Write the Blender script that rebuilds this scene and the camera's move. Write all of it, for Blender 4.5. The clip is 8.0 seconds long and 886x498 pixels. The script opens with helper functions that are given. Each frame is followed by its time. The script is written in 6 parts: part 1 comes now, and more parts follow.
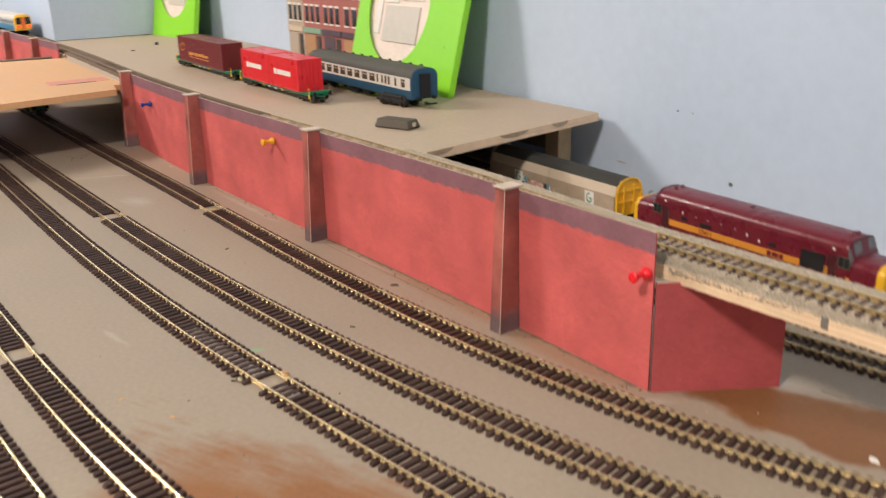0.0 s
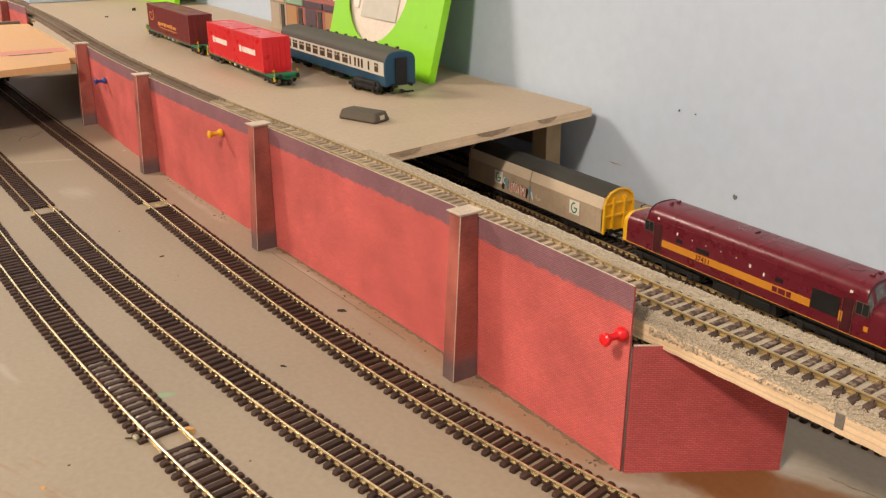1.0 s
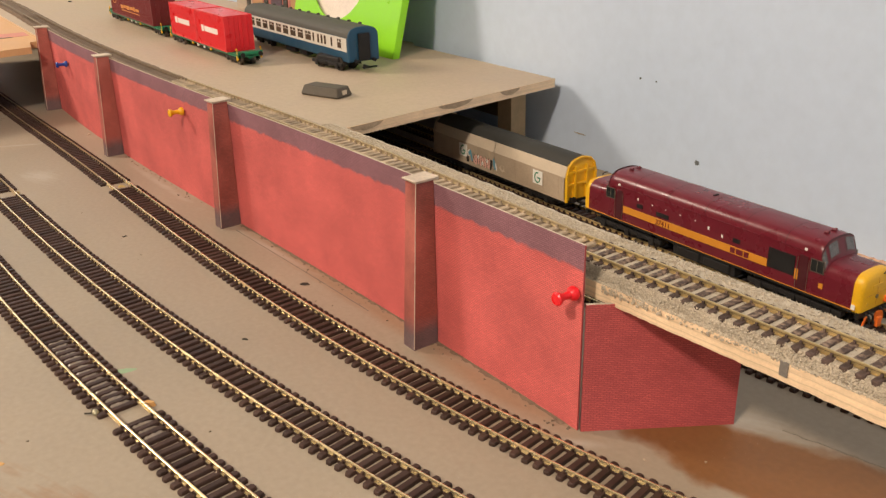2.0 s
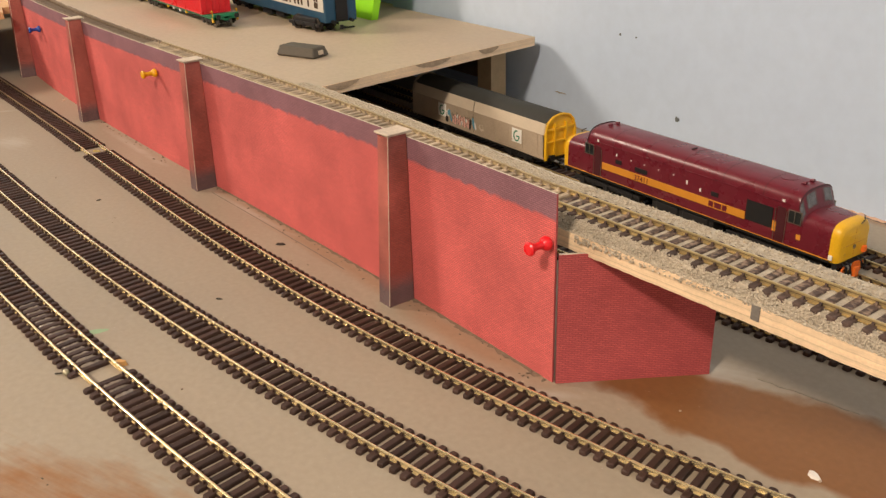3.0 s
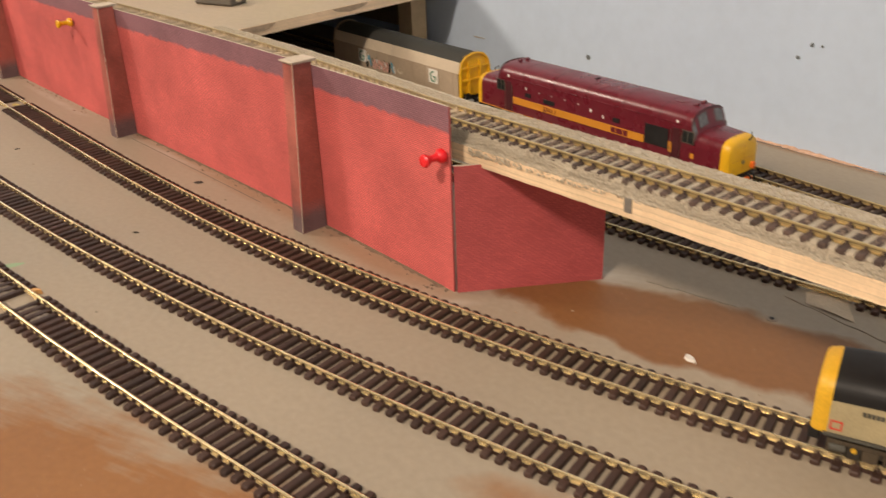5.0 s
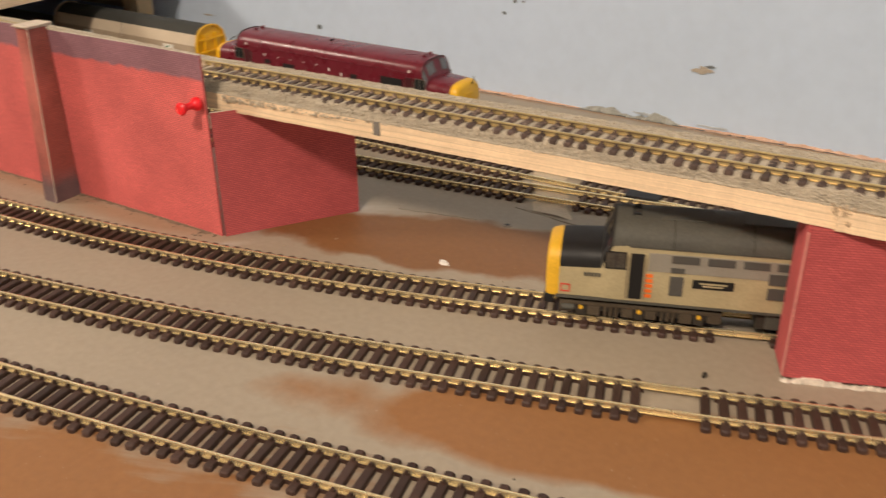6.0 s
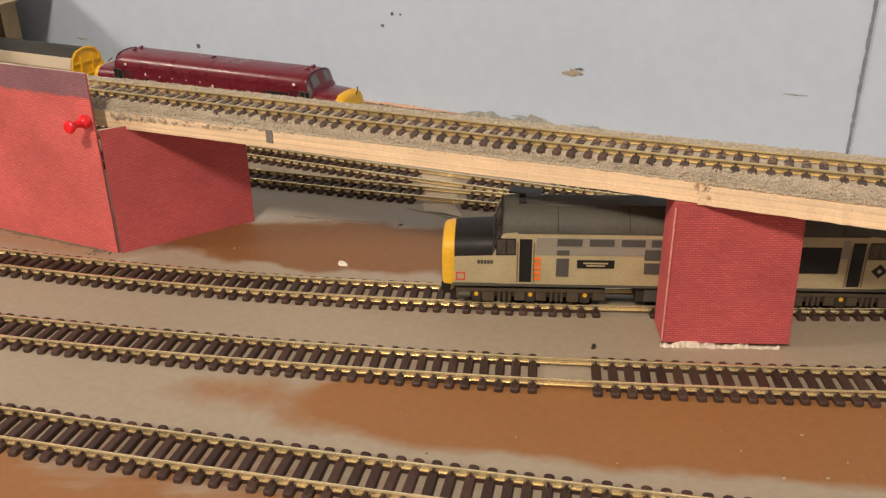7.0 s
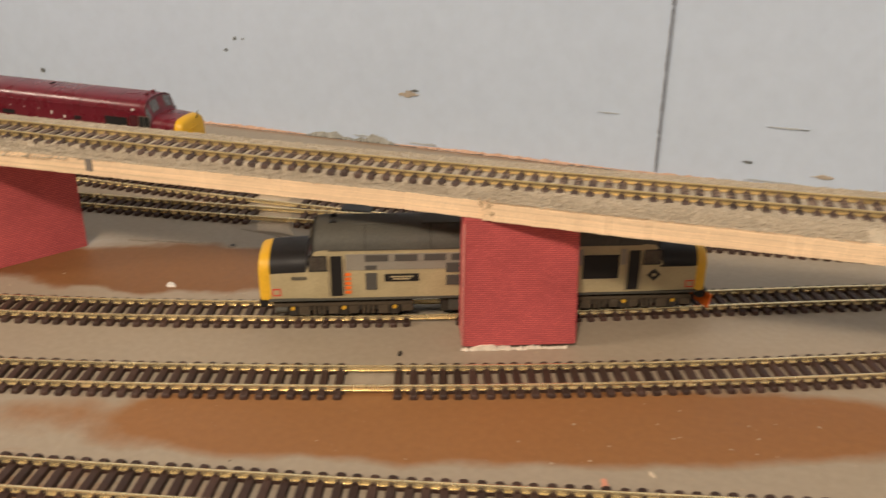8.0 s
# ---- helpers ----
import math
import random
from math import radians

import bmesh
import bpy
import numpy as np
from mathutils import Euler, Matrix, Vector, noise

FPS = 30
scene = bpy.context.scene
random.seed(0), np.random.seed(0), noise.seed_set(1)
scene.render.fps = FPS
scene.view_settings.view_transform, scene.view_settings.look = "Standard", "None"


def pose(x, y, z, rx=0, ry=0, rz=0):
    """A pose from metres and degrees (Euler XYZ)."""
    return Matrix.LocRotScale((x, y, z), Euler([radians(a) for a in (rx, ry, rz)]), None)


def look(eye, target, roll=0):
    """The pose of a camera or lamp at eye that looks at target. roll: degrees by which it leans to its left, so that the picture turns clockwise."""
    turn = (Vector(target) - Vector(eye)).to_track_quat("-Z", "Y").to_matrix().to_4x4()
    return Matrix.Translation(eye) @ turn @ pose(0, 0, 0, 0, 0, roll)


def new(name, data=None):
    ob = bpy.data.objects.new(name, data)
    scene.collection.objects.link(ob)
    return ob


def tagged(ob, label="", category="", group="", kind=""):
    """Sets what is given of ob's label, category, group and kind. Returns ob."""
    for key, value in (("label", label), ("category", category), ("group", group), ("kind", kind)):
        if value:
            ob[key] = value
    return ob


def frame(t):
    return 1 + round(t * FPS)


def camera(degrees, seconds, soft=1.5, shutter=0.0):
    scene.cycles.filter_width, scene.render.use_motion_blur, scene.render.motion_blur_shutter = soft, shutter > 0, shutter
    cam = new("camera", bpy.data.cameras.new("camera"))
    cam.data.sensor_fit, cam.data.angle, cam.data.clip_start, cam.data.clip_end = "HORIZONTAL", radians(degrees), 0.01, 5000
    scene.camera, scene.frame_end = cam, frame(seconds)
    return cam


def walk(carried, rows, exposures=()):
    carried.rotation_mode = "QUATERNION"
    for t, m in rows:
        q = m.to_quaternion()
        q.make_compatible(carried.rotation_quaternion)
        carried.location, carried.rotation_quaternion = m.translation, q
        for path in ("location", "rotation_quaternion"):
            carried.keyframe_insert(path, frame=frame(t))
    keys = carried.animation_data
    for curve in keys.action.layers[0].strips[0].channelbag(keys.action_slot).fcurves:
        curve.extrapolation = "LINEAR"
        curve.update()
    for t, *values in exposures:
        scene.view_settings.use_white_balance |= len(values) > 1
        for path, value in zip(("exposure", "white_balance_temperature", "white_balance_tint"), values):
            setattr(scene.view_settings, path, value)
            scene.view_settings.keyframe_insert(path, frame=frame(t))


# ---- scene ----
cam = camera(53.4, 8.0, soft=1.3, shutter=0.35)
PATH = [
    (0, (0.02232, -0.00191, 0.27247), (-1.56499, 1.02579, -0.37891), -1.544),
    (0.1, (0.0150, 0.0160, 0.2800), (-1.5920, 1.0120, -0.3730), -0.8),
    (0.3, (-0.0060, 0.0460, 0.2860), (-1.6150, 1.0320, -0.3760), 0.0),
    (0.5, (-0.02669, 0.06602, 0.28780), (-1.61501, 1.07182, -0.39454), 0.117),
    (1, (-0.04739, 0.08948, 0.27793), (-1.62299, 1.08790, -0.44363), -0.163),
    (1.5, (-0.03857, 0.09814, 0.27818), (-1.60064, 1.10966, -0.45444), -0.628),
    (1.7, (-0.03638, 0.09840, 0.27477), (-1.59051, 1.11651, -0.46559), -0.917),
    (2.8, (-0.03304, 0.10611, 0.25992), (-1.54860, 1.13320, -0.54700), -1.620),
    (3, (-0.03116, 0.10797, 0.25711), (-1.54068, 1.13529, -0.55896), -1.718),
    (3.5, (-0.02423, 0.11199, 0.25417), (-1.51285, 1.15767, -0.57685), -1.685),
    (4, (-0.02100, 0.11055, 0.25639), (-1.50711, 1.15684, -0.57834), -1.641),
    (4.2, (-0.01935, 0.10867, 0.25562), (-1.50817, 1.15035, -0.58003), -1.744),
    (5.3, (0.02420, 0.11020, 0.23060), (-1.31890, 1.28170, -0.67670), -1.900),
    (5.5, (0.03147, 0.09992, 0.22850), (-1.22939, 1.35318, -0.68778), -1.215),
    (6, (0.03998, 0.06356, 0.22143), (-0.96445, 1.54778, -0.66638), -0.516),
    (6.5, (0.05006, 0.04451, 0.21794), (-0.78225, 1.65114, -0.63411), -0.985),
    (7, (0.04747, 0.04090, 0.22050), (-0.74446, 1.66707, -0.63296), -0.731),
    (7.5, (0.06213, 0.03912, 0.22179), (-0.66256, 1.69529, -0.63372), -0.549),
    (8, (0.09876, 0.03229, 0.23602), (-0.48178, 1.75645, -0.59478), 0.465),
]
walk(cam, [(t, look(eye, target, roll)) for t, eye, target, roll in PATH],
     [(0, 0.20, 5900, 10), (0.4, 0.20, 6450, 10), (1.0, 0.23, 6600, 10), (4.2, 0.20, 6650, 10), (5.5, 0.17, 6650, 10), (7, 0.14, 6500, 10), (8, 0.08, 6750, 10)])
# ---------------------------------------------------------------- light
world = bpy.data.worlds.new("room_air")
world.use_nodes = True
scene.world = world
world.node_tree.nodes["Background"].inputs[0].default_value = (1.0, 0.93, 0.84, 1)
world.node_tree.nodes["Background"].inputs[1].default_value = 0.005


def room_lamp(name, place, watts, radius, colour):
    lamp = bpy.data.lights.new(name, "POINT")
    lamp.energy, lamp.shadow_soft_size, lamp.color = watts, radius, colour
    ob = new(name, lamp)
    ob.location = place
    return ob


WARM = (1.0, 0.85, 0.70)
room_lamp("ceiling_lamp", (0.10, -0.95, 1.36), 94, 0.11, WARM)
room_lamp("ceiling_lamp", (-2.33, -0.95, 1.36), 122, 0.24, WARM)


# ---------------------------------------------------------------- materials
def mat(name, colour, rough=0.6, metal=0.0, grain=400.0, vary=0.12, big=40.0, bump=0.0, coat=0.0, spec=0.5, random=0.0):
    """A painted or moulded surface: colour that varies at two scales, with fine relief."""
    m = bpy.data.materials.new(name)
    m.use_nodes = True
    n, l = m.node_tree.nodes, m.node_tree.links
    b = n["Principled BSDF"]
    b.inputs["Roughness"].default_value, b.inputs["Metallic"].default_value = rough, metal
    b.inputs["Coat Weight"].default_value = coat
    b.inputs["Specular IOR Level"].default_value = spec
    tc = n.new("ShaderNodeTexCoord")
    fine, coarse = n.new("ShaderNodeTexNoise"), n.new("ShaderNodeTexNoise")
    fine.inputs["Scale"].default_value, coarse.inputs["Scale"].default_value = grain, big
    fine.inputs["Detail"].default_value, coarse.inputs["Detail"].default_value = 4, 5
    l.new(tc.outputs["Object"], fine.inputs["Vector"])
    l.new(tc.outputs["Object"], coarse.inputs["Vector"])
    add = n.new("ShaderNodeMath")
    add.operation = "ADD"
    l.new(fine.outputs["Fac"], add.inputs[0])
    l.new(coarse.outputs["Fac"], add.inputs[1])
    rng = n.new("ShaderNodeMapRange")
    rng.inputs["From Min"].default_value, rng.inputs["From Max"].default_value = 0.6, 1.4
    rng.inputs["To Min"].default_value, rng.inputs["To Max"].default_value = 1 - vary, 1 + vary
    l.new(add.outputs[0], rng.inputs["Value"])
    value = rng.outputs[0]
    if random:
        info = n.new("ShaderNodeObjectInfo")
        r2 = n.new("ShaderNodeMapRange")
        r2.inputs["To Min"].default_value, r2.inputs["To Max"].default_value = 1 - random, 1 + random
        l.new(info.outputs["Random"], r2.inputs["Value"])
        mul = n.new("ShaderNodeMath")
        mul.operation = "MULTIPLY"
        l.new(value, mul.inputs[0])
        l.new(r2.outputs[0], mul.inputs[1])
        value = mul.outputs[0]
    mix = n.new("ShaderNodeVectorMath")
    mix.operation = "SCALE"
    mix.inputs[0].default_value = colour
    l.new(value, mix.inputs["Scale"])
    l.new(mix.outputs[0], b.inputs["Base Color"])
    rr = n.new("ShaderNodeMapRange")
    rr.inputs["From Min"].default_value, rr.inputs["From Max"].default_value = 0.3, 0.7
    rr.inputs["To Min"].default_value, rr.inputs["To Max"].default_value = max(0.02, rough - 0.08), min(1, rough + 0.08)
    l.new(coarse.outputs["Fac"], rr.inputs["Value"])
    l.new(rr.outputs[0], b.inputs["Roughness"])
    if bump:
        bp = n.new("ShaderNodeBump")
        bp.inputs["Strength"].default_value, bp.inputs["Distance"].default_value = 0.6, bump
        l.new(fine.outputs["Fac"], bp.inputs["Height"])
        l.new(bp.outputs[0], b.inputs["Normal"])
    return m


def brick_mat(name, brick, brick2, mortar, band=None, dirt=0.72):
    """Printed brick paper on card; uv in metres along and up the wall. band: height above which the bricks are blue."""
    m = bpy.data.materials.new(name)
    m.use_nodes = True
    n, l = m.node_tree.nodes, m.node_tree.links
    b = n["Principled BSDF"]
    b.inputs["Roughness"].default_value = 0.72
    b.inputs["Specular IOR Level"].default_value = 0.3
    uv = n.new("ShaderNodeUVMap")
    t = n.new("ShaderNodeTexBrick")
    t.inputs["Scale"].default_value = 1.0
    t.inputs["Brick Width"].default_value, t.inputs["Row Height"].default_value = 0.0032, 0.00112
    t.inputs["Mortar Size"].default_value, t.inputs["Mortar Smooth"].default_value = 0.0002, 0.25
    t.inputs["Color1"].default_value, t.inputs["Color2"].default_value = (*brick, 1), (*brick2, 1)
    t.inputs["Mortar"].default_value = (*mortar, 1)
    l.new(uv.outputs[0], t.inputs["Vector"])
    stain = n.new("ShaderNodeTexNoise")
    stain.inputs["Scale"].default_value, stain.inputs["Detail"].default_value = 21, 6
    l.new(uv.outputs[0], stain.inputs["Vector"])
    rng = n.new("ShaderNodeMapRange")
    rng.inputs["From Min"].default_value, rng.inputs["From Max"].default_value = 0.3, 0.75
    rng.inputs["To Min"].default_value, rng.inputs["To Max"].default_value = 1.12, dirt
    l.new(stain.outputs["Fac"], rng.inputs["Value"])
    sc = n.new("ShaderNodeVectorMath")
    sc.operation = "SCALE"
    l.new(t.outputs["Color"], sc.inputs[0])
    l.new(rng.outputs[0], sc.inputs["Scale"])
    out = sc.outputs[0]
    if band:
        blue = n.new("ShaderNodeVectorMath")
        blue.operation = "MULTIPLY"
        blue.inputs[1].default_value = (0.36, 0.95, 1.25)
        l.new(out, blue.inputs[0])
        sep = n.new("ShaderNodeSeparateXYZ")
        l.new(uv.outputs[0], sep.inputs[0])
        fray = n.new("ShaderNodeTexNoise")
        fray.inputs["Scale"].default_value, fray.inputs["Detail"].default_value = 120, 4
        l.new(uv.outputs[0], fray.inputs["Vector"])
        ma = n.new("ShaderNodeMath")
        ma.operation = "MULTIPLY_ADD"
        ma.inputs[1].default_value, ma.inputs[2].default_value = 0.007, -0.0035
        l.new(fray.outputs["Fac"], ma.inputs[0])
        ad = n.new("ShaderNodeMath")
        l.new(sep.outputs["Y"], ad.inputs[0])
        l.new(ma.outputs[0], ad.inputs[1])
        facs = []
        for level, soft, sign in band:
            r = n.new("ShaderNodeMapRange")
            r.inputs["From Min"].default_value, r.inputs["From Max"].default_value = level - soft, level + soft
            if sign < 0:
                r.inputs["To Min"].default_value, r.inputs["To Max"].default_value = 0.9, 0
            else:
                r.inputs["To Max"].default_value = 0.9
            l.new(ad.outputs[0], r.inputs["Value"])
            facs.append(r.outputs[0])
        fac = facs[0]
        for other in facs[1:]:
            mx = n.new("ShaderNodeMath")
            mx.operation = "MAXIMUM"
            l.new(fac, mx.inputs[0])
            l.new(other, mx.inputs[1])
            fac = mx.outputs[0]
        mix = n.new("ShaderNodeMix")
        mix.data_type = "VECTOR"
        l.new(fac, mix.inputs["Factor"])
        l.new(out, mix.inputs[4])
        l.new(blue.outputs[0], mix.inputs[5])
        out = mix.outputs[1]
    l.new(out, b.inputs["Base Color"])
    bp = n.new("ShaderNodeBump")
    bp.inputs["Strength"].default_value, bp.inputs["Distance"].default_value = 0.35, 0.00012
    bp.invert = True
    l.new(t.outputs["Fac"], bp.inputs["Height"])
    l.new(bp.outputs[0], b.inputs["Normal"])
    return m


def board_mat():
    """Grey-brown scenic paint on board, rubbed and dusty, with bare brown patches where no paint has been laid."""
    m = mat("board_paint", (0.332, 0.275, 0.205), 0.5, grain=260, vary=0.11, big=7, bump=0.00012, spec=0.35)
    n, l = m.node_tree.nodes, m.node_tree.links
    b = n["Principled BSDF"]
    paint = b.inputs["Base Color"].links[0].from_socket
    tc = n.new("ShaderNodeTexCoord")
    wob = n.new("ShaderNodeTexNoise")
    wob.inputs["Scale"].default_value, wob.inputs["Detail"].default_value = 28, 7
    l.new(tc.outputs["Object"], wob.inputs["Vector"])
    # brushed streaks along the strokes
    stroke, streak = n.new("ShaderNodeMapping"), n.new("ShaderNodeTexNoise")
    stroke.vector_type = "TEXTURE"
    stroke.inputs["Rotation"].default_value = (0, 0, radians(24))
    stroke.inputs["Scale"].default_value = (7, 1, 1)
    streak.inputs["Scale"].default_value, streak.inputs["Detail"].default_value = 230, 4
    l.new(tc.outputs["Object"], stroke.inputs["Vector"])
    l.new(stroke.outputs[0], streak.inputs["Vector"])
    both = n.new("ShaderNodeMix")
    both.inputs["Factor"].default_value = 0.45
    l.new(wob.outputs["Fac"], both.inputs[2])
    l.new(streak.outputs["Fac"], both.inputs[3])
    fac = None
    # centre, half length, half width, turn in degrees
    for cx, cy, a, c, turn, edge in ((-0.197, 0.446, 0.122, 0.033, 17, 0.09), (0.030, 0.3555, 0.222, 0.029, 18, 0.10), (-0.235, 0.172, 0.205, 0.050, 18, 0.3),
                                     (-0.56, 0.363, 0.17, 0.008, 3, 0.5), (-0.39, 0.369, 0.06, 0.009, 6, 0.5), (-0.36, 0.10, 0.06, 0.05, 20, 0.4), (-0.05, 0.714, 0.62, 0.007, 0, 0.3)):
        mp = n.new("ShaderNodeMapping")
        mp.vector_type = "TEXTURE"
        mp.inputs["Location"].default_value = (cx, cy, 0)
        mp.inputs["Rotation"].default_value = (0, 0, radians(turn))
        mp.inputs["Scale"].default_value = (a, c, 1)
        l.new(tc.outputs["Object"], mp.inputs["Vector"])
        ln = n.new("ShaderNodeVectorMath")
        ln.operation = "LENGTH"
        l.new(mp.outputs[0], ln.inputs[0])
        ad = n.new("ShaderNodeMath")
        ad.operation = "MULTIPLY_ADD"
        ragged = 1.9 if edge == 0.3 and cx < -0.2 else 0.55 if edge == 0.10 else 0.9
        ad.inputs[1].default_value = ragged
        l.new(both.outputs[0] if edge > 0.1 else wob.outputs["Fac"], ad.inputs[0])
        l.new(ln.outputs["Value"], ad.inputs[2])
        r = n.new("ShaderNodeMapRange")
        r.inputs["From Min"].default_value, r.inputs["From Max"].default_value = 1 + ragged / 2 - edge, 1 + ragged / 2 + edge
        r.inputs["To Min"].default_value, r.inputs["To Max"].default_value = 0.42 if c < 0.01 else 0.93, 0
        l.new(ad.outputs[0], r.inputs["Value"])
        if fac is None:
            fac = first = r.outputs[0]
        else:
            mx = n.new("ShaderNodeMath")
            mx.operation = "MAXIMUM"
            l.new(fac, mx.inputs[0])
            l.new(r.outputs[0], mx.inputs[1])
            fac = mx.outputs[0]
    brown = n.new("ShaderNodeVectorMath")
    brown.operation = "MULTIPLY"
    brown.inputs[1].default_value = (0.80, 0.405, 0.16)
    l.new(paint, brown.inputs[0])
    mix = n.new("ShaderNodeMix")
    mix.data_type = "VECTOR"
    l.new(fac, mix.inputs["Factor"])
    l.new(paint, mix.inputs[4])
    l.new(brown.outputs[0], mix.inputs[5])
    # dust, glue and plaster smears
    dust = n.new("ShaderNodeTexNoise")
    dust.inputs["Scale"].default_value, dust.inputs["Detail"].default_value = 900, 2
    l.new(tc.outputs["Object"], dust.inputs["Vector"])
    dr = n.new("ShaderNodeMapRange")
    dr.inputs["From Min"].default_value, dr.inputs["From Max"].default_value = 0.725, 0.78
    dr.inputs["To Max"].default_value = 0.5
    l.new(dust.outputs["Fac"], dr.inputs["Value"])
    mix2 = n.new("ShaderNodeMix")
    mix2.data_type = "VECTOR"
    mix2.inputs[5].default_value = (0.62, 0.57, 0.5)
    l.new(dr.outputs[0], mix2.inputs["Factor"])
    pale = None
    for cx, cy, a, c, turn in ((-0.318, 0.372, 0.020, 0.006, 40), (-0.285, 0.455, 0.03, 0.012, 30), (-0.075, 0.455, 0.045, 0.02, 12), (-0.90, 0.333, 0.10, 0.006, 3), (-0.66, 0.352, 0.09, 0.005, 5), (-1.15, 0.242, 0.05, 0.006, 70), (-1.0, 0.24, 0.04, 0.02, 10), (-0.62, 0.12, 0.03, 0.004, 12)):
        mp = n.new("ShaderNodeMapping")
        mp.vector_type = "TEXTURE"
        mp.inputs["Location"].default_value = (cx, cy, 0)
        mp.inputs["Rotation"].default_value = (0, 0, radians(turn))
        mp.inputs["Scale"].default_value = (a, c, 1)
        l.new(tc.outputs["Object"], mp.inputs["Vector"])
        ln = n.new("ShaderNodeVectorMath")
        ln.operation = "LENGTH"
        l.new(mp.outputs[0], ln.inputs[0])
        ad = n.new("ShaderNodeMath")
        ad.operation = "MULTIPLY_ADD"
        ad.inputs[1].default_value = 2.2
        l.new(both.outputs[0] if edge > 0.1 else wob.outputs["Fac"], ad.inputs[0])
        l.new(ln.outputs["Value"], ad.inputs[2])
        r = n.new("ShaderNodeMapRange")
        r.inputs["From Min"].default_value, r.inputs["From Max"].default_value = 1.2, 2.0
        r.inputs["To Min"].default_value, r.inputs["To Max"].default_value = 0.40, 0
        l.new(ad.outputs[0], r.inputs["Value"])
        if pale is None:
            pale = r.outputs[0]
        else:
            mx = n.new("ShaderNodeMath")
            mx.operation = "MAXIMUM"
            l.new(pale, mx.inputs[0])
            l.new(r.outputs[0], mx.inputs[1])
            pale = mx.outputs[0]
    mix3 = n.new("ShaderNodeMix")
    mix3.data_type = "VECTOR"
    mix3.inputs[5].default_value = (0.50, 0.46, 0.41)
    l.new(pale, mix3.inputs["Factor"])
    # the patch by the wall's end is darker than the others
    darken, darkened = n.new("ShaderNodeMapRange"), n.new("ShaderNodeVectorMath")
    darken.inputs["To Min"].default_value, darken.inputs["To Max"].default_value = 1.0, 0.76
    darkened.operation = "SCALE"
    l.new(first, darken.inputs["Value"])
    l.new(mix.outputs[1], darkened.inputs[0])
    l.new(darken.outputs[0], darkened.inputs["Scale"])
    l.new(darkened.outputs[0], mix3.inputs[4])
    l.new(mix3.outputs[1], mix2.inputs[4])
    l.new(mix2.outputs[1], b.inputs["Base Color"])
    return m


def ply_mat():
    """Sawn edge of plywood: pale plies along the board, rough."""
    m = mat("sawn_ply", (0.81, 0.60, 0.39), 0.7, grain=700, vary=0.12, big=60, bump=0.0004)
    n, l = m.node_tree.nodes, m.node_tree.links
    b = n["Principled BSDF"]
    base = b.inputs["Base Color"].links[0].from_socket
    tc, mp, plies = n.new("ShaderNodeTexCoord"), n.new("ShaderNodeMapping"), n.new("ShaderNodeTexNoise")
    mp.inputs["Scale"].default_value = (9, 9, 640)
    plies.inputs["Scale"].default_value, plies.inputs["Detail"].default_value, plies.inputs["Roughness"].default_value = 1.0, 4, 0.65
    l.new(tc.outputs["Object"], mp.inputs["Vector"])
    l.new(mp.outputs[0], plies.inputs["Vector"])
    r = n.new("ShaderNodeMapRange")
    r.inputs["From Min"].default_value, r.inputs["From Max"].default_value = 0.32, 0.62
    r.inputs["To Min"].default_value, r.inputs["To Max"].default_value = 0.86, 1.08
    l.new(plies.outputs["Fac"], r.inputs["Value"])
    # dark glue lines between the plies, wandering a little
    sep, wander = n.new("ShaderNodeSeparateXYZ"), n.new("ShaderNodeTexNoise")
    wander.inputs["Scale"].default_value, wander.inputs["Detail"].default_value = 60, 3
    l.new(tc.outputs["Object"], sep.inputs[0])
    l.new(tc.outputs["Object"], wander.inputs["Vector"])
    level = n.new("ShaderNodeMath")
    level.operation = "MULTIPLY_ADD"
    level.inputs[1].default_value = 0.0012
    l.new(wander.outputs["Fac"], level.inputs[0])
    l.new(sep.outputs["Z"], level.inputs[2])
    lines = r.outputs[0]
    for z, depth in ((0.0765, 0.86), (0.0796, 0.88)):
        off, near, mul = n.new("ShaderNodeMath"), n.new("ShaderNodeMapRange"), n.new("ShaderNodeMath")
        off.operation, mul.operation = "COMPARE", "MULTIPLY"
        off.inputs[1].default_value, off.inputs[2].default_value = z, 0.00028
        l.new(level.outputs[0], off.inputs[0])
        near.inputs["To Min"].default_value, near.inputs["To Max"].default_value = 1.0, depth
        l.new(off.outputs[0], near.inputs["Value"])
        l.new(lines, mul.inputs[0])
        l.new(near.outputs[0], mul.inputs[1])
        lines = mul.outputs[0]
    s = n.new("ShaderNodeVectorMath")
    s.operation = "SCALE"
    l.new(base, s.inputs[0])
    l.new(lines, s.inputs["Scale"])
    l.new(s.outputs[0], b.inputs["Base Color"])
    return m


BOARD = board_mat()
DECKTOP = mat("deck_board", (0.46, 0.36, 0.26), 0.6, grain=240, vary=0.10, big=14, bump=0.0001)
PLY = ply_mat()
WALLBLUE = mat("wall_paint", (0.500, 0.590, 0.72), 0.55, grain=90, vary=0.05, big=3, bump=0.0002)
# for unseen room surfaces, kept dark so that they bounce little light
DIMWALL = mat("dim_paint", (0.17, 0.155, 0.132), 0.7, grain=60, vary=0.03, big=2)
FLOORWOOD = mat("floor_carpet", (0.10, 0.08, 0.07), 0.9, grain=300, vary=0.2, big=5)
BRICK = brick_mat("brick_paper", (0.72, 0.150, 0.138), (0.61, 0.123, 0.116), (0.43, 0.092, 0.086), band=[(0.0925, 0.0009, 1)])
BRICKPIER = brick_mat("brick_paper_plain", (0.61, 0.120, 0.116), (0.50, 0.092, 0.095), (0.37, 0.071, 0.073))
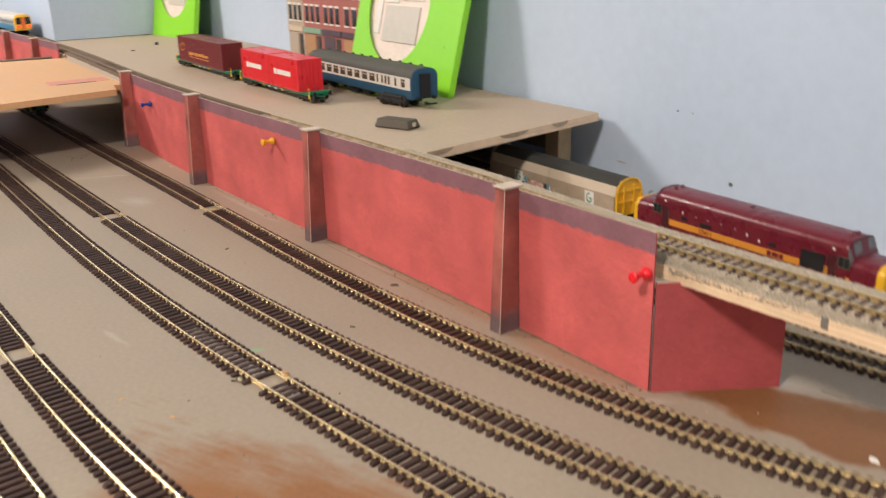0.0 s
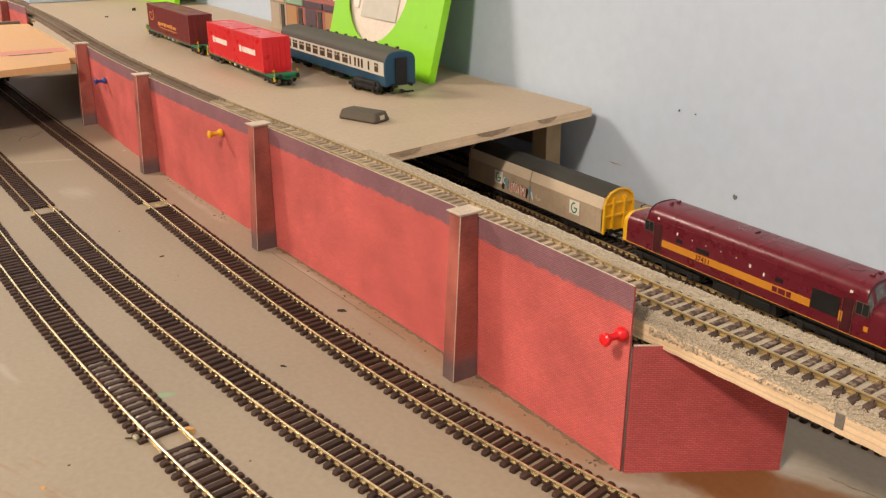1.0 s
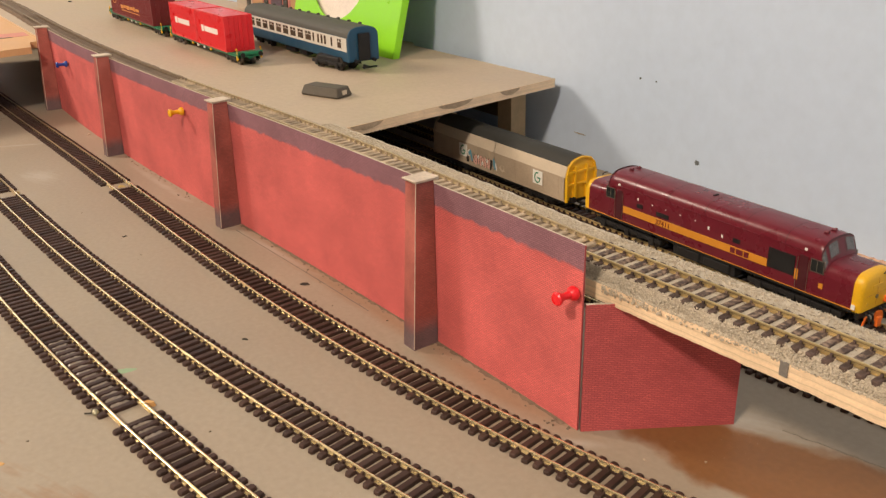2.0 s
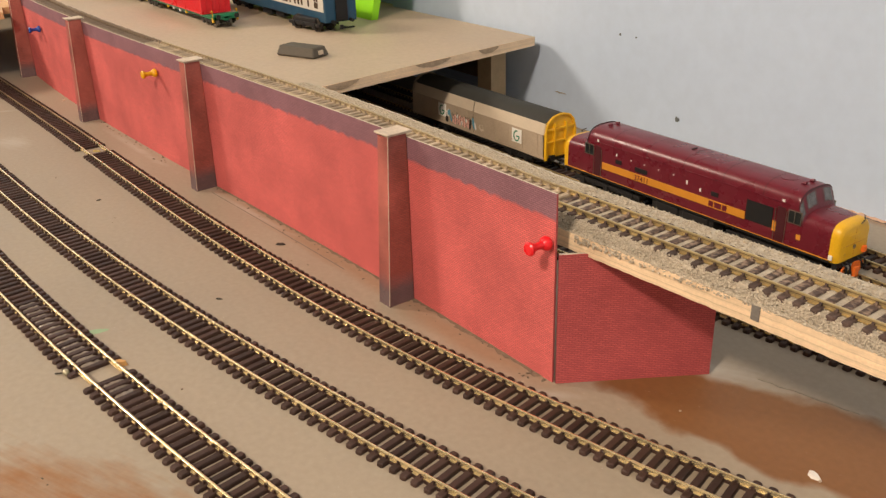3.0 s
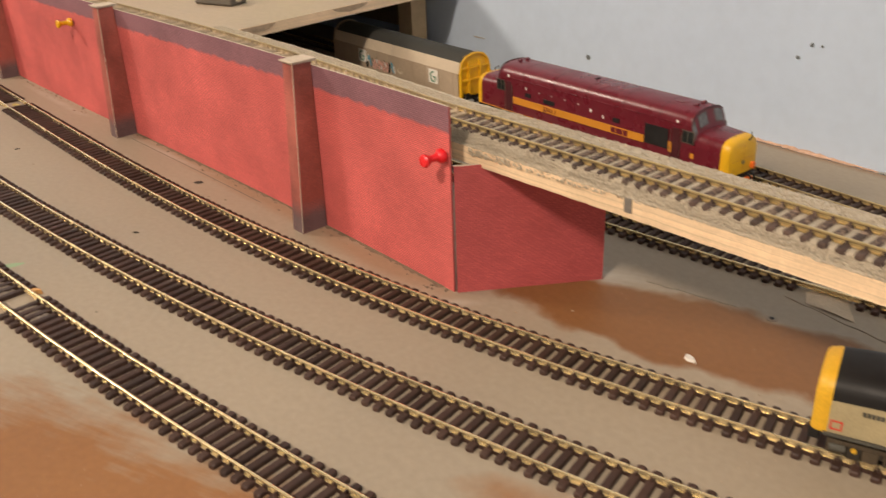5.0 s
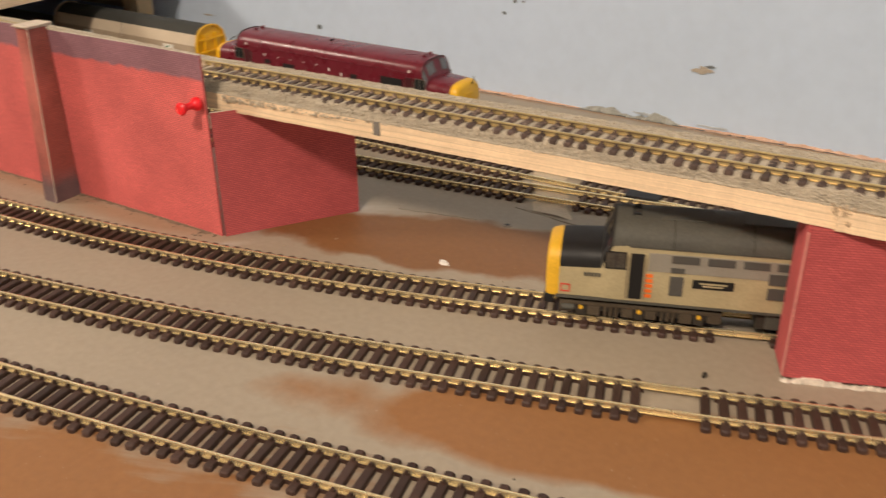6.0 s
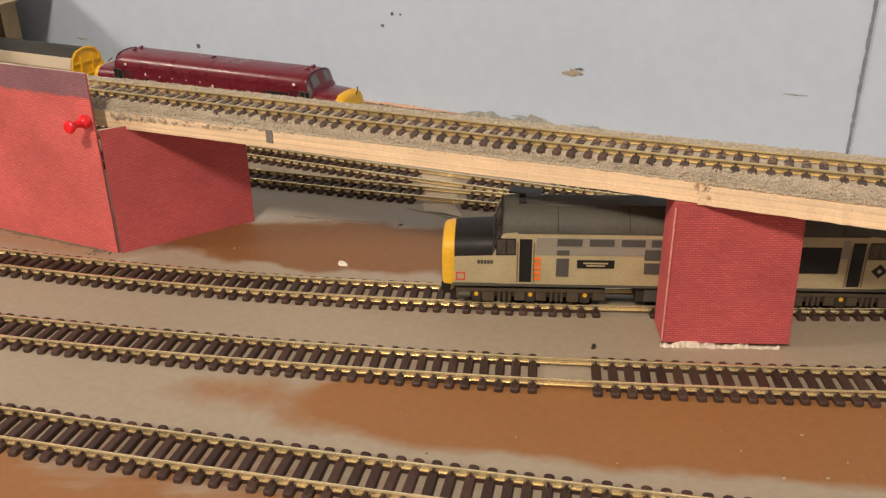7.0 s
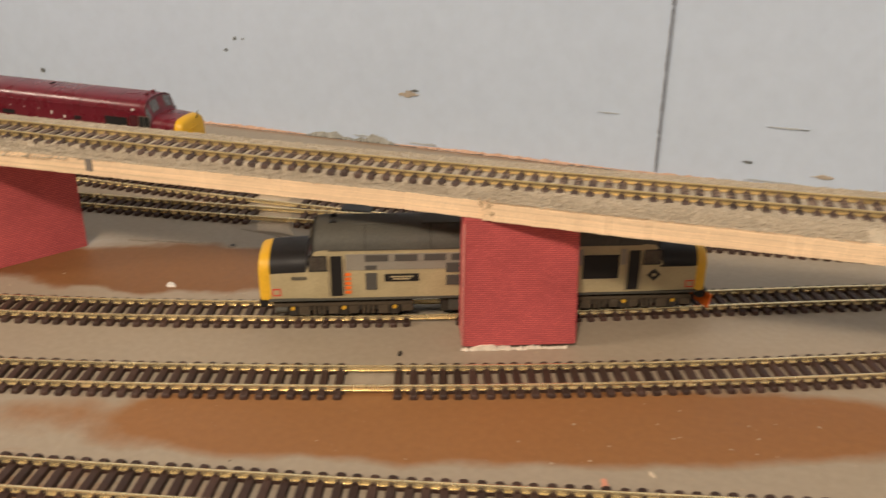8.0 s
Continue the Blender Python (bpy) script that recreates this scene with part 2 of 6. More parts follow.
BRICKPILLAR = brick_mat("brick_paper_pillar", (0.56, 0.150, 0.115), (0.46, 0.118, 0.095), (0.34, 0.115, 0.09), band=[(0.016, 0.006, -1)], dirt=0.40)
CARD = mat("raw_card", (0.56, 0.46, 0.36), 0.8, grain=500, vary=0.25, big=90, bump=0.0001)
RAIL = mat("rail_metal", (0.85, 0.70, 0.41), 0.24, 0.74, grain=900, vary=0.16, big=50)
RAILSHADE = mat("rail_head_shade", (0.28, 0.20, 0.105), 0.5, 0.4, grain=900, vary=0.25, big=50)
DULLRAIL = mat("tarnished_and_shaded_rail", (0.60, 0.46, 0.23), 0.37, 0.8, grain=900, vary=0.25, big=50)
SLEEPER = mat("sleeper_plastic", (0.050, 0.027, 0.0205), 0.5, spec=0.25, grain=700, vary=0.25, bump=0.0001, random=0.3)
DEADRAIL = mat("dirt_caked_rail", (0.20, 0.145, 0.095), 0.6, 0.2, grain=900, vary=0.35, big=60)
DIRTYRAIL = mat("dirty_rail", (0.40, 0.30, 0.17), 0.4, 0.6, grain=900, vary=0.3, big=60)
FADEDRAIL = mat("faded_rail", (0.46, 0.36, 0.21), 0.45, 0.5, grain=900, vary=0.3, big=60)
EARTH = mat("brown_track_dirt", (0.145, 0.100, 0.068), 0.9, grain=500, vary=0.4, big=90, bump=0.0003, random=0.2)
PALEDUST = mat("buried_sleeper", (0.37, 0.285, 0.195), 0.85, grain=700, vary=0.35, big=120, bump=0.0001, random=0.3)


def dusty_mat():
    """Dark sleeper plastic with pale ballast dust caked between the rails."""
    m = mat("dusty_sleeper", (0.064, 0.038, 0.029), 0.75, grain=700, vary=0.3, big=120, bump=0.0001, random=0.3)
    n, l = m.node_tree.nodes, m.node_tree.links
    b = n["Principled BSDF"]
    base = b.inputs["Base Color"].links[0].from_socket
    tc, sep, info = n.new("ShaderNodeTexCoord"), n.new("ShaderNodeSeparateXYZ"), n.new("ShaderNodeObjectInfo")
    l.new(tc.outputs["Object"], sep.inputs[0])
    ab = n.new("ShaderNodeMath")
    ab.operation = "ABSOLUTE"
    l.new(sep.outputs["Y"], ab.inputs[0])
    inner = n.new("ShaderNodeMapRange")
    inner.inputs["From Min"].default_value, inner.inputs["From Max"].default_value = 0.0075, 0.0105
    inner.inputs["To Min"].default_value, inner.inputs["To Max"].default_value = 1.0, 0.05
    l.new(ab.outputs[0], inner.inputs["Value"])
    off = n.new("ShaderNodeVectorMath")
    l.new(tc.outputs["Object"], off.inputs[0])
    l.new(info.outputs["Location"], off.inputs[1])
    spots = n.new("ShaderNodeTexNoise")
    spots.inputs["Scale"].default_value, spots.inputs["Detail"].default_value = 320, 4
    l.new(off.outputs[0], spots.inputs["Vector"])
    r = n.new("ShaderNodeMapRange")
    r.inputs["From Min"].default_value, r.inputs["From Max"].default_value = 0.46, 0.66
    l.new(spots.outputs["Fac"], r.inputs["Value"])
    mul = n.new("ShaderNodeMath")
    mul.operation = "MULTIPLY"
    l.new(inner.outputs[0], mul.inputs[0])
    l.new(r.outputs[0], mul.inputs[1])
    mix = n.new("ShaderNodeMix")
    mix.data_type = "VECTOR"
    mix.inputs[5].default_value = (0.29, 0.20, 0.140)
    l.new(mul.outputs[0], mix.inputs["Factor"])
    l.new(base, mix.inputs[4])
    l.new(mix.outputs[1], b.inputs["Base Color"])
    return m


SLEEPERDUST = dusty_mat()
BALLAST = mat("ballast_grit", (0.45, 0.385, 0.295), 0.9, grain=1500, vary=0.35, big=200, bump=0.0005)
DARKWOOD = mat("dark_timber", (0.16, 0.12, 0.08), 0.8, vary=0.2)
TIMBER = mat("pine_timber", (0.52, 0.38, 0.22), 0.7, grain=200, vary=0.12, bump=0.0002)


# ---------------------------------------------------------------- mesh helpers
def part(name, bm, material, parent=None, label="", smooth=False):
    me = bpy.data.meshes.new(name)
    bmesh.ops.recalc_face_normals(bm, faces=bm.faces)
    bm.to_mesh(me)
    bm.free()
    for m in material if isinstance(material, (list, tuple)) else [material]:
        me.materials.append(m)
    if smooth:
        me.polygons.foreach_set("use_smooth", [True] * len(me.polygons))
        me.set_sharp_from_angle(angle=radians(35))
    ob = new(name, me)
    if parent is not None:
        ob.parent = parent
    if label:
        ob["label"] = label
    return ob


def shared(name, me, parent, m):
    ob = new(name, me)
    ob.parent = parent
    ob.matrix_basis = m
    return ob


def thing(name, m, label, category, group="", kind=""):
    ob = new(name)
    ob.empty_display_size = 0.02
    ob.matrix_basis = m
    return tagged(ob, label, category, group, kind)


def box(bm, x0, x1, y0, y1, z0, z1, bevel=0.0, m=None):
    r = bmesh.ops.create_cube(bm, size=1)
    mt = Matrix.LocRotScale(((x0 + x1) / 2, (y0 + y1) / 2, (z0 + z1) / 2), None, (abs(x1 - x0), abs(y1 - y0), abs(z1 - z0)))
    bmesh.ops.transform(bm, matrix=mt, verts=r["verts"])
    if bevel:
        e = list({e for v in r["verts"] for e in v.link_edges})
        g = bmesh.ops.bevel(bm, geom=e, offset=bevel, segments=2, affect="EDGES", profile=0.5)
        vs = list({v for f in g["faces"] for v in f.verts} | {v for v in r["verts"] if v.is_valid})
    else:
        vs = r["verts"]
    if m is not None:
        bmesh.ops.transform(bm, matrix=m, verts=vs)
    return vs


def boxes(*specs, bevel=0.0):
    bm = bmesh.new()
    for s in specs:
        box(bm, *s, bevel=bevel)
    return bm


def tube(bm, a, b, r, seg=10, r2=None):
    a, b = Vector(a), Vector(b)
    d = b - a
    q = d.to_track_quat("Z", "Y").to_matrix().to_4x4()
    bmesh.ops.create_cone(bm, cap_ends=True, segments=seg, radius1=r, radius2=r if r2 is None else r2, depth=d.length, matrix=Matrix.Translation((a + b) / 2) @ q)


def tubes(*specs):
    bm = bmesh.new()
    for s in specs:
        tube(bm, *s)
    return bm


def spline(x, y, at):
    """A natural cubic spline through the points, at the given x."""
    h, n = np.diff(x), len(x)
    a, r = np.eye(n), np.zeros(n)
    for i in range(1, n - 1):
        a[i, i - 1:i + 2] = h[i - 1], 2 * (h[i - 1] + h[i]), h[i]
        r[i] = 6 * ((y[i + 1] - y[i]) / h[i] - (y[i] - y[i - 1]) / h[i - 1])
    m = np.linalg.solve(a, r)
    i = np.clip(np.searchsorted(x, at) - 1, 0, n - 2)
    u, v = x[i + 1] - at, at - x[i]
    return (m[i] * u ** 3 + m[i + 1] * v ** 3) / (6 * h[i]) + (y[i] / h[i] - m[i] * h[i] / 6) * u + (y[i + 1] / h[i] - m[i + 1] * h[i] / 6) * v


def curve_points(pts, degree=5, step=0.004, x0=None, x1=None):
    """A smooth line through control points (x, y), evenly spaced: a polynomial, or a spline where degree is 0."""
    p = np.array(pts)
    c, s = p[:, 0].mean(), np.ptp(p[:, 0]) / 2
    xs = np.linspace(p[0, 0] if x0 is None else x0, p[-1, 0] if x1 is None else x1, 1200)
    ys = np.polyval(np.polyfit((p[:, 0] - c) / s, p[:, 1], degree), (xs - c) / s) if degree else spline(p[:, 0], p[:, 1], xs)
    d = np.r_[0, np.cumsum(np.hypot(np.diff(xs), np.diff(ys)))]
    u = np.arange(0, d[-1], step)
    return np.c_[np.interp(u, d, xs), np.interp(u, d, ys)]


def sides(line):
    t = np.gradient(line, axis=0)
    t /= np.linalg.norm(t, axis=1)[:, None]
    return t, np.c_[-t[:, 1], t[:, 0]]


def sweep(line, profile, z, closed=True, second=()):
    """Extrudes a profile of (offset to the left, height) along a line in plan; second: sides of the profile in the second material."""
    bm = bmesh.new()
    _, nrm = sides(line)
    rows = [[bm.verts.new((*(p + n * o), up + h)) for o, h in profile] for p, n, up in zip(line, nrm, np.broadcast_to(z, len(line)))]
    k = len(profile)
    for a, b in zip(rows, rows[1:]):
        for i in range(k if closed else k - 1):
            bm.faces.new((a[i], a[(i + 1) % k], b[(i + 1) % k], b[i])).material_index = int(i in second)
    if closed:
        bm.faces.new(rows[0])
        bm.faces.new(rows[-1][::-1])
    return bm


# ---------------------------------------------------------------- room and boards
def wall_y(x):
    return 0.716


def panel(name, corners, z0, z1, material, label, category, kind="structure"):
    bm = bmesh.new()
    lo = [bm.verts.new((x, y, z0)) for x, y in corners]
    hi = [bm.verts.new((x, y, z1)) for x, y in corners]
    bm.faces.new(lo[::-1])
    bm.faces.new(hi)
    for i in range(len(corners)):
        j = (i + 1) % len(corners)
        bm.faces.new((lo[i], lo[j], hi[j], hi[i]))
    return tagged(part(name, bm, material), label, category, kind=kind)


DECK_TOP = 0.085
XL, XR, YF = -3.6, 1.6, -2.3
panel("wall_north", [(XL, wall_y(XL)), (XR, wall_y(XR)), (XR, wall_y(XR) + 0.1), (XL, wall_y(XL) + 0.1)], -0.95, 1.62, WALLBLUE, "pale blue-grey painted room wall with scuffs and specks", "wall")
panel("wall_return", [(-3.59, 0.394), (-2.22, 0.394), (-2.22, 0.714), (-3.59, 0.714)], DECK_TOP + 0.001, 1.619, WALLBLUE, "pale blue-grey painted return of the room wall", "wall")
panel("wall_south", [(XL, YF - 0.1), (XR, YF - 0.1), (XR, YF), (XL, YF)], -0.95, 1.62, DIMWALL, "plain unseen room wall, darkened to cut bounced light", "wall")
panel("wall_west", [(XL - 0.1, YF), (XL, YF), (XL, wall_y(XL)), (XL - 0.1, wall_y(XL))], -0.95, 1.62, WALLBLUE, "plain pale blue-grey painted room wall", "wall")
panel("wall_east", [(XR, YF), (XR + 0.1, YF), (XR + 0.1, wall_y(XR)), (XR, wall_y(XR))], -0.95, 1.62, WALLBLUE, "plain pale blue-grey painted room wall", "wall")
panel("floor", [(XL, YF), (XR, YF), (XR, wall_y(XR)), (XL, wall_y(XL))], -1.0, -0.95, FLOORWOOD, "plain dark carpeted room floor", "floor")
panel("ceiling", [(XL, YF), (XR, YF), (XR, wall_y(XR)), (XL, wall_y(XL))], 1.62, 1.67, DIMWALL, "plain unseen ceiling, darkened to cut bounced light", "ceiling")
panel("ground", [(-3.2, -0.3), (1.2, -0.3), (1.2, wall_y(1.2) - 0.003), (-3.2, wall_y(-3.2) - 0.003)], -0.018, 0.0, BOARD,
      "grey-brown painted layout baseboard with bare brown patches", "baseboard")

# the retaining wall's front face in plan, and the upper track
WALL_LINE = [(-1.347, 0.3300), (-1.2, 0.3305), (-0.996, 0.3360), (-0.82, 0.3480), (-0.735, 0.3555), (-0.6, 0.3650), (-0.453, 0.3722), (-0.3265, 0.3780)]
UPPER = [(-2.8, 0.322), (-2.3, 0.357), (-1.8, 0.369), (-1.5, 0.364), (-1.2, 0.3645), (-1.0, 0.3725), (-0.9, 0.379), (-0.8, 0.3870), (-0.7, 0.3945), (-0.6, 0.3995), (-0.5, 0.4033), (-0.42, 0.4070), (-0.35, 0.4105),
         (-0.28, 0.4140), (-0.2, 0.4183), (-0.1, 0.4240), (0.0, 0.4315), (0.05, 0.4360), (0.25, 0.457), (0.5, 0.483)]
upper_line = curve_points(UPPER, 0, 0.0036)
_, upper_side = sides(upper_line)


def rise(x):
    """How much the upper track climbs from the viaduct on to the deck."""
    return np.interp(x, (-1.6, -1.2, -0.56, -0.46, -0.38), (0.0030, 0.0040, 0.0040, 0.0022, 0.0))


def ply_front(x):
    """How far the plywood reaches in front of the track's middle."""
    return float(np.interp(x, (-0.4, -0.34, -0.29, -0.23, -0.05, 0.05, 0.1, 0.17, 0.25), (0.0216, 0.0214, 0.0208, 0.0200, 0.0187, 0.0238, 0.0256, 0.0285, 0.0305)))


def upper_strip(x0, x1, left, right, z0, z1, jag=0.0, seed=0, slope=0.0, climb=False):
    rnd = random.Random(seed)
    keep = [i for i in range(len(upper_line)) if x0 <= upper_line[i][0] <= x1]
    bm = bmesh.new()
    rows = []
    for i in keep:
        p, n = upper_line[i], upper_side[i]
        a, b = p + n * (left + rnd.uniform(-jag, jag)), p - n * (ply_front(p[0]) + right + rnd.uniform(-jag, jag))
        top = z1 + (float(rise(p[0])) if climb else 0)
        rows.append([bm.verts.new((*(a + n * slope), z0)), bm.verts.new((*a, top)), bm.verts.new((*b, top)), bm.verts.new((*(b - n * slope), z0))])
    for r, s in zip(rows, rows[1:]):
        for k in range(4):
            bm.faces.new((r[k], r[(k + 1) % 4], s[(k + 1) % 4], s[k]))
    bm.faces.new(rows[0])
    bm.faces.new(rows[-1][::-1])
    return bm


PLY_Z0, PLY_Z1 = 0.0730, 0.0822
ramp = thing("viaduct_board", pose(0, 0, 0), "narrow plywood viaduct board with sawn pale edges carrying a ballasted track", "track board")
part("plank", upper_strip(-0.675, -0.0046, 0.031, 0.0, PLY_Z0, PLY_Z1, 0.0003, 1), PLY, ramp)
part("plank", upper_strip(-0.0115, 0.5, 0.0305, 0.0007, PLY_Z0 - 0.0003, PLY_Z1 - 0.0006, 0.0004, 2), PLY, ramp)

# deck of board behind the wall
deck_front = [(x, y + 0.004) for x, y in curve_points(WALL_LINE, 4, 0.05, x1=-0.690)]
deck = thing("deck", pose(0, 0, 0), "upper deck of dusty brown board with a rough sawn edge", "layout deck", kind="structure")
DECK_Z = 0.085
bm = bmesh.new()
outline = [(-3.3, 0.244), (-1.88, 0.352), (-1.79, 0.333)] + [(float(x), float(y)) for x, y in deck_front] + [(-0.681, 0.430), (-0.727, 0.703), (-1.000, 0.703), (-1.020, wall_y(-1.02) - 0.002), (-3.3, wall_y(-3.3) - 0.002)]
lo = [bm.verts.new((x, y, DECK_Z - 0.009)) for x, y in outline]
hi = [bm.verts.new((x, y, DECK_Z)) for x, y in outline]
bm.faces.new(lo[::-1]).material_index = 1
bm.faces.new(hi)
for i in range(len(outline)):
    j = (i + 1) % len(outline)
    bm.faces.new((lo[i], lo[j], hi[j], hi[i])).material_index = 1
part("deck_board", bm, [DECKTOP, PLY], deck)
part("post", boxes((-0.797, -0.773, 0.682, 0.702, 0, DECK_Z - 0.009)), TIMBER, deck, "pine support post under the deck")
part("batten", boxes((-1.10, -0.80, 0.695, 0.714, 0.03, DECK_Z - 0.009)), DARKWOOD, deck)
# ---------------------------------------------------------------- retaining wall
def card_wall(line, z0, z1, thick, material):
    """A card wall along a line in plan, uv in metres on its faces."""
    bm = bmesh.new()
    uv = bm.loops.layers.uv.new("UVMap")
    _, nrm = sides(line)
    d = np.r_[0, np.cumsum(np.hypot(*np.diff(line, axis=0).T))]
    rows = []
    for p, n in zip(line, nrm):
        q = p + n * thick
        rows.append([bm.verts.new((*p, z0)), bm.verts.new((*p, z1)), bm.verts.new((*q, z1)), bm.verts.new((*q, z0))])
    for i in range(len(rows) - 1):
        a, b = rows[i], rows[i + 1]
        for k in range(4):
            f = bm.faces.new((a[k], b[k], b[(k + 1) % 4], a[(k + 1) % 4]))
            f.material_index = 0 if k == 0 else 1
            for loop, (s, v) in zip(f.loops, ((d[i], k), (d[i + 1], k), (d[i + 1], (k + 1) % 4), (d[i], (k + 1) % 4))):
                loop[uv].uv = (s, loop.vert.co.z)
    for r in (rows[0], rows[-1]):
        bm.faces.new(r).material_index = 0
    return bm


retaining = thing("retaining_wall", pose(0, 0, 0), "red brick-paper card retaining wall with blue brick top courses and buttresses", "model wall")
WALL_TOP = 0.1065
part("wall_face", card_wall(curve_points(WALL_LINE, 4, 0.01), 0.0, WALL_TOP, 0.0012, None), [BRICK, CARD], retaining)
wall_curve = curve_points(WALL_LINE, 4, 0.002)


def wall_at(x):
    i = int(np.argmin(abs(wall_curve[:, 0] - x)))
    t, _ = sides(wall_curve)
    return wall_curve[i], math.degrees(math.atan2(t[i, 1], t[i, 0]))


def buttress(x, parent, top=0.111, y=None, turn=0):
    """A tapering pillar of folded card with a flat cap, standing against the wall."""
    if y is None:
        (px, py), turn = wall_at(x)
    else:
        px, py = x, y
    bm = bmesh.new()
    uv = bm.loops.layers.uv.new("UVMap")
    W, D0, D1 = 0.0058, 0.0190, 0.0135
    m = pose(px, py, 0, 0, 0, turn)
    def v(x, y, z):
        return bm.verts.new(m @ Vector((x, y, z)))
    zc = top - 0.002
    lo = [v(-W, -0.0005, 0), v(-W, -D0, 0), v(W, -D0, 0), v(W, -0.0005, 0)]
    hi = [v(-W * 0.92, -0.0005, zc), v(-W * 0.92, -D1, zc), v(W * 0.92, -D1, zc), v(W * 0.92, -0.0005, zc)]
    for i in range(3):
        f = bm.faces.new((lo[i], lo[i + 1], hi[i + 1], hi[i]))
        for loop, u in zip(f.loops, (i * 0.02, i * 0.02 + 0.02, i * 0.02 + 0.02, i * 0.02)):
            loop[uv].uv = (u + x, loop.vert.co.z)
    bm.faces.new(hi).material_index = 1
    bm.faces.new(lo[::-1]).material_index = 1
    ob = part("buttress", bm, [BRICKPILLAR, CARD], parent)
    # white card edges showing at the folds
    e = bmesh.new()
    tube(e, m @ Vector((W, -D0, 0.001)), m @ Vector((W * 0.92, -D1, zc)), 0.0003, 6)
    part("fold", e, CARD, ob, "worn pale card edge")
    cap = bmesh.new()
    box(cap, -W - 0.0002, W + 0.0002, -D1 - 0.0006, 0.003, zc, zc + 0.001, 0.0002, m)
    box(cap, -W - 0.0012, W + 0.0010, -D1 - 0.0018, 0.0025, zc + 0.001, top, 0.0003, m @ pose(0, 0, 0, 0, 0, 2))
    part("cap", cap, CARD, ob, "flat pale card cap")
    return ob


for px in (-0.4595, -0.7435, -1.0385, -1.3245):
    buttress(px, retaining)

end_line = np.array([(-0.3263, 0.3784), (-0.2838, 0.4495)])
end_line = np.array([end_line[0] + (end_line[1] - end_line[0]) * k for k in np.linspace(0, 1, 5)])
end_wall = thing("abutment_wall", pose(0, 0, 0), "red brick-paper card end wall below the viaduct board", "model wall")
part("end_face", card_wall(end_line, 0.0, 0.0748, 0.002, None), [BRICKPIER, CARD], end_wall)

pier_turn = 22.5
pier = thing("viaduct_pier", pose(-0.0165, 0.4068, 0, 0, 0, pier_turn), "red brick-paper pier with torn pale lower edge under the board", "pier")
bm = bmesh.new()
uv = bm.loops.layers.uv.new("UVMap")
PW, PD, PH = 0.0592, 0.022, 0.0726
ring = [(0, 0), (PW, 0), (PW, PD), (0, PD)]
lo = [bm.verts.new((x, y, 0.002)) for x, y in ring]
hi = [bm.verts.new((x * 0.958, y, PH)) for x, y in ring]
for i in range(4):
    j = (i + 1) % 4
    f = bm.faces.new((lo[i], lo[j], hi[j], hi[i]))
    for loop, u in zip(f.loops, (i * PW, (i + 1) * PW, (i + 1) * PW, i * PW)):
        loop[uv].uv = (u, loop.vert.co.z)
bm.faces.new(hi)
bm.faces.new(lo[::-1])
bmesh.ops.bevel(bm, geom=[e for e in bm.edges if abs(e.verts[0].co.z - e.verts[1].co.z) > 0.01], offset=0.0008, segments=2, affect="EDGES")
part("block", bm, BRICKPIER, pier)
part("worn_edge", tubes(((-0.0001, -0.0001, 0.003), (-0.0001, -0.0001, PH - 0.002), 0.00045, 6)), mat("rubbed_brick_paper", (0.62, 0.26, 0.22), 0.8, grain=900, vary=0.3, big=70), pier, "rubbed pale edge of the brick paper")
bm = bmesh.new()
rnd = random.Random(4)
k = 46
h = 0.0018
rows = []
for i in range(k + 1):
    u = i / k
    h = min(0.0026, max(0.0002, h + rnd.uniform(-0.0011, 0.0011))) * (1.0 if u < 0.72 else 0.75)
    x, out = -0.0006 + (PW * 0.93) * u, 0.0009 + rnd.uniform(0, 0.0012)
    rows.append([bm.verts.new((x, -out, 0.0)), bm.verts.new((x + rnd.uniform(-0.0004, 0.0004), -out * 0.7, h)), bm.verts.new((x, 0.0004, h + 0.0002)), bm.verts.new((x, 0.0004, 0.0))])
for p, q in zip(rows, rows[1:]):
    for j in range(4):
        bm.faces.new((p[j], q[j], q[(j + 1) % 4], p[(j + 1) % 4]))
bm.faces.new(rows[0])
bm.faces.new(rows[-1][::-1])
part("torn_paper", bm, mat("torn_paper", (0.66, 0.58, 0.48), 0.8, grain=900, vary=0.3, big=250), pier, "torn pale paper edge")

# ---------------------------------------------------------------- track
GAUGE = 0.0087
HEAD = [(-0.00070, 0.00235), (-0.00062, 0.00256), (-0.00040, 0.00269), (-0.00013, 0.00275)]
RAILP = [(-0.0013, 0), (-0.0013, 0.0003), (-0.0004, 0.00045), (-0.0003, 0.0007), (-0.0003, 0.0014), (-0.0003, 0.0017), (-0.00070, 0.0019), *HEAD, *[(-a, b) for a, b in HEAD[::-1]], (0.00070, 0.0019),
         (0.0003, 0.0017), (0.0003, 0.0014), (0.0003, 0.0007), (0.0004, 0.00045), (0.0013, 0.0003), (0.0013, 0)]


# sides coloured dark as the shadow line under the rail head
SHADESIDES = [i for i in range(len(RAILP) - 1) if min(RAILP[i][1], RAILP[i + 1][1]) > 0.0013 and max(RAILP[i][1], RAILP[i + 1][1]) < 0.00195]


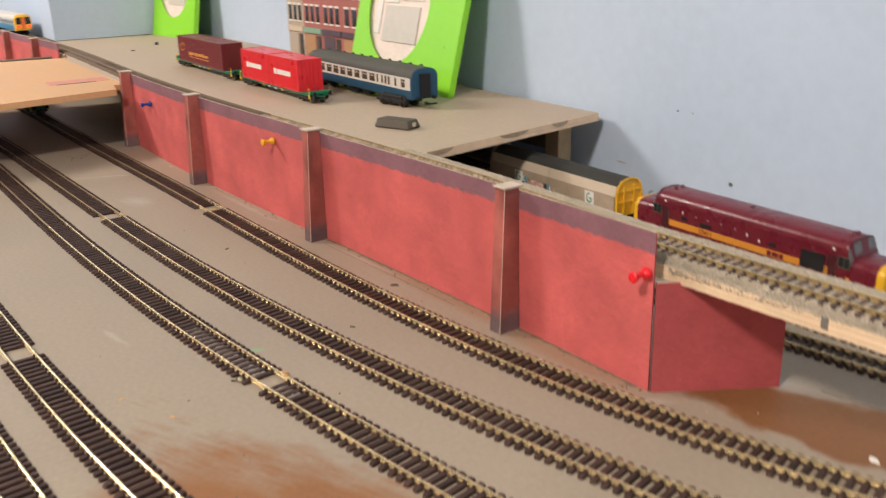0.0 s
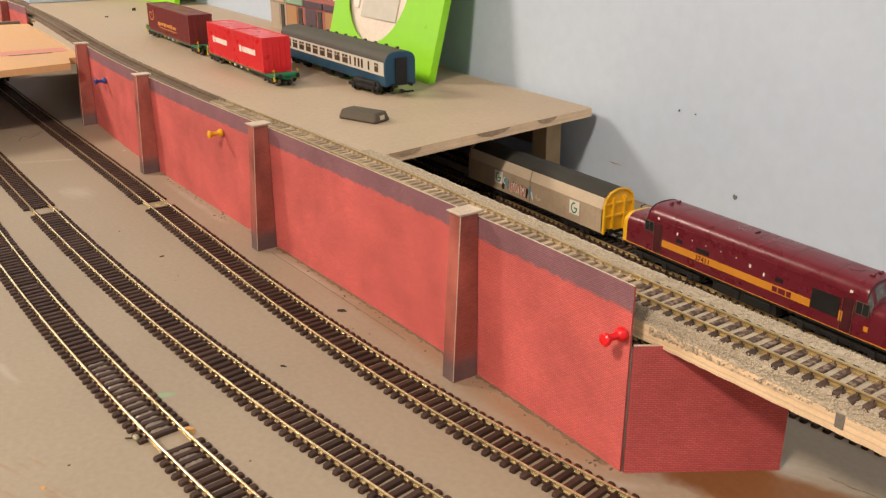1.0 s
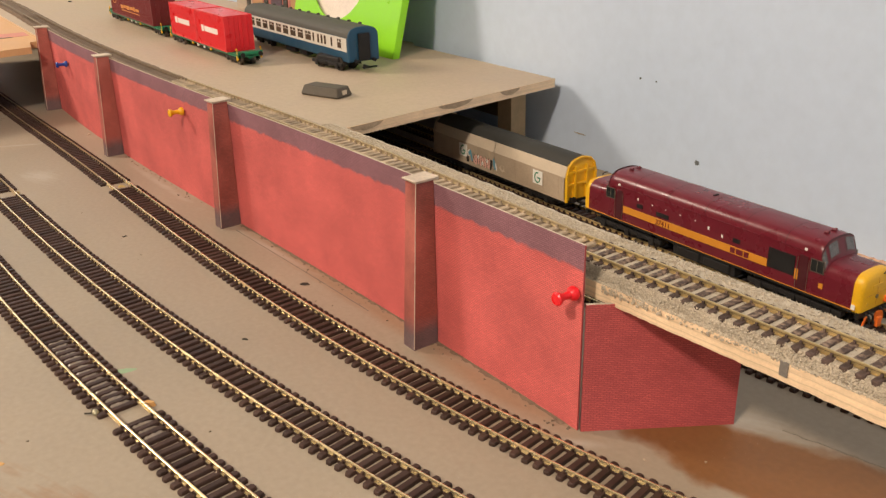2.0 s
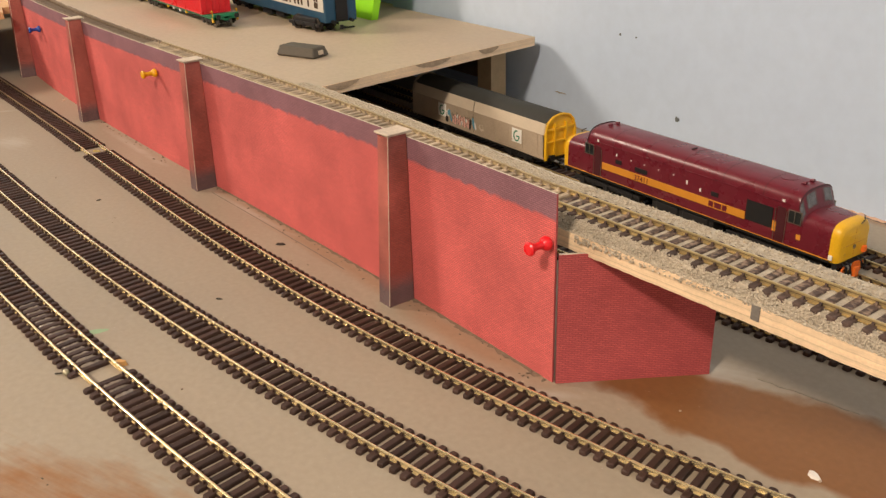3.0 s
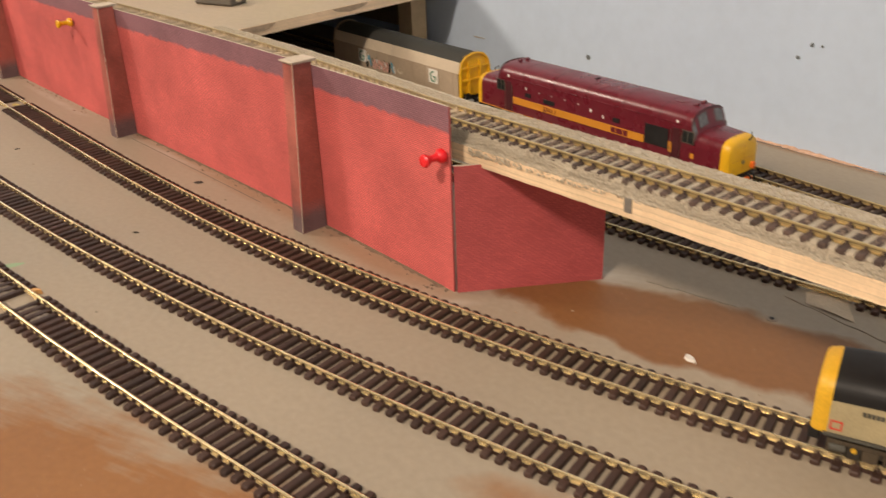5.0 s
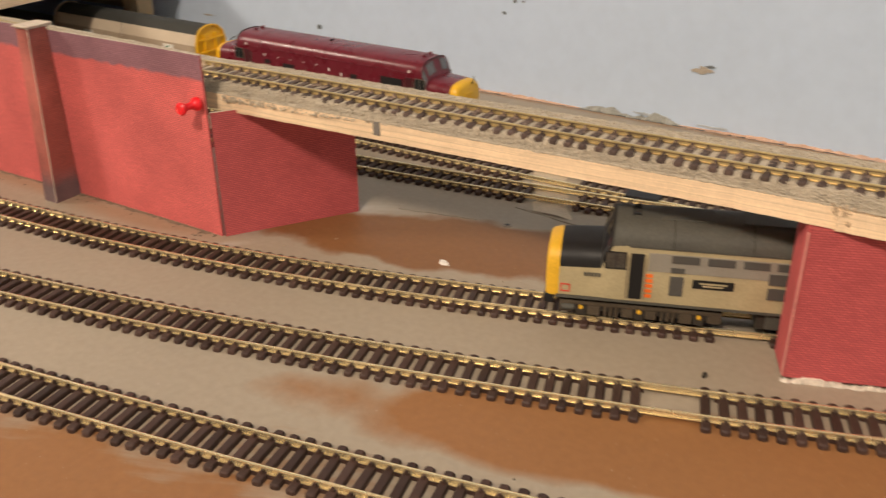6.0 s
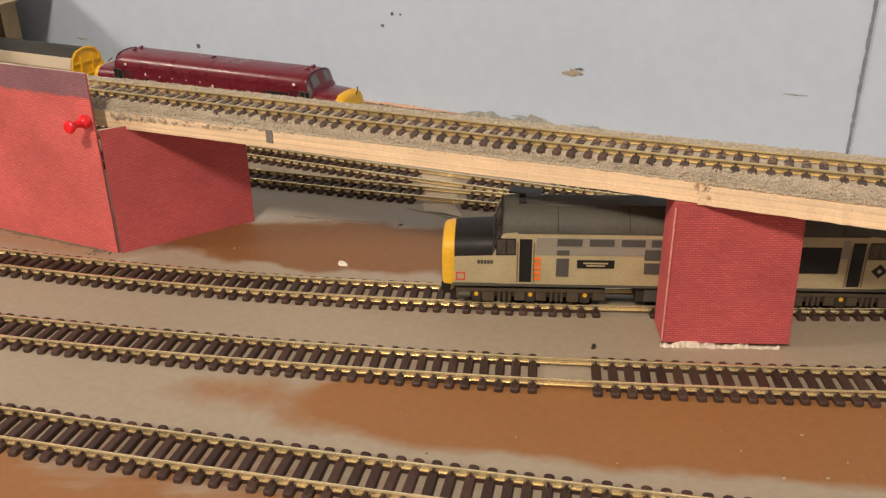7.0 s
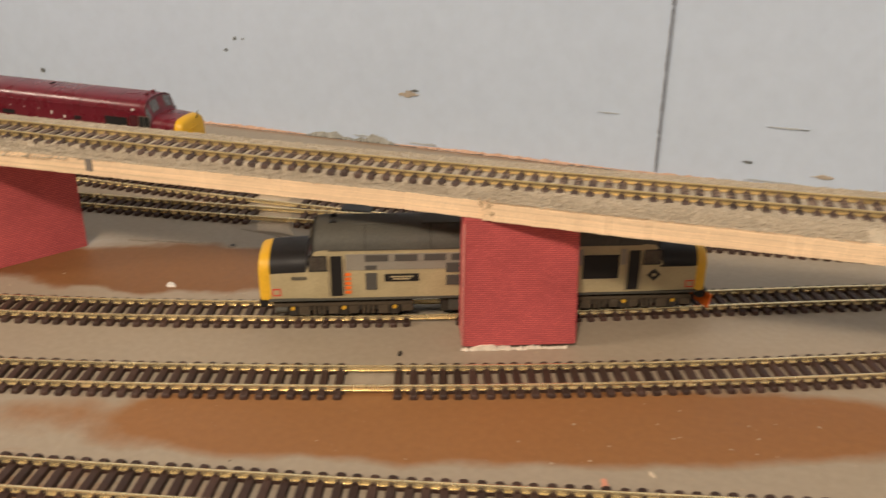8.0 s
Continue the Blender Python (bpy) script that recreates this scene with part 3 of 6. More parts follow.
def sleeper_mesh():
    bm = bmesh.new()
    ends = ((-0.55, -1), (0.55, -1), (1, -0.95), (1, 0.95), (0.55, 1), (-0.55, 1), (-1, 0.95), (-1, -0.95))
    rows = [[bm.verts.new((sx * hx, sy * hy, z)) for sx, sy in ends] for hx, hy, z in ((0.0021, 0.0150, 0), (0.0020, 0.0148, 0.0016), (0.0016, 0.0143, 0.0022))]
    for lo, hi in zip(rows, rows[1:]):
        for i in range(8):
            bm.faces.new((lo[i], lo[(i + 1) % 8], hi[(i + 1) % 8], hi[i]))
    bm.faces.new(rows[-1])
    for s in (-1, 1):
        for o in (-0.00125, 0.00125):
            y = s * GAUGE + o
            c = [bm.verts.new((sx * 0.00055, y + sy * (0.0008 if z < 0.0025 else 0.00038), z)) for z in (0.0019, 0.0037) for sx, sy in ((-1, -1), (1, -1), (1, 1), (-1, 1))]
            for q in ((4, 5, 6, 7), (0, 1, 5, 4), (1, 2, 6, 5), (2, 3, 7, 6), (3, 0, 4, 7)):
                bm.faces.new([c[i] for i in q])
    me = bpy.data.meshes.new("sleeper")
    bmesh.ops.recalc_face_normals(bm, faces=bm.faces)
    bm.to_mesh(me)
    bm.free()
    return me


SLEEPER_MESH, DUSTY_MESH = sleeper_mesh(), sleeper_mesh()
BURIED_MESH = sleeper_mesh()
BURIED_MESH.materials.append(PALEDUST)
EARTH_MESH = sleeper_mesh()
EARTH_MESH.materials.append(EARTH)
SLEEPER_MESH.materials.append(SLEEPER)
DUSTY_MESH.materials.append(SLEEPERDUST)
ALL_TRACKS = []


def track(pts, degree, label, z=0.0, gaps=(), x0=None, x1=None, rail=None, mesh=None, pitch=0.0072, most=300, group="tracks on the board"):
    line = curve_points(pts, degree, 0.0036, x0, x1)
    ob = thing("track", pose(0, 0, 0), label, "railway track", group)
    t, n = sides(line)
    for s in (1, -1):
        if z == 0.0:
            cut = int(np.argmin(abs(line[:, 0] + 0.95)))
            for a, b, metal in ((0, cut + 1, DIRTYRAIL), (cut, len(line), rail or RAIL)):
                if b - a > 2:
                    part("rail", sweep((line + n * s * GAUGE)[a:b], RAILP, 0.0017, second=SHADESIDES), [metal, RAILSHADE], ob, smooth=True)
        else:
            cut = int(np.argmin(abs(line[:, 0] + 0.93)))
            end = int(np.argmin(abs(line[:, 0] + 0.37)))
            for a, b, metal in ((0, cut + 1, DEADRAIL), (cut, end + 1, FADEDRAIL), (end, len(line), DULLRAIL)):
                part("rail", sweep((line + n * s * GAUGE)[a:b], RAILP, z + 0.0017 + rise(line[a:b, 0]), second=SHADESIDES), [metal, RAILSHADE], ob, smooth=True)
        if z == 0.0:
            clear = [not any(a - 0.002 < x < b + 0.002 for a, b in gaps) for x, _ in line]
            cuts = [0] + [i for i in range(1, len(line)) if clear[i] != clear[i - 1]] + [len(line)]
            for a, b in zip(cuts, cuts[1:]):
                if clear[a] and b - a > 2:
                    part("web", sweep((line + n * s * GAUGE)[a:b], [(-0.0016, 0), (-0.0014, 0.0012), (0.0014, 0.0012), (0.0016, 0)], z), SLEEPER, ob, "dark moulded web below the rail")
    ALL_TRACKS.append((ob, line, t, z, gaps, mesh or SLEEPER_MESH, pitch, most))
    return line


def lay_sleepers():
    """The sleepers of every track, each an object of its own."""
    rnd = random.Random(9)
    for ob, line, t, z, gaps, me, pitch, most in ALL_TRACKS:
        step = int(round(pitch / 0.0036))
        picks = [i for i in range(0, len(line), step) if not any(a < line[i][0] < b for a, b in gaps)]
        picks.sort(key=lambda i: -line[i][0])
        for i in picks[:most]:
            turn = math.degrees(math.atan2(t[i, 1], t[i, 0])) + rnd.uniform(-1.2, 1.2)
            x, y = line[i]
            shared("sleeper", me if z == 0 or x > -0.36 else BURIED_MESH if x > -0.95 else EARTH_MESH, ob, pose(x + rnd.uniform(-0.0003, 0.0003), y + rnd.uniform(-0.0003, 0.0003), z + (float(rise(x)) - (0.0010 if x < -0.95 else 0) if z > 0 else 0), 0, 0, turn))


T1 = [(-1.9, 0.238), (-1.49, 0.266), (-1.1, 0.284), (-1.0, 0.2915), (-0.9, 0.2985), (-0.8, 0.3045), (-0.7, 0.3095), (-0.6, 0.315), (-0.5, 0.322), (-0.45, 0.327), (-0.4, 0.334), (-0.35, 0.343), (-0.3, 0.354),
      (-0.25, 0.3675), (-0.2, 0.383), (-0.15, 0.40), (-0.1, 0.419), (-0.05, 0.4395), (0.0, 0.461), (0.05, 0.4815), (0.1, 0.5008), (0.14, 0.5160), (0.2, 0.5390), (0.34, 0.593)]
T2 = [(-1.9, 0.13), (-1.5, 0.158), (-1.2, 0.180), (-1.0, 0.195), (-0.9, 0.2022), (-0.8, 0.2093), (-0.7, 0.2183), (-0.6, 0.2305), (-0.5, 0.2463), (-0.45, 0.2557), (-0.4, 0.2659), (-0.35, 0.277), (-0.3, 0.2889),
      (-0.25, 0.3017), (-0.2, 0.3153), (-0.15, 0.3298), (-0.1, 0.3453), (-0.05, 0.3618), (0.0, 0.3795), (0.05, 0.3987), (0.1, 0.4196), (0.14, 0.4375), (0.2, 0.465), (0.3, 0.512), (0.4, 0.56)]
T3 = [(-1.7, 0.098), (-1.3, 0.122), (-1.0, 0.1415), (-0.8, 0.1545), (-0.7, 0.1609), (-0.6, 0.1687), (-0.5, 0.1804), (-0.45, 0.188), (-0.4, 0.1968), (-0.35, 0.2067), (-0.3, 0.2177), (-0.25, 0.2294), (-0.2, 0.2417),
      (-0.15, 0.2542), (-0.1, 0.2665), (-0.05, 0.2781), (0.0, 0.2890), (0.1, 0.312), (0.2, 0.336), (0.4, 0.39)]
T4 = [(-1.3, 0.004), (-0.9, 0.033), (-0.643, 0.0540), (-0.572, 0.0610), (-0.509, 0.0660), (-0.451, 0.0735), (-0.4, 0.0835), (-0.2, 0.123)]
T5 = [(-1.1, -0.041), (-0.8, -0.014), (-0.502, 0.0165), (-0.427, 0.0245), (-0.3, 0.044)]
T6 = [(-1.2, 0.475), (-0.8, 0.482), (-0.6, 0.488), (-0.45, 0.4965), (-0.33, 0.511), (-0.265, 0.5205), (-0.216, 0.5285), (-0.13, 0.543), (-0.05, 0.560), (0.03, 0.5765)]
T7 = [(-1.2, 0.543), (-0.8, 0.547), (-0.5, 0.5495), (-0.364, 0.552), (-0.287, 0.5555), (-0.2325, 0.5595), (-0.12, 0.566), (-0.05, 0.571), (0.03, 0.580), (0.12, 0.594), (0.2, 0.607)]
track(T1, 6, "brassy model track on dark brown sleepers beside the brick wall", gaps=((-0.0535, -0.0335), (-0.925, -0.905)), x0=-1.8974)
track(T2, 6, "curving model railway track of brassy rails on dark sleepers", gaps=((-0.0575, -0.0375), (-0.962, -0.945)), x0=-1.7)
track(T3, 5, "curving model railway track of brassy rails with a sleeper gap", gaps=((-0.489, -0.4755),), x0=-1.6)
track(T4, 3, "curving model railway track with a gap in its sleepers", gaps=((-0.642, -0.622),))
track(T5, 2, "model railway track along the board edge")
track(T6, 4, "model railway track joining its neighbour behind the viaduct", gaps=((-0.205, -0.180),), group="tracks behind the viaduct")
track(T7, 4, "model railway track running on behind the viaduct", gaps=((-0.222, -0.190),), group="tracks behind the viaduct")
# duller rail metal stands in for the deep shadow beneath the locomotive
track([(-1.4, 0.605), (-1.0, 0.605), (-0.6, 0.605), (-0.3, 0.605), (-0.2, 0.6035), (-0.1, 0.600), (0.0, 0.596), (0.1, 0.5945)], 0, "model railway track under the parked maroon locomotive", rail=DULLRAIL, group="tracks behind the viaduct")
track([(-1.4, 0.652), (-0.8, 0.652), (-0.5, 0.651), (-0.36, 0.6475), (-0.29, 0.645), (-0.2, 0.641), (-0.1, 0.636), (-0.02, 0.632)], 0, "model railway track along the room wall", rail=DULLRAIL, group="tracks behind the viaduct")

far_bed = curve_points(T1, 6, 0.0036, -1.60, -0.962)
packed = thing("track_dirt", pose(0, 0, 0), "dark brown dirt packed between the far sleepers", "dirt", kind="structure")
part("dirt", sweep(far_bed, [(-0.0116, 0.0002), (-0.0108, 0.0014), (0.0108, 0.0014), (0.0116, 0.0002)], 0.0), mat("packed_dirt", (0.075, 0.050, 0.036), 0.9, grain=600, vary=0.4, big=80, bump=0.0003), packed)
# ballast bed and upper track
part("ballast", upper_strip(-0.684, -0.36, 0.0285, -0.0062, 0.0806, 0.0857, 0.0007, 5, slope=0.0024, climb=True), BALLAST, ramp, "thin pale ballast beside the wall")
part("ballast", upper_strip(-0.952, -0.682, 0.0160, -0.0062, 0.0806, 0.0857, 0.0005, 6, slope=0.0030, climb=True), DECKTOP, ramp, "dusty bed under the track on the deck")
part("ballast", upper_strip(-2.6, -0.950, 0.0165, -0.0062, 0.0806, 0.0864, 0.0012, 7, slope=0.0040, climb=True), EARTH, ramp, "dark brown dirt caked round the track on the deck")
part("ballast", upper_strip(-0.362, 0.5, 0.0262, -0.0062, 0.0806, 0.0868, 0.0005, 3, slope=0.0048), BALLAST, ramp, "pale buff granite ballast with ragged shoulders")
# brown strip that colours in dirt and shade in the gaps between sleepers
bed_line = curve_points(UPPER, 0, 0.0036, -0.95, -0.365)
part("track_dirt", sweep(bed_line, [(-0.0120, 0), (-0.0105, 0.0012), (0.0105, 0.0012), (0.0120, 0)], 0.0855 + rise(bed_line[:, 0])), mat("brown_dirt_and_shade", (0.21, 0.150, 0.100), 0.9, grain=700, vary=0.4, big=120, bump=0.0003), ramp, "brown dirt and painted shade between the pale sleepers")
track(UPPER, 0, "dusty ballasted model railway track along the viaduct", z=0.0855, mesh=DUSTY_MESH, pitch=0.0072, most=300, x0=-2.6, x1=0.5)
# ---------------------------------------------------------------- rolling stock
def paint(name, colour, rough=0.42, **k):
    return mat(name, colour, rough, grain=900, vary=k.pop("vary", 0.09), big=k.pop("big", 70), **k)


MAROON = paint("maroon_paint", (0.135, 0.012, 0.022), 0.30, vary=0.10)
DEEPMAROON = paint("shaded_maroon", (0.060, 0.008, 0.012), 0.5)
GOLD = paint("gold_paint", (0.60, 0.24, 0.025), 0.38)
YELLOW = paint("warning_yellow", (0.78, 0.43, 0.015), 0.38)
DIRTYYELLOW = paint("weathered_yellow", (0.72, 0.405, 0.025), 0.5, vary=0.18)
BLACK = paint("black_plastic", (0.014, 0.013, 0.013), 0.55, spec=0.3)
DARKGREY = paint("sooty_underframe", (0.036, 0.029, 0.022), 0.75, spec=0.3, vary=0.35)
TRUCKBROWN = paint("weathered_bogie", (0.075, 0.056, 0.036), 0.8, spec=0.3, vary=0.4)
ROOFGREY = paint("weathered_roof", (0.070, 0.066, 0.053), 0.7, vary=0.3)
LIGHTGREY = paint("weathered_grey_side", (0.43, 0.355, 0.205), 0.5, vary=0.16)
MIDGREY = paint("weathered_upper_grey", (0.27, 0.245, 0.20), 0.55, vary=0.12)
WHITE = paint("white_print", (0.75, 0.72, 0.66), 0.5)
RED = paint("signal_red", (0.62, 0.035, 0.02), 0.45)
ORANGE = paint("orange_paint", (0.85, 0.17, 0.02), 0.5)
GREEN = paint("frame_green", (0.012, 0.19, 0.085), 0.42)
NAVY = paint("navy_paint", (0.012, 0.018, 0.060), 0.42)
BOXRED = paint("container_red", (0.66, 0.016, 0.024), 0.32)
BOXMAROON = paint("container_maroon", (0.150, 0.015, 0.018), 0.45)
CREAM = paint("dusty_cream", (0.40, 0.31, 0.22), 0.6, vary=0.16)
PALECREAM = paint("pale_cream", (0.56, 0.46, 0.34), 0.6, vary=0.1)
VANROOF = paint("van_roof", (0.040, 0.039, 0.034), 0.7, vary=0.15, spec=0.25)
COACHBLUE = paint("rail_blue", (0.010, 0.060, 0.115), 0.4)
COACHGREY = paint("coach_grey", (0.58, 0.54, 0.47), 0.45)
TEAL = paint("graffiti_blue", (0.10, 0.30, 0.40), 0.6)
PINK = paint("graffiti_pink", (0.72, 0.40, 0.32), 0.6)
LEAFGREEN = paint("sign_green", (0.02, 0.20, 0.10), 0.6)
GLASS = paint("smoked_glazing", (0.020, 0.022, 0.022), 0.12, spec=0.6)
SCREENGLASS = paint("grey_glazing", (0.022, 0.021, 0.022), 0.06, spec=0.9)
# grey and mottled to paint in the reflections on the windscreen panes
PALEGLASS = paint("reflection_glazing", (0.11, 0.105, 0.105), 0.08, vary=0.5, big=160, spec=0.8)
CABGLASS = paint("cab_glazing", (0.060, 0.055, 0.046), 0.1, vary=0.5, big=160, spec=0.7)
RIM = paint("window_rim", (0.10, 0.03, 0.03), 0.4)
STEEL = paint("wheel_steel", (0.24, 0.21, 0.17), 0.4, metal=0.8)


def glow(name, colour, strength):
    m = bpy.data.materials.new(name)
    m.use_nodes = True
    b = m.node_tree.nodes["Principled BSDF"]
    b.inputs["Base Color"].default_value = (*colour, 1)
    b.inputs["Emission Color"].default_value = (*colour, 1)
    b.inputs["Emission Strength"].default_value = strength
    return m


LAMPYELLOW, LAMPWHITE = glow("lit_marker_lamp", (1.0, 0.75, 0.12), 4), glow("lit_headlight", (0.85, 0.9, 1.0), 7)
MM = 0.001


def arch(hw, zb, zs, zr, power=0.72, n=14):
    """Half-section outline from one sole bar over the roof to the other: (y, z), and the index where the roof begins and ends."""
    pts = [(hw * 0.985, zb), (hw, zb + 1.5), (hw, zb + (zs - zb) * 0.5), (hw, zs)]
    for i in range(1, n):
        a = math.pi * i / n
        c, s = math.cos(a), math.sin(a)
        pts.append((hw * math.copysign(abs(c) ** power, c), zs + (zr - zs) * s ** 0.85))
    return pts + [(-y, z) for y, z in pts[3::-1]]


def loft(sections, first=0, last=None, cap=False, grow=0.0, power=0.72, fine=14):
    """Skins the sections (x, half width, bottom, side top, roof top), in millimetres; first and last pick points of the outline."""
    bm = bmesh.new()
    rows = []
    for x, hw, zb, zs, zr in sections:
        p = arch(hw + grow, zb, zs, zr + grow, power, fine)
        p = p[first:len(p) if last is None else last]
        rows.append([bm.verts.new((x * MM, y * MM, z * MM)) for y, z in p])
    for a, b in zip(rows, rows[1:]):
        for i in range(len(a) - 1):
            bm.faces.new((a[i], a[i + 1], b[i + 1], b[i]))
    if cap:
        bm.faces.new(rows[0])
        bm.faces.new(rows[-1][::-1])
    return bm


def plate(x0, x1, z0, z1, y, side, thick=0.45):
    """A thin raised panel on a side at half width y; millimetres."""
    a, b = (y - 0.3, y + thick) if side > 0 else (-y - thick, -y + 0.3)
    return (x0 * MM, x1 * MM, a * MM, b * MM, z0 * MM, z1 * MM)


def plates(name, material, parent, rects, y, label="", sides_=(1, -1)):
    for s in sides_:
        for x0, x1, z0, z1 in rects:
            part(name, boxes(plate(x0, x1, z0, z1, y, s)), material, parent, label)


def bogie(parent, x, axles, radius, half, frame=DARKGREY, dots=None):
    """A bogie with side frames, wheels and axle boxes; x in millimetres along the vehicle, z above the rail."""
    bm = bmesh.new()
    L = max(axles) + radius + 2
    for s in (-1, 1):
        box(bm, (x - L) * MM, (x + L) * MM, s * half * MM, s * (half + 1.8) * MM, 5.2 * MM, 8.6 * MM, 0.0004)
        for a in axles:
            box(bm, (x + a - 2.4) * MM, (x + a + 2.4) * MM, s * half * MM, s * (half + 2.6) * MM, 2.8 * MM, 8.8 * MM, 0.0004)
        for a, b in zip(axles, axles[1:]):
            for k in (-1.6, 0, 1.6):
                tube(bm, ((x + (a + b) / 2 + k) * MM, s * (half + 1.6) * MM, 3.6 * MM), ((x + (a + b) / 2 + k) * MM, s * (half + 1.6) * MM, 8.4 * MM), 0.0006, 6)
    box(bm, (x - L * 0.7) * MM, (x + L * 0.7) * MM, -half * MM, half * MM, 4 * MM, 13 * MM, 0.001)
    ob = part("bogie", bm, frame, parent)
    for a in axles:
        for s in (-1, 1):
            w = bmesh.new()
            tube(w, ((x + a) * MM, s * 6.9 * MM, radius * MM), ((x + a) * MM, s * 9.4 * MM, radius * MM), radius * MM, 20)
            tube(w, ((x + a) * MM, s * 6.2 * MM, radius * MM), ((x + a) * MM, s * 7.0 * MM, radius * MM), (radius + 0.7) * MM, 20)
            part("wheel", w, STEEL if frame is DARKGREY and not dots else DARKGREY, ob)
            if dots:
                part("axle_box", tubes((((x + a) * MM, s * (half + 2.0) * MM, radius * MM), ((x + a) * MM, s * (half + 3.1) * MM, radius * MM), 0.0011, 10)), dots, ob)
    return ob


def buffers(parent, xs, half=11.5, z=13.5, material=BLACK):
    for x, out in xs:
        for s in (-1, 1):
            bm = tubes(((x * MM, s * half * MM, z * MM), ((x + out * 4.0) * MM, s * half * MM, z * MM), 0.0012, 10),
                       (((x + out * 4.0) * MM, s * half * MM, z * MM), ((x + out * 4.8) * MM, s * half * MM, z * MM), 0.0028, 14))
            part("buffer", bm, material, parent)
        part("coupling", boxes(((x - 2) * MM, (x + out * 6) * MM, -1.4 * MM, 1.4 * MM, 7.5 * MM, 9 * MM), ((x + out * 5) * MM, (x + out * 6.4) * MM, -5.5 * MM, 5.5 * MM, 7.2 * MM, 8.8 * MM)), BLACK, parent)


def diesel_locomotive(m, label, side, upper, roof, bonnet, nose, screen, grey_livery):
    """A long bonneted diesel with rounded noses and raked windscreens."""
    ob = thing("diesel_locomotive", m, label, "model locomotive", "model locomotives")
    L = 239.5 if grey_livery else 246.0
    tip = [(0.0, 13.8, 13.4, 25.5, 34.0), (0.4, 14.8, 13.2, 26.8, 35.8), (1.6, 15.6, 13.0, 27.8, 37.0), (4.5, 16.2, 13.0, 28.2, 37.8), (6.2, 16.27, 13.0, 28.35, 37.95)]
    hood = [(6.2, 16.27, 13.0, 28.35, 37.95), (9, 16.4, 13.0, 28.6, 38.2), (25, 16.8, 13.0, 29.4, 39.0)]
    rake = [(25, 16.8, 13.0, 29.4, 39.0), (25.6, 16.9, 13.0, 31.0, 41.0), (29.0, 17.2, 13.0, 40.0, 50.2), (30.4, 17.4, 13.0, 41.4, 51.5), (35, 17.4, 13.0, 42.0, 52.0)]
    flip = lambda secs: [(L - x, *r) for x, *r in secs][::-1]
    main = [(35, 17.4, 13.0, 42.0, 52.0), (80, 17.4, 13.0, 42.0, 52.0), (L / 2, 17.4, 13.0, 42.0, 52.0), (L - 80, 17.4, 13.0, 42.0, 52.0), (L - 35, 17.4, 13.0, 42.0, 52.0)]
    n = len(arch(1, 0, 1, 2))
    whole = rake[:] + main[1:-1] + flip(rake)
    for a, b in ((0, 4), (n - 4, n)):
        part("body_side", loft(hood[:-1] + whole + flip(hood)[1:], a, b), side, ob, smooth=True)
    part("roof", loft(whole, 3, n - 3), roof, ob, smooth=True)
    for secs, tipsecs in ((hood, tip), (flip(hood), flip(tip))):
        part("bonnet", loft(secs, 3, n - 3, power=0.5), bonnet, ob, smooth=True)
        part("nose_end", loft(tipsecs, cap=True, power=0.5), nose, ob, "rounded warning yellow nose end", smooth=True)
    part("underframe", boxes((5 * MM, (L - 5) * MM, -15 * MM, 15 * MM, 11.2 * MM, 13.4 * MM), (96 * MM, 152 * MM, -14.5 * MM, 14.5 * MM, 3.5 * MM, 12 * MM), bevel=0.0006), DARKGREY if grey_livery else BLACK, ob)
    part("fuel_tank", boxes((100 * MM, 121 * MM, -15.6 * MM, 15.6 * MM, 4 * MM, 11.5 * MM), (125 * MM, 148 * MM, -15.6 * MM, 15.6 * MM, 4 * MM, 11.5 * MM), bevel=0.001), ROOFGREY if grey_livery else BLACK, ob)
    # windscreens: three panes on each raked face
    for secs in (rake, flip(rake)):
        lo, hi = (secs[1], secs[2]) if secs is rake else (secs[-2], secs[-3])
        pane = lambda u: tuple(p + (q - p) * u for p, q in zip(lo, hi))
        surround = [pane(-0.1), pane(0.5), pane(1.04)]
        sur = loft(surround, 4, n - 4, grow=0.15)
        part("windscreen_surround", sur, screen, ob, smooth=True)
        for a, b in ((3, 13), (14, 24), (25, 35), (36, 46)):
            part("windscreen_frame", loft([pane(0.02), pane(0.5), pane(0.99)], a, b, grow=0.28, fine=42), RIM if not grey_livery else BLACK, ob, "thin windscreen frame", smooth=True)
            part("windscreen", loft([pane(0.10), pane(0.5), pane(0.93)], a + 1, b - 1, grow=0.42, fine=42), SCREENGLASS if grey_livery else PALEGLASS, ob, smooth=True)
        brow = [pane(1.0), pane(1.06), pane(1.14)]
        part("brow", loft(brow, 3, 46, grow=0.45, fine=42), BLACK if grey_livery else DEEPMAROON, ob, "dark rain strip over the windscreens", smooth=True)
    W = 17.4
    # doors, cab windows and fittings on both flanks
    for s in (1, -1):
        for flipx in (False, True):
            X = (lambda a, b: (L - b, L - a)) if flipx else (lambda a, b: (a, b))
            # flat plates; the darker maroon paints in the shade of a door recess
            part("cab_door", boxes(plate(*X(38, 44), 15.5, 38.6, W, s, 0.25)), BLACK if grey_livery else DEEPMAROON, ob, "recessed dark cab door")
            part("cab_window", boxes(plate(*X(27.2, 35.6), 30.6, 38.2, 17.05, s, 0.5)), CABGLASS if grey_livery else GLASS, ob)
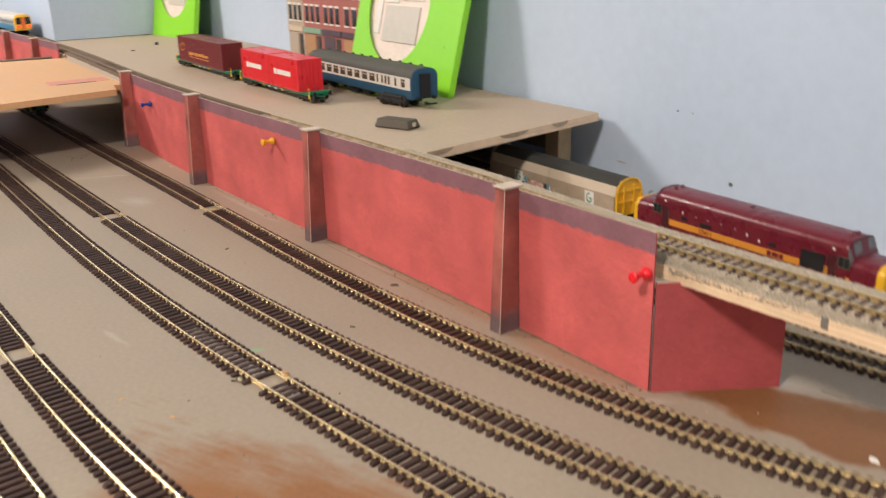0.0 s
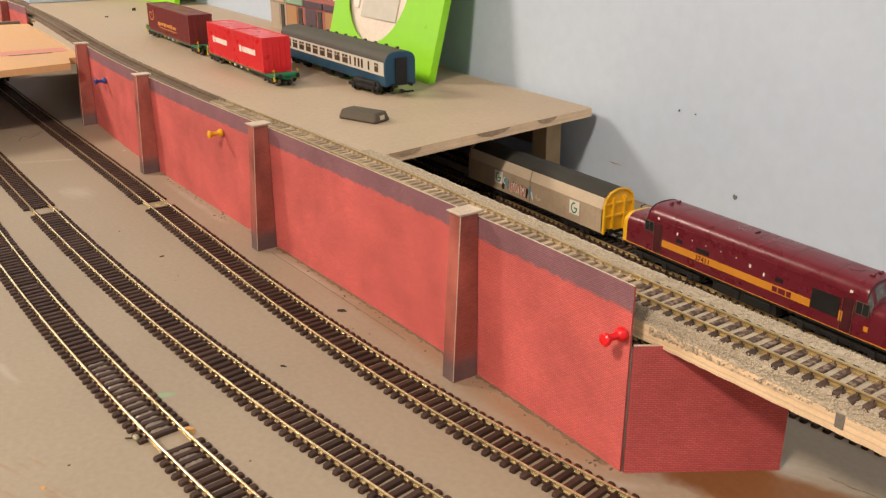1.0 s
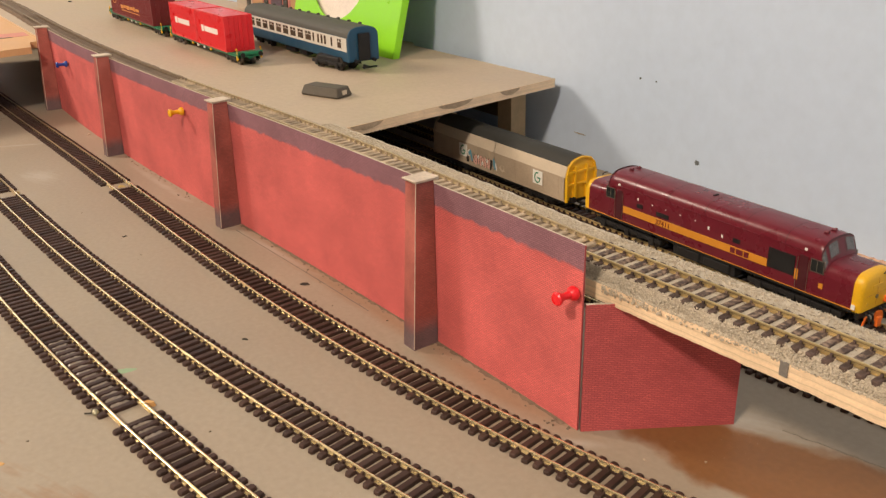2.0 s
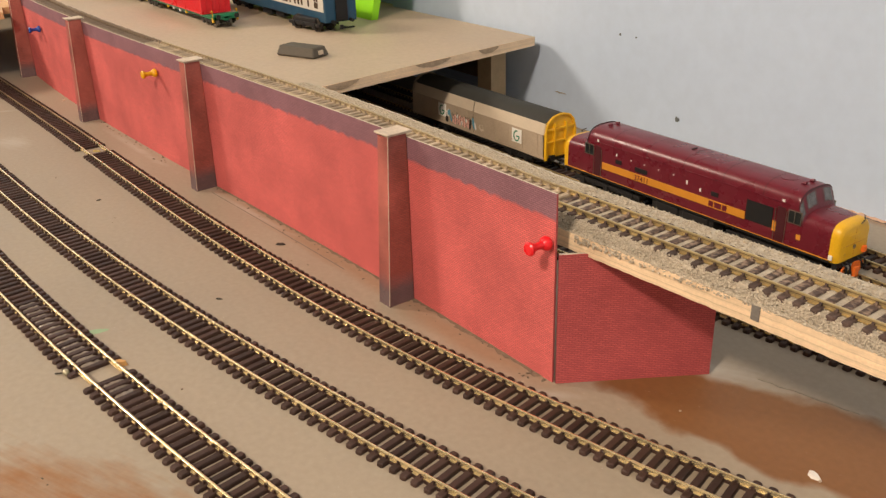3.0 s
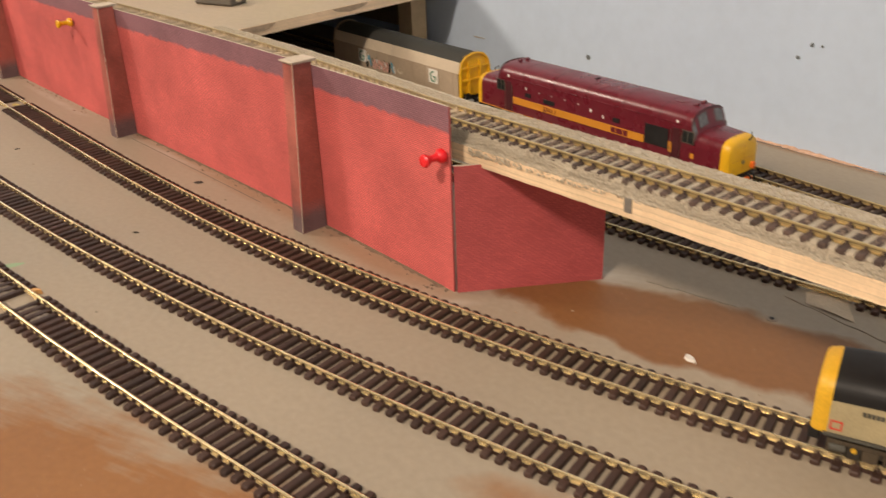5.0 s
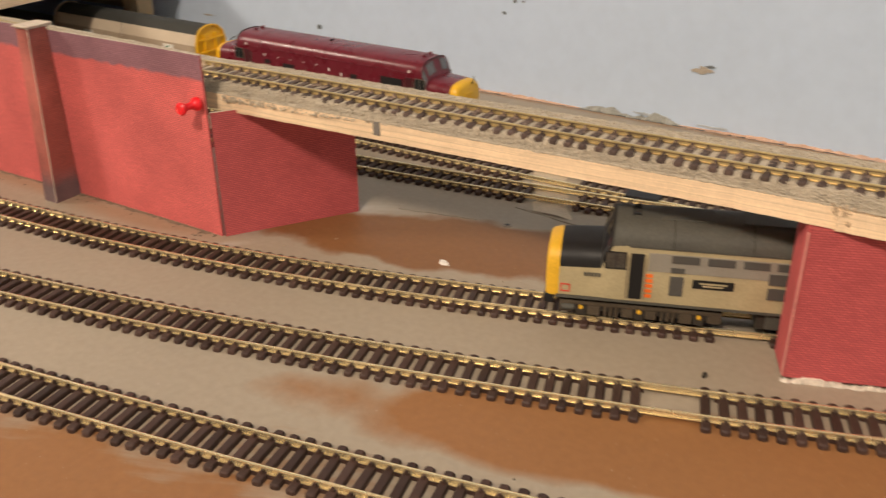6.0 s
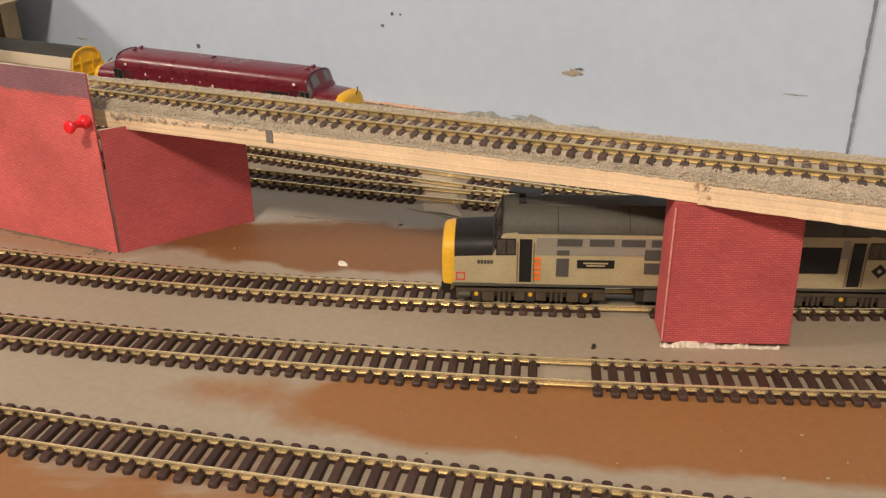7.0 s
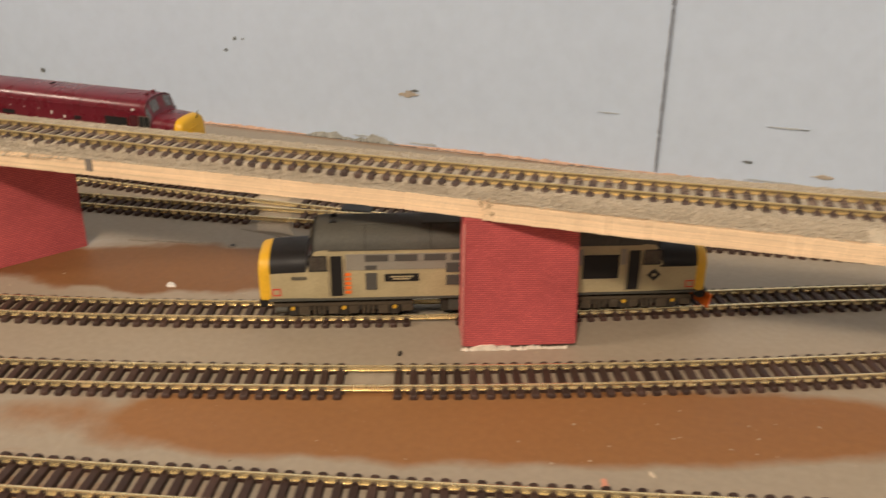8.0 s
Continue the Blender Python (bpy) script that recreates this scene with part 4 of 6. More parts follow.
            part("window_frame", boxes(plate(*X(26.6, 36.2), 30.0, 30.6, 17.05, s, 0.6), plate(*X(26.6, 36.2), 38.2, 38.8, 17.05, s, 0.6), plate(*X(26.6, 27.2), 30.6, 38.2, 17.05, s, 0.6), plate(*X(35.6, 36.2), 30.6, 38.2, 17.05, s, 0.6), plate(*X(31.2, 31.7), 30.6, 38.2, 17.05, s, 0.6)), BLACK if grey_livery else STEEL, ob)
            part("handrail", tubes(((X(37, 37)[0] * MM, s * 17.9 * MM, 15.5 * MM), (X(37, 37)[0] * MM, s * 17.9 * MM, 37 * MM), 0.00025, 6)), STEEL, ob)
            part("handrail", tubes(((X(45, 45)[0] * MM, s * 17.9 * MM, 15.5 * MM), (X(45, 45)[0] * MM, s * 17.9 * MM, 37 * MM), 0.00025, 6)), STEEL, ob)
        part("gutter", boxes(plate(37, L - 37, 41.6, 42.2, W, s, 0.4)), roof, ob)
        part("sole_bar", boxes(plate(5, L - 5, 12.9, 14.2, 17.0, s, 0.6)), BLACK if not grey_livery else ROOFGREY, ob)
    plates("radiator_grille", BLACK, ob, [(171, 190.3, 22.5, 36.2) if grey_livery else (179, 199, 22.5, 36.2)], W, "dark radiator grille")
    if grey_livery:
        plates("upper_panel", upper, ob, [(46, 170.5, 30.4, 39.5), (191, 194, 30.4, 39.5)], W - 0.15, "mid grey upper body side")
        glaze = [(56, 68, 35.4, 39.0), (71.5, 83.3, 35.4, 39.0), (86.7, 98, 35.4, 39.0), (101, 112.5, 35.4, 39.0), (115.5, 121, 35.4, 39.0), (98.2, 109.8, 28.4, 33.8), (110.8, 121.5, 28.4, 33.8), (98.4, 109.4, 21.0, 26.6),
                 (56, 62, 30.6, 33.0), (56, 62, 19.0, 28.5), (137, 143, 29.4, 33.8)]
        plates("grille", paint("grille_grey", (0.075, 0.07, 0.062), 0.6), ob, glaze, W + 0.15)
        plates("nameplate", BLACK, ob, [(66, 84, 23.6, 27.8)], W, "dark nameplate with pale rim")
        plates("nameplate_line", LIGHTGREY, ob, [(69, 81, 26.0, 26.7), (70.5, 79.5, 24.7, 25.4)], W + 0.3)
        plates("warning_strip", ORANGE, ob, [(45.2, 48.4, 16.8, 18.4), (45.2, 48.4, 19.4, 21.0), (45.2, 48.4, 22.0, 23.6), (45.2, 48.4, 24.6, 26.2), (45.2, 48.4, 27.2, 28.8)], W)
        plates("emblem_panel", GOLD, ob, [(152.5, 168.8, 16.4, 30.6)], W, "yellow square behind the red diamonds")
        for s in (1, -1):
            for zc in (26.9, 20.0):
                bm = bmesh.new()
                vs = [bm.verts.new((x * MM, s * (W + 0.75) * MM, z * MM)) for x, z in ((153, zc), (160.6, zc - 3.4), (168.3, zc), (160.6, zc + 3.4))]
                f = bm.faces.new(vs)
                r = bmesh.ops.extrude_face_region(bm, geom=[f])
                bmesh.ops.translate(bm, vec=(0, -s * 0.0004, 0), verts=[v for v in r["geom"] if isinstance(v, bmesh.types.BMVert)])
                part("diamond", bm, RED, ob, "red diamond emblem")
        for s in (1, -1):
            badge = part("depot_badge", boxes((-2.7 * MM, 2.7 * MM, -0.5 * MM, 0.5 * MM, -2.7 * MM, 2.7 * MM)), BLACK, ob, "small black diamond depot badge")
            badge.matrix_basis = pose(209.8 * MM, s * 17.0 * MM, 24.0 * MM, 0, 45, 0)
            part("badge_centre", boxes((-0.9 * MM, 0.9 * MM, -0.65 * MM, 0.65 * MM, -0.9 * MM, 0.9 * MM)), LIGHTGREY, badge)
            for x in (7.0, L - 11.5):
                part("warning_square", boxes(*[plate(a, b, c, d, 16.25, s, 0.35) for a, b, c, d in ((x, x + 4.5, 15.6, 16.2), (x, x + 4.5, 19.2, 19.8), (x, x + 0.6, 16.2, 19.2), (x + 3.9, x + 4.5, 16.2, 19.2))]), RED, ob, "small red outlined square")
        plates("number_mark", ROOFGREY, ob, [(17.5 + 1.6 * k, 18.7 + 1.6 * k, 25.0, 26.8) for k in range(5)], 16.70)
        part("bonnet_stripe", boxes(((L - 29) * MM, (L - 8) * MM, -17.0 * MM, 17.0 * MM, 28.4 * MM, 29.4 * MM)), bonnet, ob)
    else:
        plates("gold_stripe", GOLD, ob, [(46, 178.5, 22.0, 27.4), (199.6, 202.2, 21.0, 28.0)], W, "broad gold lining band")
        plates("gold_line", GOLD, ob, [(6, L - 5, 14.3, 14.8)], 17.1)
        plates("gold_crest", GOLD, ob, [(215, 220, 20.5, 24.0)], 16.75)
        plates("nameplate", BLACK, ob, [(80, 92, 29.0, 32.2)], W, "small dark nameplate")
        plates("louvre", BLACK, ob, [(60, 66, 30.0, 33.0), (150, 156, 30.4, 33.4)], W)
        # the last two paint in a white lamp glint above the cab doors
        plates("white_tag", WHITE, ob, [(60, 61.3, 35.5, 37.6), (75, 76, 35.5, 36.4), (88, 89, 35.5, 36.4), (102, 103, 35.5, 36.4), (116, 117, 35.5, 36.4), (128, 129.4, 32.6, 35.2), (140, 141.4, 30.4, 32.8), (240.5, 243, 15, 18), (39.5, 41.5, 41.8, 44.0), (L - 41.5, L - 39.5, 41.8, 44.0)], W - 0.2)
        # operator's initials as plain bars, and the running number
        plates("initial_bar", MAROON, ob, [(149.0, 152.8, 22.8, 26.6), (153.8, 159.4, 22.8, 26.6), (160.4, 164.0, 22.8, 26.6)], W + 0.3, sides_=(1, -1))
        for s, turn in ((-1, 0), (1, 180)):
            tx = bpy.data.curves.new("number", "FONT")
            tx.body, tx.size, tx.extrude, tx.align_x = "37411", 0.0058, 0.0001, "CENTER"
            tx.materials.append(MAROON)
            t = new("number", tx)
            t.parent = ob
            t.matrix_basis = pose(87 * MM, s * (W + 0.65) * MM, 22.5 * MM, 90, 0, turn)
    part("roof_grille", tubes(((196 * MM, 0, 50.5 * MM), (196 * MM, 0, 52.15 * MM), 0.0055, 24)), roof if not grey_livery else DARKGREY, ob)
    if grey_livery:
        for x in (60, 96, 132, 168):
            part("roof_panel", boxes(((x - 10) * MM, (x + 14) * MM, -7 * MM, 7 * MM, 51.0 * MM, 52.2 * MM), bevel=0.0004), roof, ob)
    for x in (56, 90, 124, 158, 190):
        part("roof_seam", loft([(x, 17.4, 13.0, 42.0, 52.0), (x + 0.45, 17.4, 13.0, 42.0, 52.0)], 3, n - 3, grow=0.1), DARKGREY if grey_livery else DEEPMAROON, ob)
    part("exhaust", boxes((118 * MM, 119.2 * MM, -2.4 * MM, 2.4 * MM, 51.6 * MM, 52.6 * MM)), BLACK, ob)
    for x in (38, L - 38):
        part("horn", tubes(((x * MM, -4 * MM, 52.6 * MM), ((x + 3) * MM, -4 * MM, 53 * MM), 0.0007, 8, 0.0012), ((x * MM, 4 * MM, 52.6 * MM), ((x + 3) * MM, 4 * MM, 53 * MM), 0.0007, 8, 0.0012),
                           ((x * MM, -5 * MM, 51.6 * MM), (x * MM, 5 * MM, 51.6 * MM), 0.0006, 6)), BLACK if grey_livery else MAROON, ob)
    for x, out in ((0, -1), (L, 1)):
        part("buffer_beam", boxes(((x - out * 4) * MM, (x + out * (0.4 if grey_livery else -1.0)) * MM, -15 * MM, 15 * MM, 8.2 * MM, 13.2 * MM), bevel=0.0005), BLACK, ob)
        plough = bmesh.new()
        for s in (-1, 1):
            box(plough, -0.5 * MM, 0.5 * MM, -(6.2 if grey_livery else 3.6) * MM, (6.2 if grey_livery else 3.6) * MM, -4.0 * MM, 4.0 * MM, 0.0002, pose((x + out * (2.5 if grey_livery else -0.8)) * MM, s * 8.0 * MM, 5.0 * MM, 0, 12 * out, -18 * s * out))
        box(plough, (x + out * 2.6) * MM, (x + out * 4.6) * MM, -2.2 * MM, 2.2 * MM, 2.0 * MM, 8.4 * MM, 0.0003)
        if out > 0:
            part("snowplough", plough, ORANGE, ob, "orange snowplough blades")
            for y in (-10, -6, 6, 10):
                part("brake_hose", tubes(((x * MM, y * MM, 12 * MM), ((x + 3) * MM, y * MM, 10.5 * MM), 0.0006, 8), (((x + 3) * MM, y * MM, 10.5 * MM), ((x + 3.4) * MM, (y + 0.6) * MM, 5.5 * MM), 0.0006, 8)), BLACK, ob)
        else:
            plough.free()
        MY, MZ = (7, 25.5) if grey_livery else (9.6, 18.0)
        if not grey_livery:
            part("nose_seam", boxes(((x - out * 1.5) * MM, (x + out * 0.12) * MM, -0.15 * MM, 0.15 * MM, 15 * MM, 33 * MM), ((x - out * 1.5) * MM, (x + out * 0.12) * MM, -12 * MM, 12 * MM, 23.0 * MM, 23.25 * MM)), GOLD, ob)
            part("tail_lamp", boxes(((x - out * 1) * MM, (x + out * 2.2) * MM, 8.6 * MM, 11.6 * MM, 15.0 * MM, 19.0 * MM), bevel=0.0004), ORANGE, ob, "small orange tail lamp")
            part("nose_cable", tubes(((x * MM, 4 * MM, 35 * MM), ((x + out * 1.2) * MM, 5 * MM, 37.5 * MM), 0.0004, 6), (((x + out * 1.2) * MM, 5 * MM, 37.5 * MM), ((x - out * 1) * MM, 8 * MM, 39.5 * MM), 0.0004, 6)), BLACK, ob)
        for s in (-1, 1):
            part("marker_light", tubes((((x - out * 0.6) * MM, s * MY * MM, MZ * MM), ((x + out * 0.35) * MM, s * MY * MM, MZ * MM), 0.0011, 12)), LAMPYELLOW if grey_livery and out > 0 else DIRTYYELLOW, ob)
        part("headlight", tubes((((x - out * 0.6) * MM, 0, 21 * MM), ((x + out * 0.45) * MM, 0, 21 * MM), 0.0014, 12)), LAMPWHITE if grey_livery and out > 0 else STEEL, ob)
        part("nose_door", boxes(((x - out * 2) * MM, (x + out * 0.2) * MM, -5.6 * MM, 5.6 * MM, 27.4 * MM, 29.6 * MM), bevel=0.0003), nose, ob)
    for bx in (44, L - 44) if grey_livery else (48, L - 48):
        truck = bogie(ob, bx, (-27, 0, 27) if grey_livery else (-26, 0, 26), 7.3, 12.5, DARKGREY if grey_livery else BLACK, dots=DIRTYYELLOW if grey_livery else None)
        if grey_livery:
            for s in (1, -1):
                part("side_frame", boxes(*[((bx + a) * MM, (bx + b) * MM, min(s * 13.2, s * 15.4) * MM, max(s * 13.2, s * 15.4) * MM, c * MM, d * MM) for a, b, c, d in ((-37, 37, 8.4, 10.6), (-24, -18, 3.2, 8.4), (-8, -2.8, 3.6, 8.4), (2.8, 8, 3.6, 8.4), (18, 24, 3.2, 8.4), (-37, -31, 4.4, 8.4), (31, 37, 4.4, 8.4))], bevel=0.0004), TRUCKBROWN, truck, "weathered brown side frame")
                for a in (-13, 13):
                    part("spring", tubes(*[(((bx + a + k) * MM, s * 14.6 * MM, 3.4 * MM), ((bx + a + k) * MM, s * 14.6 * MM, 8.4 * MM), 0.0008, 8) for k in (-2.6, 0, 2.6)]), TRUCKBROWN, truck)
                part("brake_cylinder", tubes((((bx - 36) * MM, s * 15.2 * MM, 7.0 * MM), ((bx - 30) * MM, s * 15.2 * MM, 7.0 * MM), 0.0016, 12)), ROOFGREY, truck)
    return ob


def on_line(pts, degree, x, length, z):
    """The pose of a vehicle whose rear stands at x on a track."""
    ln = curve_points(pts, degree, 0.001)
    i = int(np.argmin(abs(ln[:, 0] - x)))
    j = min(len(ln) - 1, i + int(length / 0.001))
    a, b = ln[i], ln[j]
    return pose(a[0], a[1], z, 0, 0, math.degrees(math.atan2(b[1] - a[1], b[0] - a[0])))


RAIL_TOP = 0.00445
diesel_locomotive(on_line(T1, 6, -0.1300, 0.2395, RAIL_TOP), "weathered pale grey diesel locomotive with red diamonds and yellow nose", LIGHTGREY, MIDGREY, ROOFGREY, BLACK, DIRTYYELLOW, BLACK, True)
diesel_locomotive(pose(-0.5535, 0.604, RAIL_TOP) @ Matrix.Scale(1.025, 4), "glossy maroon diesel locomotive with gold band and yellow nose ends", MAROON, MAROON, MAROON, MAROON, YELLOW, MAROON, False)


def container(m, length, material, label, marks=(), mark_mat=WHITE, height=34.0, width=32.0):
    """A corrugated steel container with corner castings and barred doors."""
    ob = thing("shipping_container", m, label, "model container", "containers on wagons")
    hl, hw = length / 2, width / 2
    bm = bmesh.new()
    k = int(length / 3.2)
    front, back = [], []
    for i in range(k):
        x = -hl + 2 + (length - 4) * i / k
        w = (length - 4) / k
        for dx, d in ((0, 0.45), (0.18, 0), (0.5, 0), (0.68, 0.45)):
            front.append((x + dx * w, -hw + d + 0.35))
            back.append((x + dx * w, hw - d - 0.35))
    ring = [(-hl + 0.6, -hw + 0.6)] + front + [(hl - 0.6, -hw + 0.6), (hl - 0.6, hw - 0.6)] + back[::-1] + [(-hl + 0.6, hw - 0.6)]
    lo = [bm.verts.new((x * MM, y * MM, 1.0 * MM)) for x, y in ring]
    hi = [bm.verts.new((x * MM, y * MM, (height - 0.6) * MM)) for x, y in ring]
    bm.faces.new(lo[::-1])
    bm.faces.new(hi)
    for i in range(len(ring)):
        j = (i + 1) % len(ring)
        bm.faces.new((lo[i], lo[j], hi[j], hi[i]))
    part("shell", bm, material, ob)
    fr = bmesh.new()
    for sx in (-1, 1):
        for sy in (-1, 1):
            box(fr, sx * hl * MM, sx * (hl - 2) * MM, sy * hw * MM, sy * (hw - 2) * MM, 0, height * MM)
        for z in (0, height - 1.6):
            box(fr, sx * hl * MM, sx * (hl - 1) * MM, -hw * MM + 0.002, hw * MM - 0.002, z * MM, (z + 1.6) * MM)
    for sy in (-1, 1):
        for z in (0, height - 1.6):
            box(fr, -hl * MM + 0.002, hl * MM - 0.002, sy * hw * MM, sy * (hw - 1) * MM, z * MM, (z + 1.6) * MM)
    part("frame", fr, material, ob)
    for s in (-1, 1):
        door = part("door", boxes(((hl - 0.8) * MM, (hl - 0.1) * MM, min(s * 0.3, s * (hw - 2)) * MM, max(s * 0.3, s * (hw - 2)) * MM, 1.8 * MM, (height - 1.8) * MM)), material, ob)
        rods = bmesh.new()
        for y in (0.28, 0.72):
            yy = s * (0.3 + (hw - 2.3) * y) * MM
            tube(rods, ((hl + 0.3) * MM, yy, 1.5 * MM), ((hl + 0.3) * MM, yy, (height - 1.5) * MM), 0.0004, 6)
            for z in (0.12, 0.3, 0.5, 0.7, 0.88):
                box(rods, (hl - 0.1) * MM, (hl + 0.7) * MM, yy - 0.0009, yy + 0.0009, (height * z - 0.5) * MM, (height * z + 0.5) * MM)
        part("lock_rod", rods, paint("lock_rod", (0.10, 0.09, 0.085), 0.4) if material is NAVY else material, door)
    for x0, x1, z0, z1 in marks:
        for s in (-1, 1):
            part("lettering_bar", boxes((x0 * MM, x1 * MM, min(s * (hw - 0.6), s * (hw - 0.1)) * MM, max(s * (hw - 0.6), s * (hw - 0.1)) * MM, z0 * MM, z1 * MM)), mark_mat, ob)
    return ob


def flat_wagon(m, length, label):
    """A green bogie container flat with raised ends and yellow fittings."""
    ob = thing("container_wagon", m, label, "model wagon", "container wagons")
    h = length / 2
    part("deck_frame", boxes((-h * MM, h * MM, -15 * MM, -11 * MM, 10 * MM, 13 * MM), (-h * MM, h * MM, 11 * MM, 15 * MM, 10 * MM, 13 * MM), (-h * MM, h * MM, -3 * MM, 3 * MM, 8.5 * MM, 12.6 * MM),
                             (-h * MM, (-h + 26) * MM, -15 * MM, 15 * MM, 11.4 * MM, 13.2 * MM), ((h - 26) * MM, h * MM, -15 * MM, 15 * MM, 11.4 * MM, 13.2 * MM), bevel=0.0004), GREEN, ob)
    bm = bmesh.new()
    for i in range(9):
        x = -h + 28 + (length - 56) * i / 8
        box(bm, (x - 1.2) * MM, (x + 1.2) * MM, -14 * MM, 14 * MM, 9.4 * MM, 12.4 * MM)
    part("cross_beams", bm, GREEN, ob)
    for s in (-1, 1):
        end = bmesh.new()
        box(end, s * h * MM, s * (h - 2.4) * MM, -15 * MM, 15 * MM, 10 * MM, 16.2 * MM, 0.0004)
        for y in (-12.5, 12.5):
            box(end, s * h * MM, s * (h - 9) * MM, (y - 1) * MM, (y + 1) * MM, 12 * MM, 15.4 * MM, 0.0003)
            tube(end, (s * h * MM, y * 0.9 * MM, 13.4 * MM), (s * (h + 3.2) * MM, y * 0.9 * MM, 13.4 * MM), 0.0016, 12)
        part("headstock", end, GREEN, ob)
        for y in (-10.8, 10.8):
            part("buffer_head", tubes(((s * (h + 3.2) * MM, y * MM, 13.4 * MM), (s * (h + 4.2) * MM, y * MM, 13.4 * MM), 0.0027, 14)), BLACK, ob)
        for y in (-14.6, 14.6):
            st = bmesh.new()
            tube(st, (s * (h - 4) * MM, y * MM, 10 * MM), (s * (h - 4) * MM, y * MM, 20 * MM), 0.0005, 8)
            tube(st, (s * (h - 4) * MM, y * MM, 20 * MM), (s * (h - 8.5) * MM, y * MM, 18 * MM), 0.0005, 8)
            box(st, s * (h - 3) * MM, s * (h - 6) * MM, (y - 0.8) * MM, (y + 0.8) * MM, 7 * MM, 12 * MM)
            part("handrail", st, YELLOW, ob, "yellow shunter's handrail")
        part("coupling", boxes((s * (h - 4) * MM, s * (h + 5) * MM, -1.6 * MM, 1.6 * MM, 7 * MM, 8.6 * MM)), BLACK, ob)
        bogie(ob, s * (h - 26), (-12, 12), 6.0, 11.5)
    for x in (-30, -10, 12, 34):
        for y in (-15, 15):
            part("lashing_ring", boxes(((x - 1.6) * MM, (x + 1.6) * MM, (y - 0.8) * MM, (y + 0.8) * MM, 8.2 * MM, 11 * MM)), YELLOW if abs(x) > 20 else WHITE, ob)
    return ob


# the container train's wagon, standing on the track beside the wall
wm = on_line(T1, 6, -1.895, 0.21, RAIL_TOP) @ pose(0.105, 0, 0)
flat_wagon(wm, 210, "green container wagon with yellow handrails on the lower track")
bars = [(-22 + i * 5.4, -18 + i * 5.4, 15.5, 20.5) for i in range(3)] + [(-3 + i * 5.4, 1 + i * 5.4, 15.5, 20.5) for i in range(3)] + [(-12, 2, 25.2, 26.4), (0, 13, 9.6, 10.8), (20, 21.5, 12, 24), (23, 24.2, 16, 25)]
container(wm @ pose(0.047, 0, 0.0132), 80, NAVY, "navy blue corrugated container with white lettering bars on wagon", bars)
container(wm @ pose(-0.050, 0, 0.0132), 80, BOXRED, "red corrugated container standing on the green wagon")

# wagons standing on the deck
for cx, length in ((-1.1275, 244), (-1.418, 274)):
    flat_wagon(pose(cx, 0.4850, DECK_Z), length, "green container wagon standing on the bare deck")
redbars = [(-19 + i * 6.3, -13.6 + i * 6.3, 17.0, 23.4) for i in range(7)] + [(-29, -22, 16.4, 24.0)]
container(pose(-1.0830, 0.4850, DECK_Z + 0.0132), 97, BOXRED, "bright red corrugated container with white lettering bars, doors facing out", redbars, height=40.5, width=35)
container(pose(-1.1815, 0.4850, DECK_Z + 0.0132), 97, BOXRED, "bright red corrugated container with white lettering bars", redbars, height=40.5, width=35)
goldbars = [(-52, -38, 11.5, 16.5), (-35, -24, 13, 17), (-21, -8, 12, 17.5), (-5, 12, 13, 17), (15, 22, 12, 18.5), (25, 42, 13, 16.5), (-48, 44, 8.6, 9.6)]
long_box = container(pose(-1.4185, 0.4850, DECK_Z + 0.0132), 212, BOXMAROON, "long maroon container with gold script lettering bars", goldbars, GOLD, height=40.5, width=35)
for s in (-1, 1):
    swirl = bmesh.new()
    rows = []
    for a in np.linspace(0, 7.2, 40):
        c, d, ring = math.cos(a), math.sin(a), []
        for grow, y in ((-0.6, 16.8), (0.6, 16.8), (0.6, 17.55), (-0.6, 17.55)):
            ring.append(swirl.verts.new(((-86 + (4 + 1.6 * a + grow) * c) * MM, s * y * MM, (24 + (2.6 + 1.0 * a + grow) * d) * MM)))
        rows.append(ring)
    for p, q in zip(rows, rows[1:]):
        for k in range(4):
            swirl.faces.new((p[k], q[k], q[(k + 1) % 4], p[(k + 1) % 4]))
    swirl.faces.new(rows[0])
    swirl.faces.new(rows[-1][::-1])
    part("gold_swirl", swirl, GOLD, long_box, "gold swirl emblem")


# centre, half sizes, turn and paint of each sprayed shape along the van's side
GRAFFITI = [(62, 24, 3.0, 4.0, 20, WHITE), (63, 24.5, 2.2, 3.2, 35, TEAL), (66, 20, 1.6, 4.2, -15, TEAL), (60, 17.5, 2.6, 3.4, 0, DARKGREY), (73, 20, 4.5, 5.2, 0, PINK), (80, 20.5, 4.2, 5.6, 10, PINK), (87, 20, 4.6, 5.4, -8, PINK),
            (94, 20.5, 4.0, 5.0, 0, PINK), (77, 23, 2.0, 2.2, 0, WHITE), (84, 18, 1.6, 2.6, 20, WHITE), (91, 22, 1.8, 2.4, 0, WHITE), (98, 20, 2.2, 5.5, 12, DARKGREY), (103, 21.5, 2.0, 6.0, -14, TEAL), (106, 19.5, 1.3, 4.6, -14, WHITE),
            (115, 20, 4.2, 3.4, 0, PALECREAM), (115.5, 21, 2.4, 1.8, 0, CREAM)]


